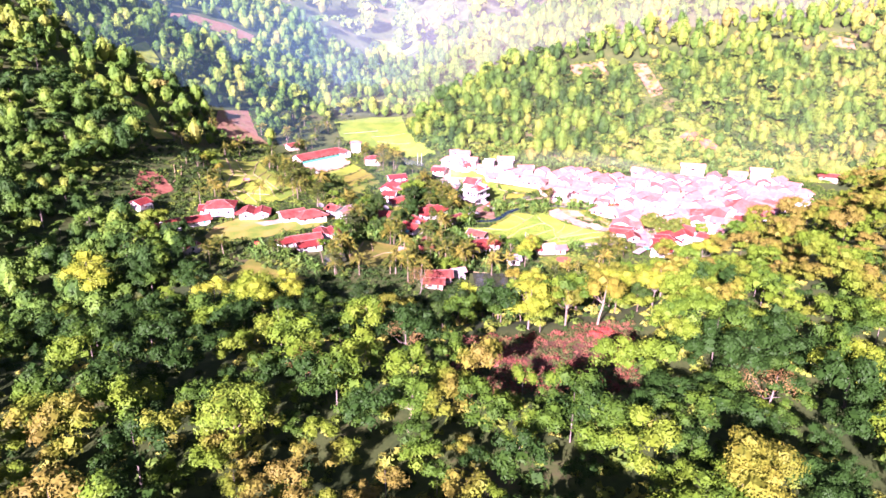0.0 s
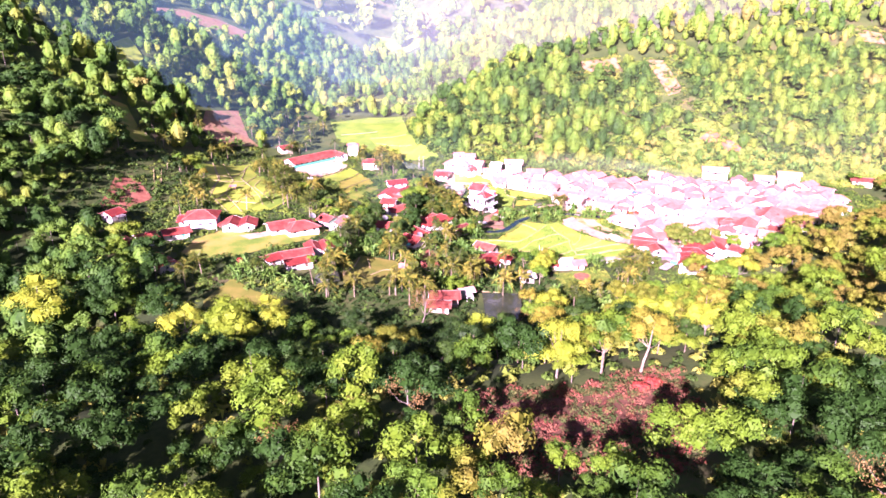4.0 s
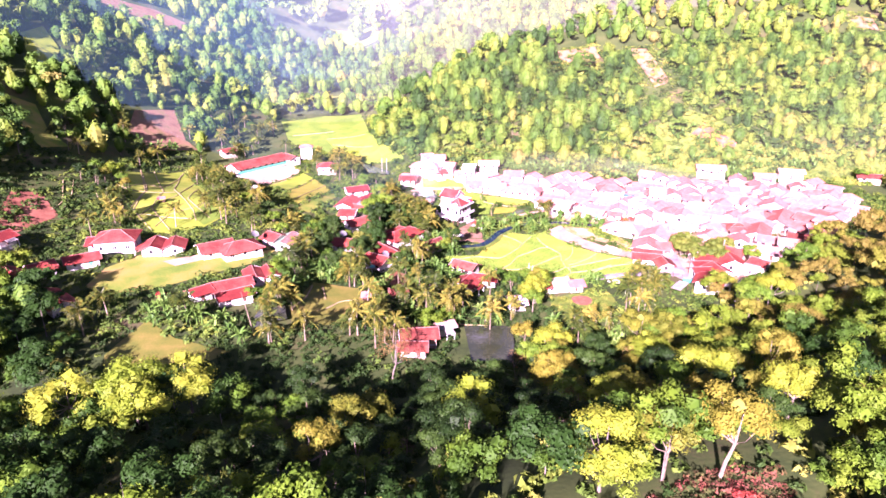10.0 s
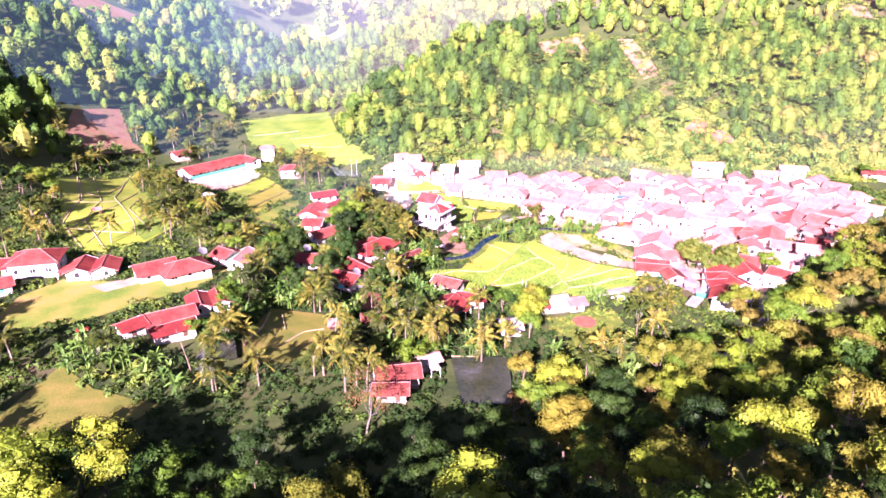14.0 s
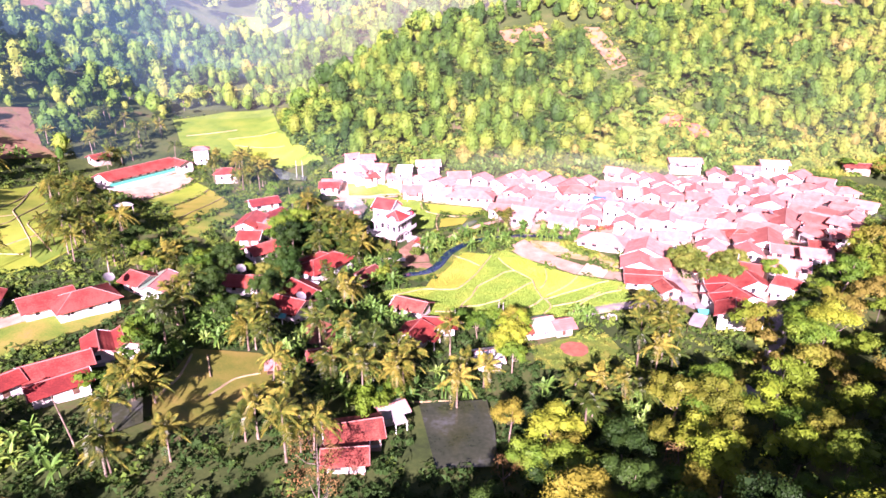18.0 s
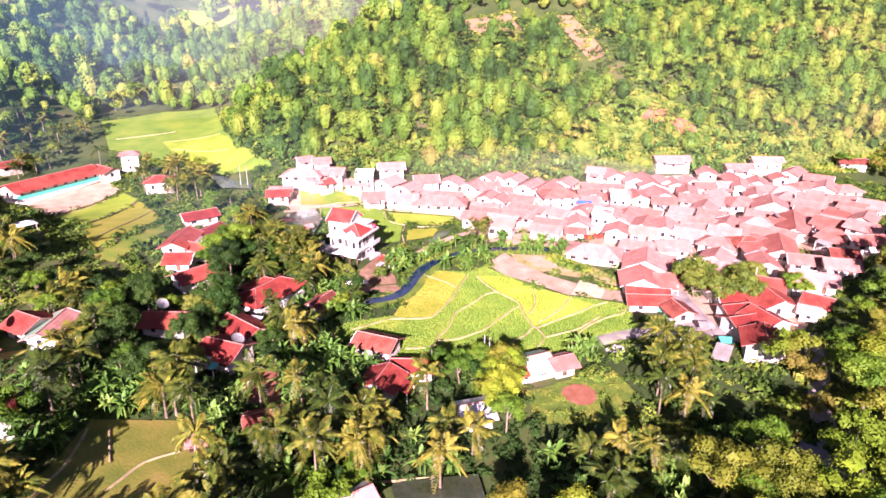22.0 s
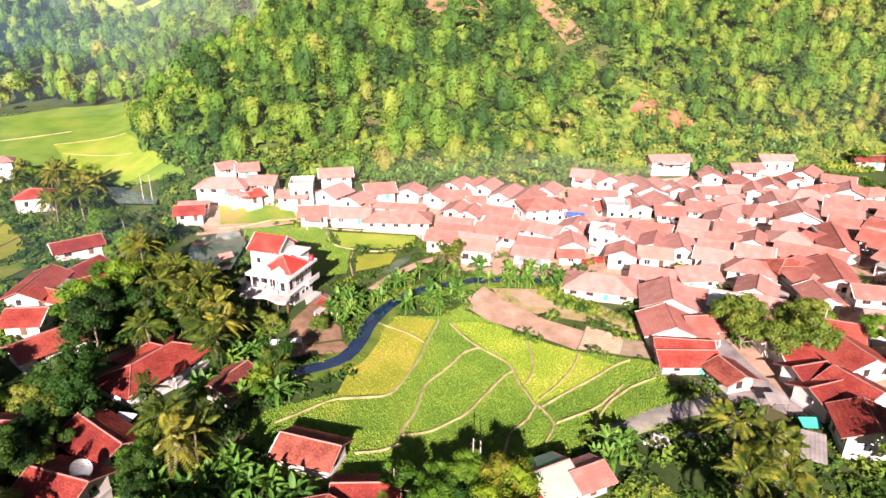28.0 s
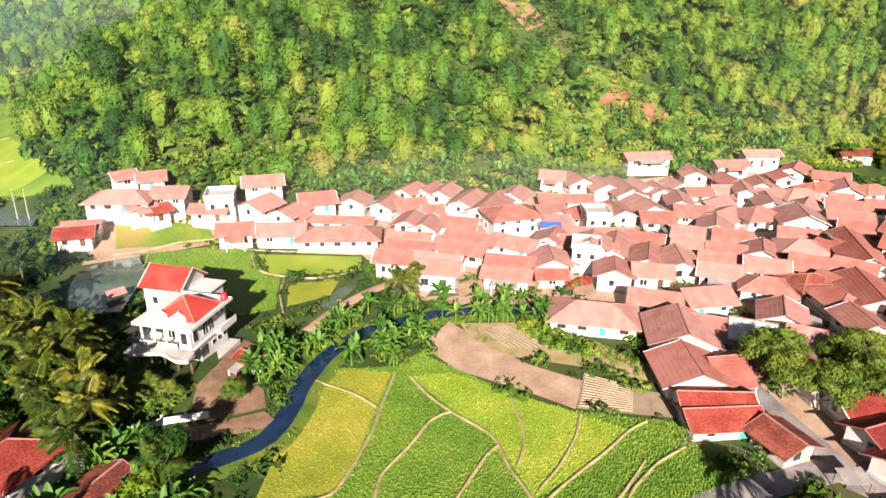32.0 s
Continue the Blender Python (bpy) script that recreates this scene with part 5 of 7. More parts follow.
def tree(sp, px, py, scale=1.0):
    return planted("tree", plant_rng.choice(TREES[sp]), ("trunk", "crown"), px, py, plant_rng.uniform(0, 360), scale, SPECIES[sp][2], "tree", "woodland trees")


WAY_POINTS = np.concatenate([np.column_stack([pts, np.full(len(pts), half + 0.8)]) for pts, half in WAYS] + [np.array(HOUSES)])


def free_ground(x, y):
    """Where no field, house or way lies."""
    c = np.ones(len(x), bool)
    for p in FIELDS:
        c &= ~inside(p, x, y)
    for i in range(0, len(x), 2000):
        s = slice(i, i + 2000)
        d = (x[s, None] - WAY_POINTS[None, :, 0]) ** 2 + (y[s, None] - WAY_POINTS[None, :, 1]) ** 2
        c[s] &= (d > WAY_POINTS[None, :, 2] ** 2).all(1)
    return c


GROVE, THICKET = [], []


def cluster(kind, count, outline):
    """So many plants at random inside an outline, not too near to one another."""
    xs, ys = [p[0] for p in outline], [p[1] for p in outline]
    got = []
    gap = {"bananas": 1.5, "palms": 3.6, "mango": 3.2}.get(kind, 3.0)
    r = np.random.default_rng(plant_rng.randint(0, 99999))
    cx, cy = r.uniform(min(xs), max(xs), 700), r.uniform(min(ys), max(ys), 700)
    ok = inside(outline, cx, cy) & free_ground(cx, cy)
    for px, py in zip(cx[ok].tolist(), cy[ok].tolist()):
        if kind not in ("bananas", "mango") and stands_before(px, py, 12.0):
            continue
        if len(got) < count and all((px - a) ** 2 + (py - b) ** 2 > gap * gap for a, b in got):
            got.append((px, py))
            if kind == "bananas" and py > 340:
                THICKET.append((px, py))
            elif kind == "bananas":
                planted("banana_plant", plant_rng.choice(BANANAS), ("stem", "leaves"), px, py, plant_rng.uniform(0, 360), plant_rng.uniform(0.8, 1.25), "banana plant with broad torn green leaves", "banana plant", "banana plants")
            elif kind == "palms":
                palms([(px, py)])
            elif kind == "dark":
                GROVE.append((px, py))
            elif kind == "mango":
                tree("mango", px, py, plant_rng.uniform(0.85, 1.1))
            else:
                # by the hamlet mostly dark leaves, which stand in for shade
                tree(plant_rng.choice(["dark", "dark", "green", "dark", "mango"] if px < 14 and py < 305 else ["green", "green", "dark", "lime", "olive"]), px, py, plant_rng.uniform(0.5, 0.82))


palms([(-31.8, 243.0), (-32.6, 235.1), (-16.2, 234.4), (-15.7, 205.9), (-7.3, 202.3), (7.5, 223.8), (9.5, 216.8), (3.1, 216.7), (2.3, 284.3), (5.4, 288.0), (-3.3, 287.8), (22.1, 233.6), (26.0, 220.9), (19.5, 214.5), (40.5, 212.4), (45.9, 213.0), (61.1, 228.0), (67.7, 231.2), (52.7, 209.9), (-33.8, 215.3), (-33.2, 197.7), (105.1, 266.4), (-70.7, 428.2), (-77.1, 411.2)])
palms([(-59.3, 395.2), (-102.8, 427.7), (-93.6, 368.2), (-72.5, 319.8), (-90.4, 348.3), (-61.1, 296.8), (-23.6, 354.4), (-30.6, 369.6), (-22.1, 360.6), (-40.7, 371.7), (-82.1, 389.0), (-50.6, 272.3), (-35.7, 266.4), (-40.0, 265.8), (13.7, 225.8), (5.7, 225.7), (-12.4, 337.4), (-5.6, 329.2), (-5.7, 313.7), (-6.0, 308.6), (-0.7, 303.7), (2.1, 296.9), (4.6, 292.4), (-0.7, 293.5)])
palms([(4.3, 282.7), (7.0, 286.4), (4.5, 296.3), (7.7, 279.3), (-0.5, 290.0), (-2.6, 263.3), (3.5, 254.3), (71.4, 233.0), (67.5, 236.2), (67.8, 228.5), (-41.0, 368.2), (-31.9, 373.9), (-6.0, 332.5), (13.9, 270.2), (-4.1, 304.8), (48.8, 238.1), (-139.2, 345.1), (-136.7, 362.2), (-126.1, 345.5), (-128.0, 328.2), (-129.1, 375.9), (-124.2, 364.3), (-115.5, 360.2), (-110.2, 404.0)])
palms([(-100.7, 405.6), (-99.2, 420.5), (-83.9, 398.6), (-76.4, 414.1), (-71.7, 435.4), (-90.6, 356.4), (-72.6, 309.0), (-63.1, 293.5), (-63.6, 281.7), (-72.2, 294.3), (-76.4, 274.3), (-95.4, 282.1), (-93.0, 272.0), (-97.8, 261.8), (-50.1, 265.7), (-37.8, 268.2), (-72.7, 209.6), (-53.0, 205.7), (-74.3, 200.2), (-105.8, 396.4), (-91.5, 404.0), (-75.6, 395.7), (-137.1, 332.5), (-2.9, 280.4)])
palms([(0.9, 286.8), (-35.2, 242.1), (-96.5, 276.7), (-103.7, 290.6), (-101.8, 294.3), (-113.3, 348.0), (-108.0, 356.5), (-89.2, 344.1), (-85.4, 345.7), (-68.7, 288.0), (-60.5, 275.8)])
palms([(-13.9, 206.6), (-12.2, 209.4), (-7.4, 208.2), (-5.4, 202.2), (-9.5, 201.1), (-2.2, 220.8), (0.7, 223.7), (5.7, 225.7), (10.7, 225.8), (10.8, 219.3), (-33.5, 215.4), (-30.5, 215.5), (-34.5, 207.0), (-25.6, 201.0), (-32.7, 198.2), (-3.9, 233.3), (-16.0, 238.7), (-9.2, 214.8), (2.3, 233.9), (8.1, 229.8), (-2.5, 292.2), (-0.2, 295.1), (2.4, 288.1), (4.9, 290.5), (6.5, 284.3), (8.5, 282.4), (-5.3, 299.1), (-3.3, 304.7)], True)
cluster("bananas", 34, [(-6.1, 253.2), (2.7, 256.1), (15.1, 246.5), (14.6, 236.1), (3.4, 232.6), (-4.0, 238.1)])
cluster("bananas", 12, [(-27.6, 241.8), (-21.2, 244.1), (-20.2, 235.6), (-25.5, 234.5)])
cluster("bananas", 26, [(45.7, 359.4), (56.9, 361.3), (73.8, 360.1), (72.2, 355.8), (55.2, 355.4), (45.6, 356.4)])
cluster("bananas", 22, [(93.9, 359.3), (109.3, 359.7), (117.4, 355.4), (111.5, 348.7), (96.2, 347.9), (90.2, 351.7)])
cluster("bananas", 16, [(149.2, 352.8), (159.3, 347.9), (154.2, 342.1), (144.9, 344.8)])
cluster("bananas", 12, [(62.4, 295.1), (75.2, 289.9), (72.4, 285.7), (60.7, 289.6)])
cluster("bananas", 7, [(52.6, 247.6), (58.7, 245.9), (55.7, 239.4), (50.2, 240.6)])
cluster("bananas", 14, [(-5.5, 253.5), (8.7, 252.8), (10.1, 243.1), (-2.9, 245.2)])
cluster("bananas", 10, [(-0.1, 280.2), (7.5, 280.9), (7.2, 269.4), (1.0, 269.8)])
cluster("bananas", 14, [(37.3, 295.2), (52.9, 295.9), (49.9, 288.0), (36.0, 286.5)])
cluster("bananas", 12, [(23.9, 292.5), (32.4, 294.8), (30.5, 285.6), (23.6, 284.7)])
cluster("bananas", 10, [(-64.1, 207.5), (-59.9, 214.8), (-53.7, 199.9), (-59.6, 195.8)])
cluster("bananas", 14, [(52.3, 221.1), (64.3, 212.9), (53.3, 196.6), (45.5, 199.6)])
cluster("bananas", 10, [(-122.9, 376.1), (-108.7, 388.8), (-105.3, 375.9), (-118.6, 362.0)])
cluster("bananas", 8, [(0.1, 369.6), (8.3, 368.2), (6.9, 362.2), (2.4, 364.3)])
cluster("bananas", 40, [(98.0, 366.0), (130.0, 376.0), (160.0, 364.0), (200.0, 352.0), (190.0, 344.0), (120.0, 355.0)])
cluster("trees", 7, [(-33.8, 270.0), (-23.2, 271.4), (-20.8, 250.3), (-29.1, 249.6)])
cluster("trees", 9, [(-23.2, 271.4), (-9.6, 273.5), (-9.9, 251.2), (-15.2, 242.0), (-19.6, 248.1)])
cluster("trees", 5, [(-28.2, 249.5), (-19.8, 250.4), (-18.8, 241.7), (-25.9, 241.3)])
cluster("mango", 10, [(86.7, 263.8), (95.4, 265.9), (103.7, 263.9), (104.0, 257.1), (96.6, 251.9), (90.0, 255.3), (83.2, 256.7)])
cluster("trees", 10, [(-20.0, 263.6), (-11.5, 264.6), (-10.2, 252.4), (-17.0, 250.9)])
cluster("trees", 8, [(29.9, 234.3), (37.1, 236.6), (32.9, 224.1), (27.8, 223.6)])
tree("mango", 22.9, 285.6, 0.5)
tree("mango", 12.5, 289.0, 0.55)
tree("mango", 15.2, 287.0, 0.45)
cluster("bananas", 6, [(25.5, 297.0), (29.5, 297.0), (29.0, 290.0), (26.8, 289.0)])
cluster("trees", 5, [(-60.9, 301.0), (-50.0, 291.8), (-43.5, 274.8), (-49.9, 274.9)])
cluster("trees", 8, [(-46.7, 275.4), (-34.5, 279.5), (-31.8, 259.0), (-42.0, 261.0)])
cluster("trees", 7, [(-9.1, 253.3), (-1.6, 259.1), (-1.9, 244.6), (-7.7, 240.2)])
cluster("trees", 10, [(-13.8, 313.1), (-3.4, 315.5), (-4.9, 274.2), (-10.8, 273.2)])
cluster("trees", 6, [(-47.8, 406.9), (-23.1, 385.3), (-20.8, 347.9), (-37.4, 371.4)])
cluster("bananas", 10, [(-58.0, 209.0), (-44.4, 206.1), (-36.0, 196.0), (-46.0, 198.0)])
cluster("trees", 6, [(25.3, 246.0), (38.7, 241.7), (36.0, 235.4), (24.8, 238.8)])
cluster("bananas", 16, [(36.0, 216.0), (56.0, 217.0), (68.0, 214.0), (50.0, 206.0), (34.0, 206.0)])
cluster("palms", 3, [(34.0, 212.0), (56.0, 214.0), (62.0, 208.0), (34.0, 204.0)])
cluster("trees", 14, [(-119.8, 307.8), (-103.0, 358.8), (-86.9, 306.8), (-112.4, 293.8)])
cluster("trees", 4, [(27.0, 207.0), (36.3, 207.1), (49.8, 213.0), (41.2, 192.7), (21.1, 189.6)])
cluster("trees", 2, [(-22.7, 342.5), (-6.6, 344.8), (-2.5, 308.8), (-12.9, 304.6)])
cluster("trees", 4, [(-15.3, 306.7), (2.6, 313.6), (4.4, 289.6), (-10.7, 285.4)])
cluster("trees", 6, [(-35.4, 286.2), (-25.0, 289.8), (-24.4, 246.4), (-31.5, 244.4)])
cluster("trees", 8, [(-11.0, 325.4), (-6.6, 274.7), (-12.9, 258.3), (-17.3, 281.3)])
cluster("trees", 5, [(112.6, 258.1), (110.8, 250.5), (95.3, 233.1), (92.6, 234.6)])
cluster("palms", 3, [(-37.2, 249.2), (-29.0, 254.2), (-20.5, 248.1), (-5.9, 251.7), (2.6, 252.1), (-5.7, 234.7), (-20.9, 230.5), (-28.2, 227.1)])
cluster("palms", 3, [(-16.9, 224.3), (-3.9, 232.9), (15.1, 232.5), (27.4, 229.3), (23.9, 216.6), (16.1, 209.3), (0.5, 210.5), (-11.4, 213.2)])
cluster("palms", 3, [(-6.1, 277.3), (6.8, 281.3), (4.8, 252.2), (-3.8, 251.7)])
cluster("palms", 4, [(58.0, 224.0), (71.6, 226.0), (64.0, 214.0), (56.0, 212.0)])
cluster("palms", 4, [(-23.4, 236.8), (-9.3, 237.2), (-8.9, 215.3), (-18.7, 213.1)])
cluster("palms", 10, [(-96.8, 362.7), (-84.6, 359.1), (-53.6, 282.1), (-62.3, 276.5)])
cluster("palms", 9, [(-84.3, 349.8), (-53.8, 294.3), (-47.5, 279.4), (-58.5, 280.3)])
cluster("palms", 9, [(-42.3, 381.7), (-22.1, 369.6), (-17.0, 343.4), (-33.5, 354.9)])
cluster("bananas", 34, [(-19.5, 237.4), (-5.9, 238.1), (14.4, 228.6), (24.6, 222.3), (20.6, 213.9), (0.6, 215.6), (-13.8, 221.5)])
cluster("bananas", 18, [(-39.0, 244.6), (-27.7, 244.9), (-21.2, 230.4), (-27.3, 221.5), (-34.6, 227.3)])
cluster("dark", 34, [(-17.5, 309.1), (-3.7, 313.8), (6.1, 310.4), (12.7, 288.0), (10.9, 281.8), (3.8, 281.0), (-13.2, 287.3)])
cluster("dark", 14, [(-13.3, 273.7), (-5.3, 273.5), (-1.6, 261.5), (-9.2, 259.5)])
cluster("dark", 20, [(-44.7, 227.2), (-36.5, 234.8), (-29.6, 227.3), (-31.1, 211.5), (-41.2, 211.7)])
cluster("dark", 8, [(32.6, 244.1), (39.1, 242.6), (36.4, 234.4), (30.8, 233.7)])
cluster("dark", 16, [(-8.7, 292.7), (1.0, 291.1), (11.2, 280.5), (16.0, 272.7), (12.6, 263.8), (-4.2, 266.7)])
cluster("bananas", 22, [(1.7, 283.0), (11.2, 281.5), (18.4, 272.2), (15.4, 264.0), (7.3, 265.0), (3.2, 271.6)])
cluster("dark", 12, [(-41.9, 230.5), (-33.1, 221.8), (-28.0, 209.3), (-34.8, 208.7)])
cluster("dark", 10, [(1.5, 215.6), (12.8, 216.1), (13.1, 208.8), (3.9, 207.5)])
# tall trees added to throw shade over the ground by the hamlet
for px, py, k in ((-10.5, 279.0, 1.0), (-13.0, 290.0, 1.1), (-9.0, 297.5, 1.1), (-11.0, 286.0, 1.0), (-26.5, 252.0, 0.95), (-24.5, 268.0, 1.0)):
    tree("dark" if k < 1.05 else "green", px, py, k)
cluster("bananas", 30, [(112.0, 372.0), (140.0, 376.0), (158.0, 364.0), (150.0, 352.0), (120.0, 357.0)])
cluster("bananas", 14, [(62.0, 362.0), (90.0, 366.0), (92.0, 358.0), (66.0, 357.0)])
cluster("bananas", 16, [(160.0, 360.0), (190.0, 354.0), (188.0, 345.0), (160.0, 349.0)])
cluster("bananas", 16, [(50.0, 303.5), (66.0, 300.0), (80.0, 293.0), (84.0, 288.0), (72.0, 293.0), (56.0, 297.0)])
cluster("bananas", 10, [(34.0, 300.0), (46.0, 304.0), (52.0, 303.0), (40.0, 297.0), (32.0, 292.0)])
cluster("palms", 5, [(48.0, 304.0), (60.0, 302.5), (84.0, 289.0), (80.0, 289.0), (58.0, 299.5)])
cluster("trees", 5, [(82.7, 271.4), (87.9, 265.8), (84.4, 262.9), (79.7, 265.6)])

def thicket(places):
    """Banana plants too far off to be told apart, joined."""
    r = np.random.default_rng(19)
    data = []
    for _, leaves in BANANAS:
        v = np.empty(len(leaves.vertices) * 3)
        leaves.vertices.foreach_get("co", v)
        data.append((v.reshape(-1, 3), np.array([p.vertices[:] for p in leaves.polygons])))
    vs, fs, n = [], [], 0
    for px, py in places:
        v, f = data[r.integers(0, len(data))]
        a, k = r.random() * 6.283, 1.0 + 0.5 * r.random()
        c, q = math.cos(a) * k, math.sin(a) * k
        vs.append(v @ np.array([[c, q, 0], [-q, c, 0], [0, 0, k]]) + [px, py, float(height(px, py))])
        fs.append(f + n)
        n += len(v)
    tagged(new("banana_thicket", mesh_of("banana_thicket", np.concatenate(vs), np.concatenate(fs), M["banana_leaf"])), "banana plants growing thick at the foot of the hill", "banana plants", kind="stuff")


thicket(THICKET)

# ---------------------------------------------------------------- woods
OPEN = [(-64, 174), (-45, 184), (-27, 179), (-14, 174), (-2, 184), (17, 184), (23, 194), (38, 198), (56, 203), (72, 211), (85, 226), (107, 237), (138, 257), (160, 262), (215, 300), (200, 338), (186, 344), (175, 351), (152, 353), (118, 356), (97, 355), (84, 360), (61, 358), (33, 359), (14, 363), (-2, 372), (-16, 421), (-21, 470), (-46, 472), (-72, 460), (-62, 442), (-58, 397), (-85, 379), (-97, 379), (-117, 418), (-131, 392), (-117, 337), (-127, 324), (-124, 295), (-112, 240), (-86, 214)]
BARE = [[(3, 98), (20, 97), (35, 98), (41, 112), (42, 127), (34, 129), (24, 122), (2, 121)],
        [(80, 415), (109, 415), (109, 438), (80, 438)], [(119, 388), (140, 388), (139, 431), (120, 431)], [(250, 420), (272, 420), (272, 453), (252, 453)],
        [(-194, 468), (-181, 514), (-160, 540), (-142, 547), (-140, 524), (-157, 506), (-178, 484)], [(-183, 404), (-182, 430), (-165, 415), (-160, 390), (-172, 386)],
        [(-163, 348), (-153, 356), (-140, 338), (-131, 331), (-135, 313), (-151, 328)], [(-68, 523), (-38, 525), (-35, 486), (-64, 486)], [(-70, 174), (-72, 200), (-60, 212), (-38, 197), (-38, 182), (-52, 174)], [(-68, 694), (-18, 704), (-12, 650), (-54, 640)]]


def is_open(x, y):
    c = inside(OPEN, x, y)
    for p in BARE:
        c |= inside(p, x, y)
    return c


def seen(x, y):
    """The ground that the flight looks over."""
    return (np.abs(x) < 0.72 * y + 26) | ((y > 200) & (x > 0) & (x < 40 + 1.7 * (y - 200)))


def spread(x0, x1, y0, y1, step, seed):
    r = np.random.default_rng(seed)
    xs, ys = np.meshgrid(np.arange(x0, x1, step), np.arange(y0, y1, step))
    x = xs.ravel() + (r.random(xs.size) - 0.5) * step * 0.95
    y = ys.ravel() + (r.random(xs.size) - 0.5) * step * 0.95
    return x, y, r


def far_wood(name, x, y, seed, label, clumps, count, size, grow=1.0, trunks=False, tone=None, mat="leaf_far", bare=0.4, round_ones=7):
    """One mesh of many small trees, each with its own tint."""
    m = seen(x, y)
    x, y = x[m], y[m]
    tone = None if tone is None else tone[m]
    r = np.random.default_rng(seed)
    kinds = [broadleaf(900 + k, 10, 3.7, clumps, count, size, bare) if k % 7 < round_ones else tall_crown(900 + k, 8.5 + 0.6 * (k % 4), 3.0 + 0.25 * (k % 5), clumps, count, size) for k in range(7)]
    vs, fs, ts, n = [], [], [], 0
    tv, tf, tn = [], [], 0
    z = height(x, y)
    pick = r.integers(0, 7, len(x))
    patch = 0.5 + 0.5 * np.sin(x * 0.045 + 1.0) * np.sin(y * 0.06 + 0.5) if tone is None else tone
    for i in range(len(x)):
        v, f = kinds[pick[i]][1]
        a, s = r.random() * 6.283, grow * (0.55 + 0.75 * r.random() ** 1.3)
        c, q = math.cos(a) * s, math.sin(a) * s
        m = np.array([[c, q, 0], [-q, c, 0], [0, 0, s * (0.8 + 0.45 * r.random())]])
        w = v @ m + [x[i], y[i], z[i] - 1.2]
        vs.append(w)
        fs.append(f + n)
        ts.append(np.full(len(w), 0.5 * r.random() + 0.05 + 0.45 * patch[i]))
        n += len(w)
        if trunks and r.random() < 0.2:
            w0 = 0.13 * s
            p = np.array([[x[i] + w0, y[i], z[i] - 1], [x[i] - w0, y[i] - w0, z[i] - 1], [x[i] - w0, y[i] + w0, z[i] - 1], [x[i], y[i], z[i] + 8.0 * s]])
            tv.append(p)
            tf.append(np.array([[0, 1, 3], [1, 2, 3], [2, 0, 3]]) + tn)
            tn += 4
    ob = new(name, mesh_of(name, np.concatenate(vs), np.concatenate(fs), M[mat], tint=np.concatenate(ts)))
    if trunks:
        tagged(new(name + "_trunks", mesh_of(name + "_trunks", np.concatenate(tv), np.concatenate(tf), M["bark_pale"])), "thin pale trunks among the trees", "tree trunks", kind="stuff")
    return tagged(ob, label, "trees", kind="stuff")


def meadow(x, y):
    """The grassy lower slope to the east, where few trees stand."""
    return inside(MEADOW, x, y).astype(float)


x, y, r = spread(-30, 330, 340, 430, 5.0, 21)
keep = (height(x, y) > 6.0 + 0.02 * np.maximum(y - 340, 0)) & ~is_open(x, y) & (r.random(len(x)) > 0.04 + 0.62 * meadow(x, y))
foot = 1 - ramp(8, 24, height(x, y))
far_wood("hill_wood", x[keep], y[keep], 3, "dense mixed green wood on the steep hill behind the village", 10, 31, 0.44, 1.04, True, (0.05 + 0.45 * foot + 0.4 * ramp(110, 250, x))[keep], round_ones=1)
x, y, r = spread(-320, 460, 330, 640, 6.8, 25)
keep = (((height(x, y) - 0.085 * np.maximum(y - 322, 0) > 5) | (y > 455)) & ~is_open(x, y)) & ~((x > -30) & (x < 330) & (y < 430))
far_wood("upper_wood", x[keep], y[keep], 8, "green and olive wood on the upper hill slopes", 6, 9, 0.72, 1.2, True, (0.1 + 0.4 * ramp(40, 240, x) + 0.25 * (np.sin(x * 0.03) * np.sin(y * 0.025) > 0.2))[keep], round_ones=1)
x, y, r = spread(-270, -85, 120, 330, 5.2, 22)
keep = ~is_open(x, y) & ((x < -136) | (y < 235))
far_wood("mountain_wood", x[keep], y[keep], 4, "dark green wood on the mountain slope", 9, 22, 0.5, 1.05, True, tone=np.full(len(x), -0.1)[keep], round_ones=3)
x, y, r = spread(-500, 560, 640, 1250, 23, 23)
far_wood("distant_wood", x, y, 5, "pale distant wood at the head of the valley", 6, 6, 1.3, 2.8, round_ones=2)
x, y, r = spread(150, 330, 120, 340, 6.2, 26)
keep = ~is_open(x, y)
far_wood("spur_wood", x[keep], y[keep], 9, "mixed green and olive wood on the spur", 9, 20, 0.5, 1.05, tone=np.full(keep.sum(), 0.75), mat="leaf_knoll", round_ones=7)
x, y, r = spread(-60, 60, 0, 44, 9, 27)
far_wood("near_wood", x, y, 10, "green wood below the start of the flight", 13, 60, 0.25, 1.2, mat="leaf_knoll")

# knoll: the trees that the flight passes nearest are things of their own
x, y, r = spread(-100, 152, 44, 246, 6.3, 24)
keep = ~is_open(x, y)
x, y = x[keep], y[keep]
own = (x > -32) & (x < 66) & (y > 134) & (np.abs(x - 12) < 6 + (y - 70) * 0.5)
east = ramp(10, 85, x + (r.random(len(x)) - 0.5) * 60) * ramp(85, 135, y)
# tone also paints sun and shade: lighter to the south, darker north and west
far_wood("knoll_wood", x[~own], y[~own], 6, "mixed green, olive and yellow wood on the knoll, sun and shade tinted in", 12, 48, 0.28, 1.08, True, tone=np.clip(0.22 + 0.5 * east + 0.32 * ramp(96, 66, y) * (1 - ramp(-8, 18, x)) - 0.42 * ramp(-8, 18, x) * (1 - east) - 0.45 * ramp(100, 125, y) * (1 - east) - 0.4 * ramp(-8, -38, x) * ramp(82, 108, y), -0.1, 1)[~own], mat="leaf_knoll", round_ones=7)
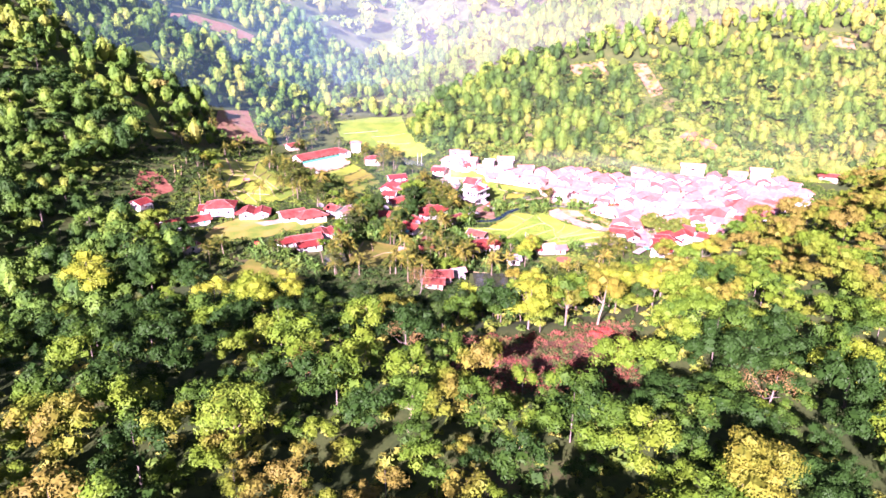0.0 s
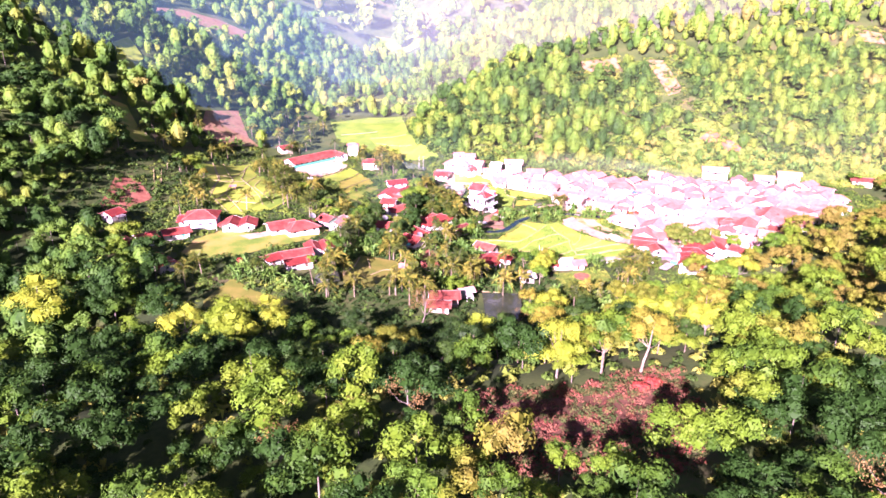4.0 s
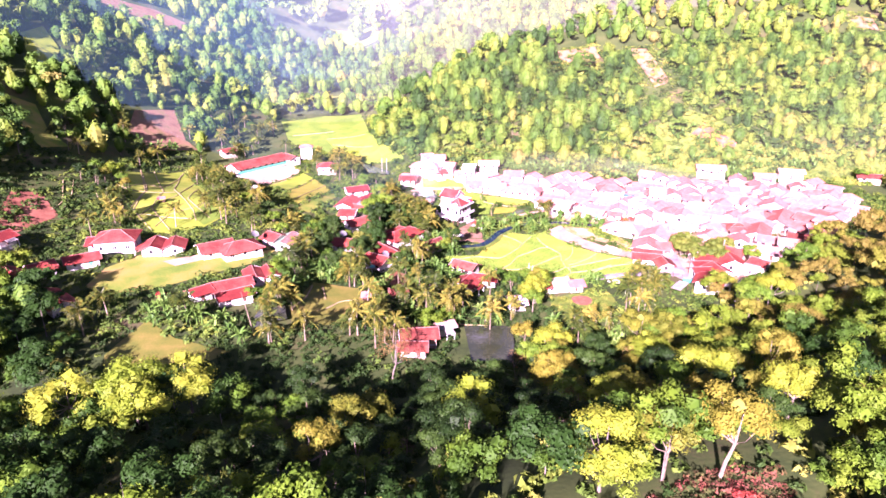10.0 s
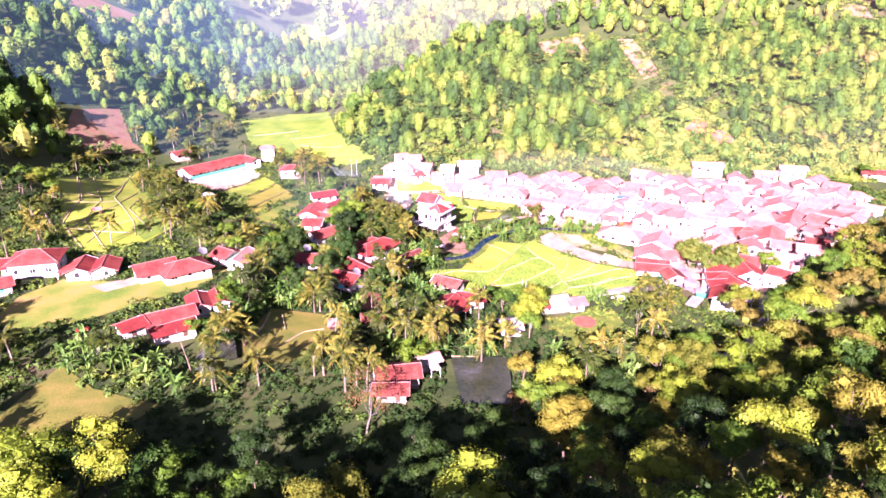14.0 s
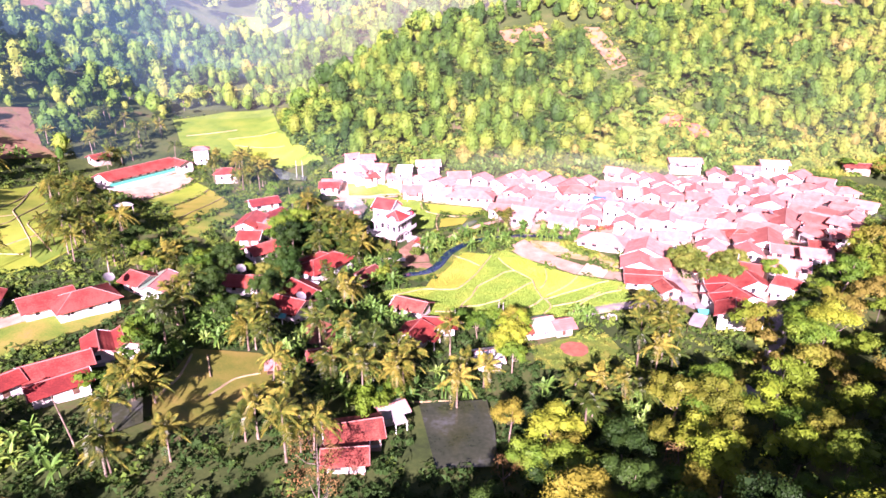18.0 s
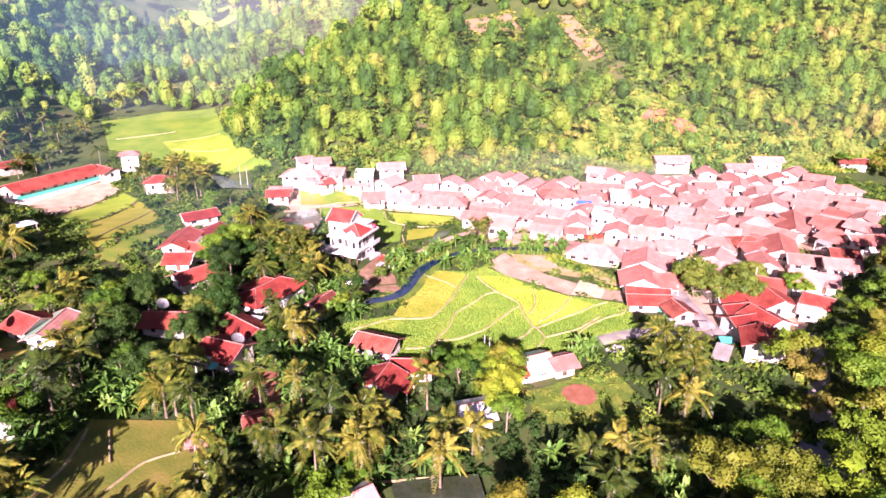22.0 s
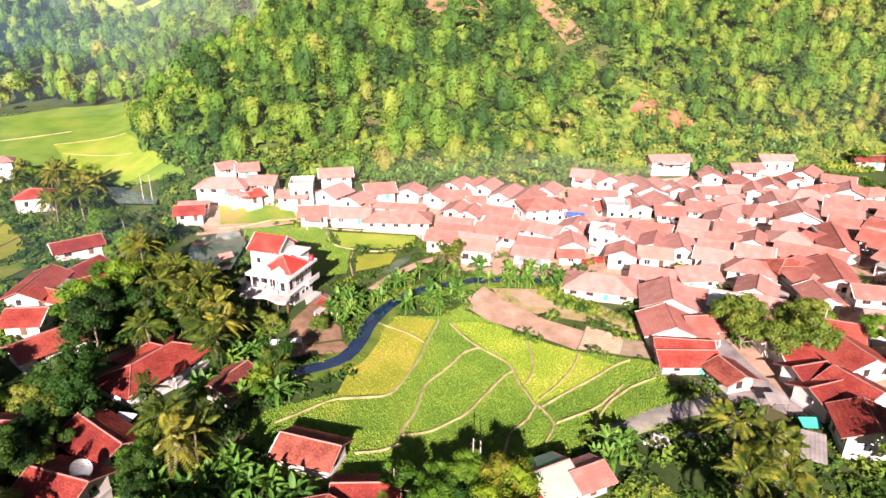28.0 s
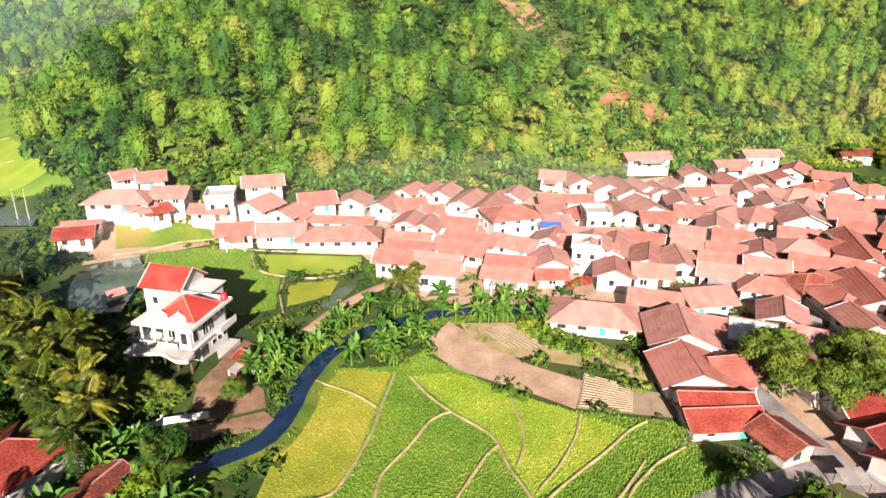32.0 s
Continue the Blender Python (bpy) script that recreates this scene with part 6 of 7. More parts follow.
for px, py, ea in zip(x[own], y[own], east[own]):
    if stands_before(px, py, 7.0):
        continue
    # north side of the knoll: its shade is put in as darker-leaved trees
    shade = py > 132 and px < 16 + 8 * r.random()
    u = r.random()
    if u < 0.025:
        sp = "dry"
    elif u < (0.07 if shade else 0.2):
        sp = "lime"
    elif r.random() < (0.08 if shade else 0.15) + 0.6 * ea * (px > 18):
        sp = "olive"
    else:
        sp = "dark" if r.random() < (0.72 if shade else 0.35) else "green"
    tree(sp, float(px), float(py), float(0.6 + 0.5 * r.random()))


def by_outline(name):
    return FIELDS[FIELD_NAMES.index(name)]


# undergrowth: low bushes and weeds, in the woods and on waste ground
def bushes(name, x, y, seed, label, size, grow, count=7, tone=None, mat="shrub"):
    m = seen(x, y)
    x, y = x[m], y[m]
    r = np.random.default_rng(seed)
    kinds = [leaf_cloud(np.random.default_rng(600 + k), np.array([[0, 0, 0.35], [0.7, 0.3, 0.2], [-0.3, 0.7, 0.15]]), [0.8, 0.6, 0.5], count, size * 1.1) for k in range(5)]
    vs, fs, ts, n = [], [], [], 0
    z = height(x, y)
    for i in range(len(x)):
        v, f = kinds[i % 5]
        a, s = r.random() * 6.283, grow * (0.4 + 0.9 * r.random() ** 2)
        c, q = math.cos(a) * s, math.sin(a) * s
        vs.append(v @ np.array([[c, q, 0], [-q, c, 0], [0, 0, s]]) + [x[i], y[i], z[i]])
        fs.append(f + n)
        ts.append(np.full(len(v), r.random() if tone is None else tone + 0.4 * (r.random() - 0.5)))
        n += len(v)
    tagged(new(name, mesh_of(name, np.concatenate(vs), np.concatenate(fs), M[mat], tint=np.concatenate(ts))), label, "bushes", kind="stuff")


x, y, r = spread(-128, 205, 172, 480, 2.0, 31)
keep = is_open(x, y) & free_ground(x, y) & (r.random(len(x)) < 0.8)
vill = inside([(2, 338), (28, 342), (52, 330), (56, 306), (70, 296), (84, 280), (80, 262), (80, 250), (84, 240), (96, 236), (118, 250), (140, 262), (165, 285), (190, 320), (185, 338), (150, 346), (100, 351), (60, 353), (20, 357), (5, 354)], x, y)
keep &= ~vill | (r.random(len(x)) < 0.12)
x, y = x[keep], y[keep]
low = (x < 45) & (y < 285) & (x > -45)
bushes("waste_bushes", x[~low], y[~low], 32, "weeds and low green bushes between the houses", 0.34, 1.6, 8, 0.3)
# same bushes with a darker tint that paints the shade below the palms
bushes("grove_bushes", x[low], y[low], 43, "green weeds and bushes below the palms, shade put into their dark tint", 0.34, 1.5, 8, 0.0)
x, y, r = spread(38, 59, 222, 238, 1.3, 48)
keep = inside(by_outline("mound_grass"), x, y) & ~inside(by_outline("bare_mound"), x, y) & (r.random(len(x)) < 0.8)
bushes("mound_bushes", x[keep], y[keep], 49, "yellow-green grass and low bushes round the bare mound", 0.22, 0.9, 12, 0.7)
x, y, r = spread(-100, 150, 44, 240, 4.2, 33)
keep = ~is_open(x, y)
bushes("knoll_undergrowth", x[keep], y[keep], 34, "green undergrowth below the trees", 0.5, 1.7)
x, y, r = spread(-10, 240, 338, 392, 2.0, 35)
keep = ~is_open(x, y) & (((height(x, y) > 2) & (height(x, y) < 15)) | (meadow(x, y) > 0.3)) & (r.random(len(x)) > 0.12 * meadow(x, y))
bushes("hill_undergrowth", x[keep], y[keep], 36, "light yellow-green undergrowth at the foot of the hill", 0.34, 1.9, 13, 0.62)
x, y, r = spread(-30, 300, 345, 430, 3.1, 46)
keep = ~is_open(x, y) & (height(x, y) > 8) & (meadow(x, y) < 0.5)
bushes("hill_scrub", x[keep], y[keep], 47, "green scrub below the trees of the hill", 0.5, 3.2, 8, 0.25)
x, y, r = spread(2, 44, 97, 129, 0.9, 37)
keep = inside(BARE[0], x, y) & (r.random(len(x)) < 0.85)
bushes("dry_brush", x[keep], y[keep], 38, "dry reddish brush on the cleared slope", 0.3, 0.95, 9, mat="red_brush")
x, y, r = spread(78, 274, 386, 456, 1.7, 44)
keep = is_open(x, y) & (height(x, y) > 20) & (r.random(len(x)) < 0.6)
bushes("scar_bushes", x[keep], y[keep], 45, "green bushes growing over the bare slopes", 0.34, 1.7, 10)
# weeds along the river
rx, ry = [], []
r = np.random.default_rng(41)
for pts, half in WAYS:
    if 1.0 < half < 1.5:
        for p, q in pts:
            for _ in range(5):
                a, d = r.random() * 6.283, half + 0.5 + 1.3 * r.random()
                rx.append(p + math.cos(a) * d)
                ry.append(q + math.sin(a) * d)
rx, ry = np.array(rx), np.array(ry)
keep = np.ones(len(rx), bool)
for pts, half in WAYS:
    keep &= (((rx[:, None] - np.array(pts)[None, :, 0]) ** 2 + (ry[:, None] - np.array(pts)[None, :, 1]) ** 2) > (half + 0.35) ** 2).all(1)
bushes("river_weeds", rx[keep], ry[keep], 42, "lush green weeds on the river banks", 0.25, 0.75, 10)

x, y, r = spread(-142, -100, 232, 330, 2.6, 39)
keep = ~is_open(x, y)
bushes("slope_bushes", x[keep], y[keep], 40, "low green bushes at the foot of the mountain", 0.36, 1.6, 10, 0.1)
cluster("dark", 16, [(-72, 400), (-75, 460), (-112, 440), (-100, 385)])
cluster("palms", 10, [(-72, 385), (-72, 450), (-100, 440), (-95, 385)])
gx2, gy2 = np.array(GROVE).T
# low tone: dark foliage with shade added to its tint
far_wood("grove", gx2, gy2, 12, "dense dark green bushy trees between houses and river, shade tinted in", 12, 44, 0.3, 0.78, tone=np.full(len(gx2), -0.15), mat="leaf_knoll")


# ---------------------------------------------------------------- crops
def tufts(name, outline, holes, step, tall, mat, label, seed):
    xs, ys = [p[0] for p in outline], [p[1] for p in outline]
    x, y, r = spread(min(xs), max(xs), min(ys), max(ys), step, seed)
    keep = inside(outline, x, y)
    for h in holes:
        keep &= ~inside(h, x, y)
    x, y = x[keep], y[keep]
    n = len(x)
    z = height(x, y) + 0.08
    vs = []
    for k in range(2):
        a = r.random(n) * 6.283
        w, t = 0.045 + 0.04 * r.random(n), tall * (0.6 + 0.6 * r.random(n))
        c, s = np.cos(a) * w, np.sin(a) * w
        lx, ly = 0.05 * r.normal(size=n), 0.05 * r.normal(size=n)
        vs.append(np.stack([np.stack([x - c, y - s, z], -1), np.stack([x + c, y + s, z], -1), np.stack([x + c * 1.5 + lx, y + s * 1.5 + ly, z + t], -1), np.stack([x - c * 1.5 + lx, y - s * 1.5 + ly, z + t * 0.8], -1)], 1).reshape(-1, 3))
    v = np.concatenate(vs)
    tagged(new(name, mesh_of(name, v, np.arange(len(v)).reshape(-1, 4), mat)), label, "rice plants", kind="stuff")


by_name = {}
for f, ob_name in zip(FIELDS, FIELD_NAMES):
    by_name.setdefault(ob_name, f)
tufts("rice_plants", by_name["paddy_main"], [by_name["paddy_ripe"], by_name["paddy_lime"]], 0.3, 0.22, M["green"], "short green rice plants in the paddy", 51)
tufts("ripe_rice", by_name["paddy_ripe"], [], 0.32, 0.18, M["ripe"], "yellowing ripe rice plants", 52)
tufts("young_rice", by_name["paddy_lime"], [], 0.3, 0.22, M["lime"], "light green young rice plants", 53)
tufts("village_rice", by_name["paddy_villa"], [], 0.5, 0.22, M["green"], "green rice by the white house", 54)

# seed bed: raked ridges
for k in range(13):
    t = k / 12
    a = (63.9 + 5.0 * t, 268.9 + 5.9 * t)
    b = (69.5 + 3.6 * t, 265.2 + 4.3 * t)
    tagged(ribbon("soil_ridge", [a, b], 0.3, 0.3, 0.12, M["bed"], 1.0, 0.1), "narrow raked ridge of pale soil", "soil ridge", group="seed bed ridges", kind="structure")
# vegetable rows and leafy crops in the garden
for gv, stp, sz, gr, words in (([(66.5, 290.5), (69.5, 290.5), (71.8, 285.6), (75.5, 281.5), (72.5, 279.5), (68.5, 284.0)], 0.8, 0.34, 1.45, "bright green leafy crop in the garden"), ([(73.2, 279.0), (76.2, 280.6), (79.3, 270.8), (77.8, 268.6), (74.5, 273.0)], 0.8, 0.24, 0.8, "yellow-green vegetables in the garden"), ([(59.4, 294.6), (62.4, 293.8), (61.0, 286.5), (59.3, 289.8)], 1.0, 0.22, 0.6, "low dry garden plants")):
    x, y, r = spread(58, 80, 266, 296, stp, 61)
    keep = inside(gv, x, y)
    bushes("garden_crops", x[keep], y[keep], 62, words, sz, gr, 14, 0.6)
for k in range(8):
    t = k / 7
    a, b = (61.6 + 3.6 * t, 291.8 + 0.6 * t), (62.8 + 5.4 * t, 285.2 - 2.0 * t)
    tagged(ribbon("soil_ridge", [a, b], 0.4, 0.32, 0.14, M["bed"], 1.0, 0.1), "raised garden bed of dry brown soil", "soil ridge", group="garden ridges", kind="structure")
for k in range(7):
    t = k / 6
    xs = np.linspace(73.5 + 4.2 * t, 75.0 + 4.2 * t, 9) + 0.1 * np.sin(np.arange(9) * 2.0)
    ys = np.linspace(277.2 - 6.0 * t, 279.6 - 6.0 * t, 9)
    bushes("vegetable_row", xs, ys, 63 + k, "row of low green vegetables", 0.2, 0.4)


# ---------------------------------------------------------------- small things
def dish(px, py, up):
    root = thing("satellite_dish", px, py, float(height(px, py)) + up - 0.6, 30, "large pale mesh satellite dish on a pole", "satellite dish", "satellite dishes")
    part("pole", mesh_of("pole", *tube([(0, 0, -1.0), (0, 0, 1.3)], [0.05, 0.05], 6), M["metal"]), None, root)
    vs, fs, n = [(0, 0, 0)], [], 18
    for ring, (rr, zz) in enumerate(((0.45, 0.05), (0.85, 0.2), (1.15, 0.42))):
        for k in range(n):
            vs.append((rr * math.cos(k * 6.283 / n), rr * math.sin(k * 6.283 / n), zz))
    for k in range(n):
        fs.append((0, 1 + k, 1 + (k + 1) % n))
        for ring in (0, 1):
            a = 1 + ring * n
            fs.append((a + k, a + n + k, a + n + (k + 1) % n, a + (k + 1) % n))
    d = part("bowl", mesh_of("bowl", vs, fs, M["metal"], True), None, root, "grey shallow bowl")
    d.matrix_basis = pose(0, 0, 1.3, 35, 10, 0)
    f = part("feed", mesh_of("feed", *joined([tube([(0.9, 0, 0.3), (0, 0, 0.95)], [0.02, 0.02], 4), tube([(-0.6, 0.7, 0.3), (0, 0, 0.95)], [0.02, 0.02], 4), tube([(0, 0, 0.85), (0, 0, 1.05)], [0.07, 0.07], 6)]), M["metal"]), None, root)
    f.matrix_basis = pose(0, 0, 1.3, 35, 10, 0)


def pole(px, py, tall):
    root = thing("utility_pole", px, py, float(height(px, py)), plant_rng.uniform(0, 90), "thin grey pole with a short crossarm", "utility pole", "utility poles")
    part("shaft", mesh_of("shaft", *tube([(0, 0, -0.5), (0.1, 0, tall)], [0.11, 0.07], 7), M["concrete"], True), None, root)
    part("crossarm", box_mesh("crossarm", 1.1, 0.09, 0.09, M["wood"]), None, root).location = (0.08, 0, tall - 0.5)


def bare_trunk(px, py):
    root = thing("dead_palm", px, py, float(height(px, py)), 0, "tall bare pale trunk of a dead palm", "dead tree")
    part("trunk", mesh_of("trunk", *tube([(0, 0, -0.5), (-0.9, 0.3, 5), (-2.1, 0.5, 11.5)], [0.2, 0.13, 0.08], 8), M["bark"], True), None, root)


def pavilion(px, py, turn, lx, ly):
    root = thing("pavilion", px, py, float(height(px, py)), turn, "open shelter with a pale flat roof on posts", "shelter")
    for sx in (-1, 1):
        for sy in (-1, 1):
            part("post", box_mesh("post", 0.16, 0.16, 2.9, M["concrete"]), None, root).location = (sx * lx * 0.42, sy * ly * 0.42, 1.3)
    vs = [(-lx / 2, -ly / 2, 2.7), (lx / 2, -ly / 2, 2.7), (lx / 2, ly / 2, 2.7), (-lx / 2, ly / 2, 2.7), (-lx * 0.15, 0, 3.5), (lx * 0.15, 0, 3.5)]
    part("roof", mesh_of("roof", vs, [(0, 1, 5, 4), (2, 3, 4, 5), (1, 2, 5), (3, 0, 4), (3, 2, 1, 0)], M["sheet_white"]), None, root, "white sheet roof")


def hut(px, py, turn):
    root = thing("field_hut", px, py, float(height(px, py)), turn, "tiny open field hut with a pink tile roof", "hut", "field huts")
    for sx in (-1, 1):
        for sy in (-1, 1):
            part("post", box_mesh("post", 0.1, 0.1, 1.9, M["wood"]), None, root).location = (sx * 1.0, sy * 0.7, 0.8)
    part("platform", box_mesh("platform", 2.2, 1.6, 0.1, M["wood"]), None, root).location = (0, 0, 0.55)
    for s in (-1, 1):
        part("roof_slope", mesh_of("roof", *slope_courses(-1.5, 1.5, 0, 2.4, s * 1.3, 1.65, 0.08, 0.4), M["tile_old"]), None, root)


def awning(px, py, up, turn, w, d, mat):
    words = {"turquoise": "turquoise sheet awning", "tarp_blue": "blue tarpaulin sheet", "sheet_white": "pale corrugated lean-to roof", "sheet_grey": "grey corrugated lean-to roof"}[mat]
    root = thing("awning", px, py, float(height(px, py)), turn, words + " on thin posts", "awning", "awnings")
    n = max(6, int(w / 0.25))
    vs, fs = [], []
    for i in range(n + 1):
        xx = -w / 2 + w * i / n
        b = 0.03 * (i % 2)
        vs += [(xx, -d / 2, up - 0.25 + b), (xx, d / 2, up + 0.1 + b), (xx, d / 2, up + 0.06 + b), (xx, -d / 2, up - 0.29 + b)]
        if i:
            k = 4 * i
            fs += [(k - 4, k, k + 1, k - 3), (k - 1, k - 2, k + 2, k + 3), (k - 4, k - 1, k + 3, k), (k - 3, k + 1, k + 2, k - 2)]
    part("sheet", mesh_of("sheet", vs, fs, M[mat]), None, root)
    for sx in (-1, 1):
        for sy in (-1, 1):
            h = up - 0.3 if sy < 0 else up
            part("post", box_mesh("post", 0.08, 0.08, h + 0.3, M["wood"]), None, root).location = (sx * w * 0.46, sy * d * 0.44, (h - 0.3) / 2)


def car(px, py, turn):
    root = thing("car", px, py, float(height(px, py)) + 0.05, turn, "small white parked car beside the road", "car")

    def lofted(name, secs, mat, label=""):
        vs, fs = [], []
        for x0, hw, z0, z1 in secs:
            vs += [(x0, -hw, z0), (x0, hw, z0), (x0, hw * 0.93, z1), (x0, -hw * 0.93, z1)]
        for i in range(len(secs) - 1):
            k = 4 * i
            for e in range(4):
                fs.append((k + e, k + (e + 1) % 4, k + 4 + (e + 1) % 4, k + 4 + e))
        fs += [(3, 2, 1, 0), tuple(len(vs) - 4 + e for e in range(4))]
        return part(name, mesh_of(name, vs, fs, mat), None, root, label)

    lofted("body", [(-1.95, 0.7, 0.35, 0.8), (-1.7, 0.82, 0.25, 0.95), (-0.7, 0.84, 0.22, 0.95), (0.9, 0.84, 0.22, 0.95), (1.7, 0.8, 0.25, 0.82), (1.9, 0.68, 0.35, 0.7)], M["white"])
    lofted("cabin", [(-1.8, 0.74, 0.9, 1.05), (-1.45, 0.72, 0.9, 1.5), (0.3, 0.7, 0.9, 1.52), (1.0, 0.74, 0.9, 0.98)], M["pane"], "dark glazed cabin")
    lofted("roof", [(-1.4, 0.66, 1.49, 1.56), (-0.6, 0.68, 1.5, 1.6), (0.25, 0.66, 1.5, 1.57)], M["white"])
    for sx in (-1.2, 1.2):
        for sy in (-0.8, 0.8):
            v, f = tube([(sx, sy - 0.09, 0.3), (sx, sy + 0.09, 0.3)], [0.3, 0.3], 14)
            part("wheel", mesh_of("wheel", v, f + [tuple(range(14))[::-1], tuple(range(14, 28))], M["pane"]), None, root)


def red_bush(px, py):
    r = np.random.default_rng(int(abs(px) * 10))
    v, f = leaf_cloud(r, np.array([[0, 0, 0.9], [0.8, 0.2, 0.7], [-0.6, 0.5, 0.8], [0.1, -0.7, 0.7]]), [0.9, 0.8, 0.8, 0.7], 50, 0.26)
    root = thing("bush", px, py, float(height(px, py)), 0, "rounded bush with red leaves or blossom", "bush", "red bushes")
    part("foliage", mesh_of("foliage", v, f, M["leaf_red"]), None, root)
    part("stem", mesh_of("stem", *tube([(0, 0, -0.3), (0, 0, 0.9)], [0.07, 0.03], 5), M["bark"]), None, root)


def stone_heap(px, py):
    r = random.Random(int(px * 10))
    root = thing("stone_heap", px, py, float(height(px, py)), 0, "heap of pale grey river stones beside the road", "stones", "stone heaps")
    for k in range(46):
        a, d = r.random() * 6.283, 2.1 * math.sqrt(r.random())
        s = r.uniform(0.16, 0.34)
        v, f = tube([(0, 0, -s * 0.7), (s * 0.1, 0, -s * 0.2), (0, s * 0.1, s * 0.35), (0, 0, s * 0.7)], [s * 0.6, s, s * 0.9, s * 0.35], 6)
        ob = part("stone", mesh_of("stone", v, f + [(5, 4, 3, 2, 1, 0), (18, 19, 20, 21, 22, 23)], M["stone"]), None, root)
        ob.matrix_basis = pose(d * math.cos(a), d * math.sin(a) * 0.7, 0.12 + 0.5 * (1 - d / 2.1) * r.random(), r.uniform(-30, 30), r.uniform(-30, 30), r.uniform(0, 360))


def fence(points):
    pts = resample(points, 0.8)
    root = thing("bamboo_fence", pts[0][0], pts[0][1], float(height(*pts[0])), 0, "low rickety bamboo fence", "fence", "bamboo fences")
    x0, y0 = pts[0]
    for i, (px, py) in enumerate(pts):
        part("stake", mesh_of("stake", *tube([(px - x0, py - y0, -0.3), (px - x0 + 0.05, py - y0, 1.1)], [0.04, 0.03], 5), M["bark_pale"]), None, root)
        if i:
            qx, qy = pts[i - 1]
            for zz in (0.45, 0.9):
                part("rail", mesh_of("rail", *tube([(qx - x0, qy - y0, zz), (px - x0, py - y0, zz + 0.03)], [0.025, 0.025], 4), M["bark_pale"]), None, root)


dish(-21.2, 263.0, 3.9)
dish(-7.7, 250.2, 3.9)
dish(-46.8, 254.8, 3.9)
dish(134.8, 289.9, 3.9)
dish(110.0, 307.9, 3.9)
car(74.5, 243.6, 160)
pole(-10.6, 360.8, 7)
pole(-8.4, 359.6, 7)
pole(100.2, 254.5, 7.5)
pole(35.1, 243.9, 7)
pole(36.3, 244.4, 6)
pole(25.0, 242.9, 6)
pole(74.7, 203.4, 7)
pole(91.3, 223.4, 7)
bare_trunk(-36.7, 200.1)
pavilion(-59.5, 315.8, 35, 5.5, 4.0)
hut(8.2, 321.2, 20)
hut(-89.1, 300.3, 10)
hut(-12.5, 225.8, 0)
hut(-12.5, 227.1, 0)
awning(112.1, 349.4, 4.2, -20, 3.2, 2.4, "turquoise")
awning(92.8, 322.7, 3.4, -30, 4.5, 2.5, "tarp_blue")
awning(78.0, 256.8, 2.2, -20, 6.5, 1.8, "turquoise")
awning(82.2, 238.6, 1.6, -20, 2.6, 2.0, "turquoise")
awning(-13.5, 246.9, 2.4, -20, 3.0, 2.0, "sheet_white")
awning(-11.5, 245.5, 2.2, -20, 1.4, 1.4, "turquoise")
awning(-5.4, 262.3, 2.4, -30, 2.6, 3.0, "sheet_white")
awning(31.2, 229.1, 3.0, 5, 3.0, 1.4, "turquoise")
awning(77.8, 234.0, 2.4, -45, 3.0, 6.0, "sheet_grey")
awning(81.6, 244.1, 2.2, -20, 3.0, 2.2, "sheet_grey")
tree("lime", -51.6, 168.5, 1.35)
tree("lime", -62.3, 166.2, 1.1)
tree("lime", -47.9, 163.9, 1.25)
tree("lime", 19.7, 125.8, 1.1)
tree("olive", 34.7, 126.5, 1.15)
tree("olive", 28.1, 127.4, 1.0)
tree("dry", -5.6, 188.8, 0.95)
tree("dry", 22.4, 192.6, 0.8)
tree("dry", -6.0, 111.8, 0.9)
tree("lime", -43.0, 172.4, 1.1)
tree("lime", -98.7, 172.4, 1.5)
tree("green", -4.6, 87.3, 1.0)
tree("lime", 67.2, 91.2, 1.2)
tree("olive", 38.2, 63.9, 1.2)
tree("green", -28.5, 79.2, 1.3)
tree("dry", -22.7, 99.1, 0.9)
tree("lime", 8.0, 153.6, 1.0)
tree("olive", -12.3, 156.7, 1.0)
tree("lime", 30.0, 151.2, 0.9)
tree("dry", 52.4, 88.1, 1.0)
tree("dry", -4.9, 196.2, 0.9)
tree("lime", 94.4, 216.6, 1.1)
tree("lime", 66.6, 192.8, 1.0)
tree("olive", 58.6, 196.4, 1.1)
tree("lime", 31.2, 198.3, 1.0)
tree("green", 86.9, 212.2, 1.3)
tree("green", 112.0, 233.6, 1.3)
red_bush(-63.9, 219.9)
red_bush(83.3, 300.3)
red_bush(81.7, 302.5)
red_bush(86.5, 300.4)
red_bush(35.6, 121.8)
red_bush(33.0, 120.4)
fence([(75.1, 254.5), (76.2, 252.2), (75.5, 250.0), (70.3, 250.5)])
fence([(70.3, 257.7), (73.3, 256.3)])
stone_heap(67.0, 242.3)
stone_heap(61.9, 243.8)

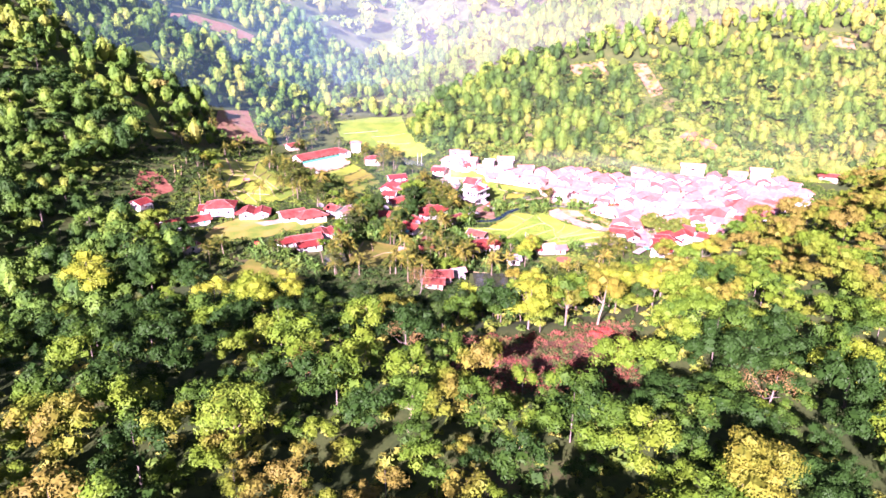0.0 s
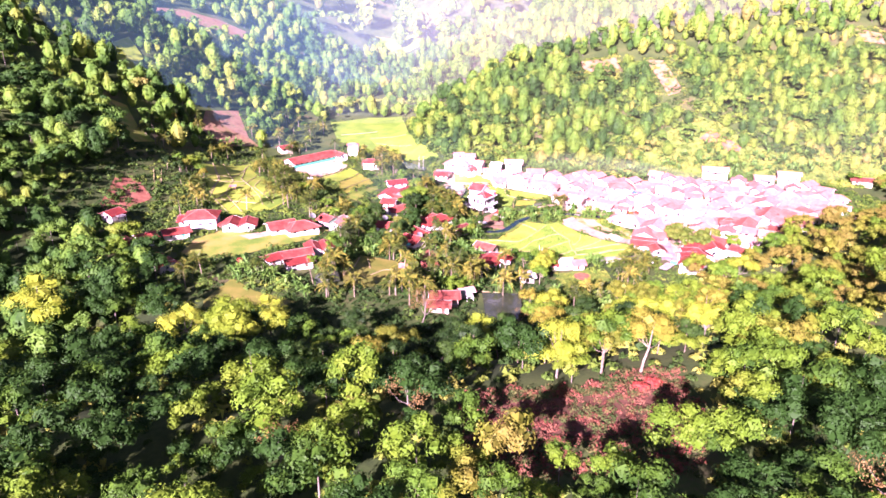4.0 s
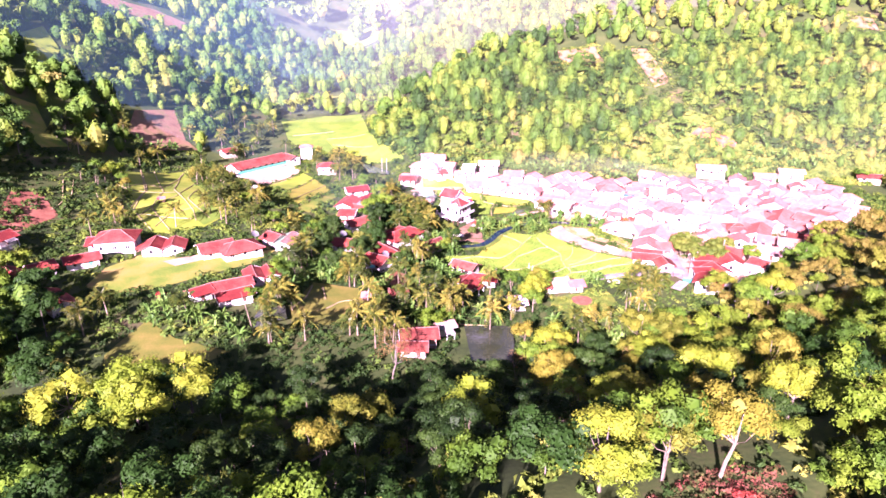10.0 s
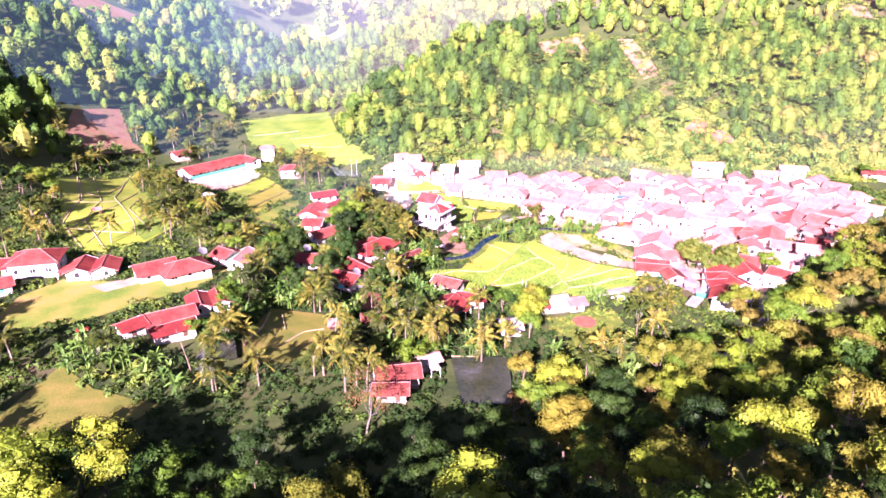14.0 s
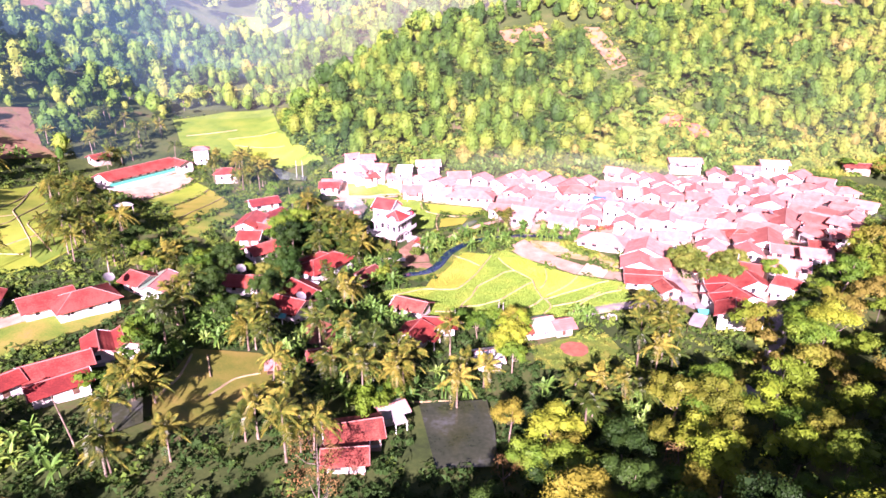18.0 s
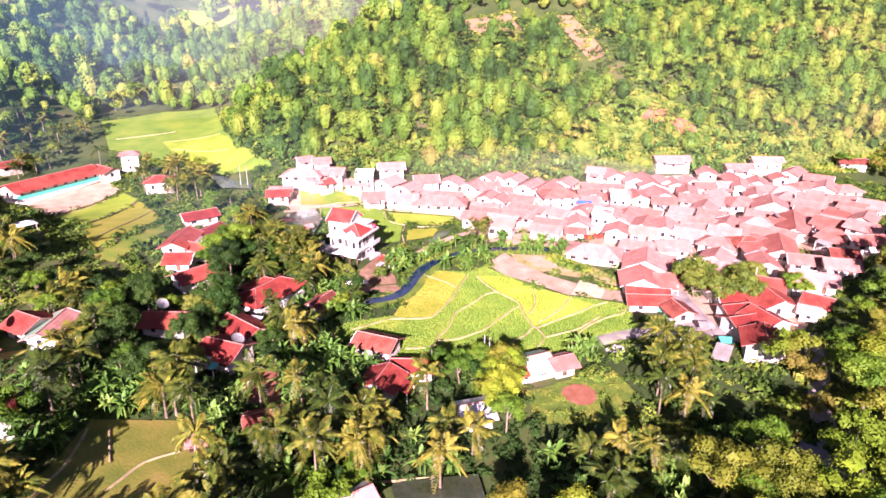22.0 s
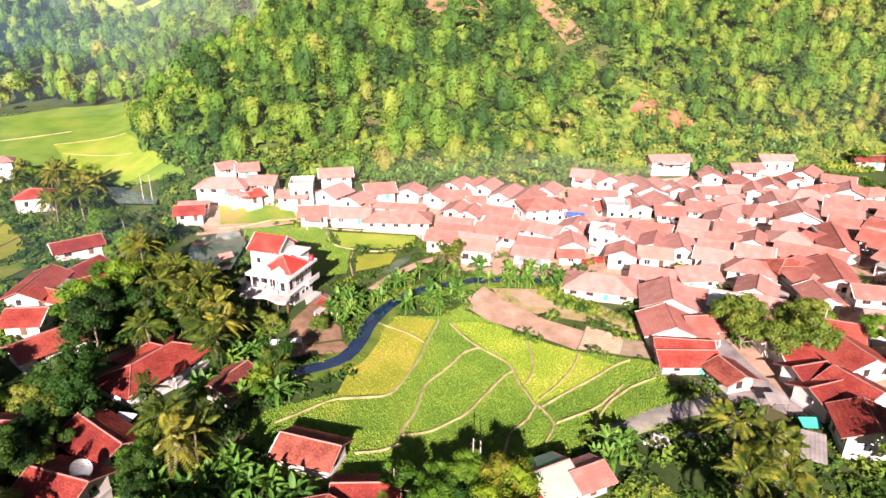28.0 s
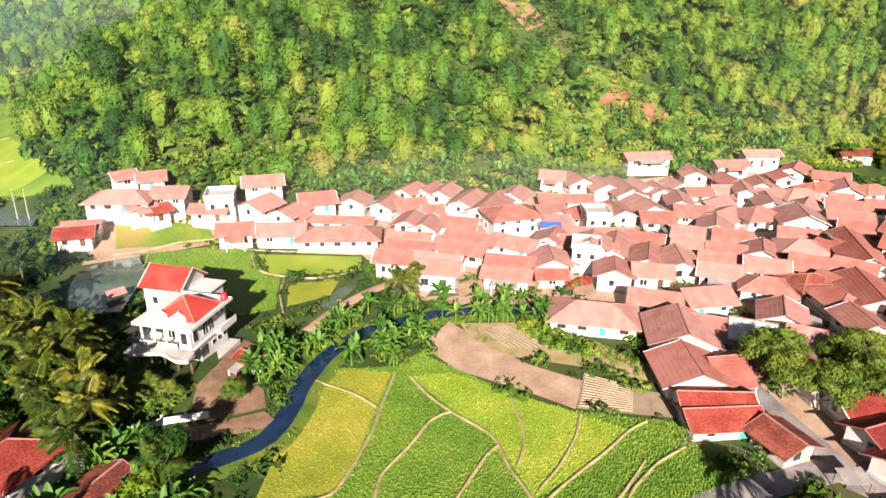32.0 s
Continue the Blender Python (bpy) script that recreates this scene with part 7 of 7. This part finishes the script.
# ---------------------------------------------------------------- distance haze, painted on added see-through sheets
def mist(name, px, py, z, wide, high, strength, colour=(0.06, 0.095, 0.12), lean=0):
    m = bpy.data.materials.new("mist")
    m.use_nodes = True
    nt = m.node_tree
    b = nt.nodes["Principled BSDF"]
    b.inputs["Base Color"].default_value = (*colour, 1)
    b.inputs["Roughness"].default_value, b.inputs["Specular IOR Level"].default_value = 1.0, 0.0
    at = nt.nodes.new("ShaderNodeAttribute")
    at.attribute_name = "tint"
    tc, no = nt.nodes.new("ShaderNodeTexCoord"), nt.nodes.new("ShaderNodeTexNoise")
    no.inputs["Scale"].default_value, no.inputs["Detail"].default_value = 0.012, 3
    nt.links.new(tc.outputs["Object"], no.inputs["Vector"])
    mu = nt.nodes.new("ShaderNodeMath")
    mu.operation = "MULTIPLY"
    nt.links.new(at.outputs["Fac"], mu.inputs[0])
    nt.links.new(no.outputs[0], mu.inputs[1])
    nt.links.new(mu.outputs[0], b.inputs["Alpha"])
    n, k = 28, 14
    vs, ts = [], []
    for i in range(n + 1):
        for j in range(k + 1):
            u, v = i / n * 2 - 1, j / k * 2 - 1
            vs.append((u * wide, 12 * math.sin(u * 3) + 10 * v, v * high + 6 * math.sin(u * 5)))
            ts.append(strength * max(0.0, 1 - u * u) * max(0.0, 1 - v * v) * 1.6)
    f = np.array([[i * (k + 1) + j, (i + 1) * (k + 1) + j, (i + 1) * (k + 1) + j + 1, i * (k + 1) + j + 1] for i in range(n) for j in range(k)])
    ob = new(name, mesh_of(name, vs, f, m, True, ts))
    ob.matrix_basis = pose(px, py, z, lean)
    tagged(ob, "thin see-through sheet with pale valley haze painted on", "mist", kind="stuff")



# haze is put into these sheets' colour and alpha; they are no real surfaces
WHITE, BLUE = (0.68, 0.7, 0.64), (0.18, 0.42, 0.55)
mist("mist", 60, 800, 70, 800, 170, 0.1, (0.5, 0.68, 0.7))
mist("mist", -20, 640, 50, 330, 120, 0.05, (0.5, 0.68, 0.7))
mist("mist", -70, 540, 40, 170, 80, 0.06, BLUE)
mist("mist", -160, 470, 70, 190, 100, 0.052, BLUE)
mist("mist", -165, 385, 50, 130, 80, 0.05, BLUE)
mist("mist", 240, 470, 60, 330, 90, 0.12, WHITE)
# veils added before the hill and over the village to whiten them with haze
mist("mist", 210, 349, 34, 240, 62, 0.019, WHITE)
mist("smoke_haze", 128, 304, 12.0, 110, 44, 0.17, (0.7, 0.68, 0.57), -84)
mist("smoke_haze", -8, 318, 16, 30, 22, 0.03, BLUE, -20)
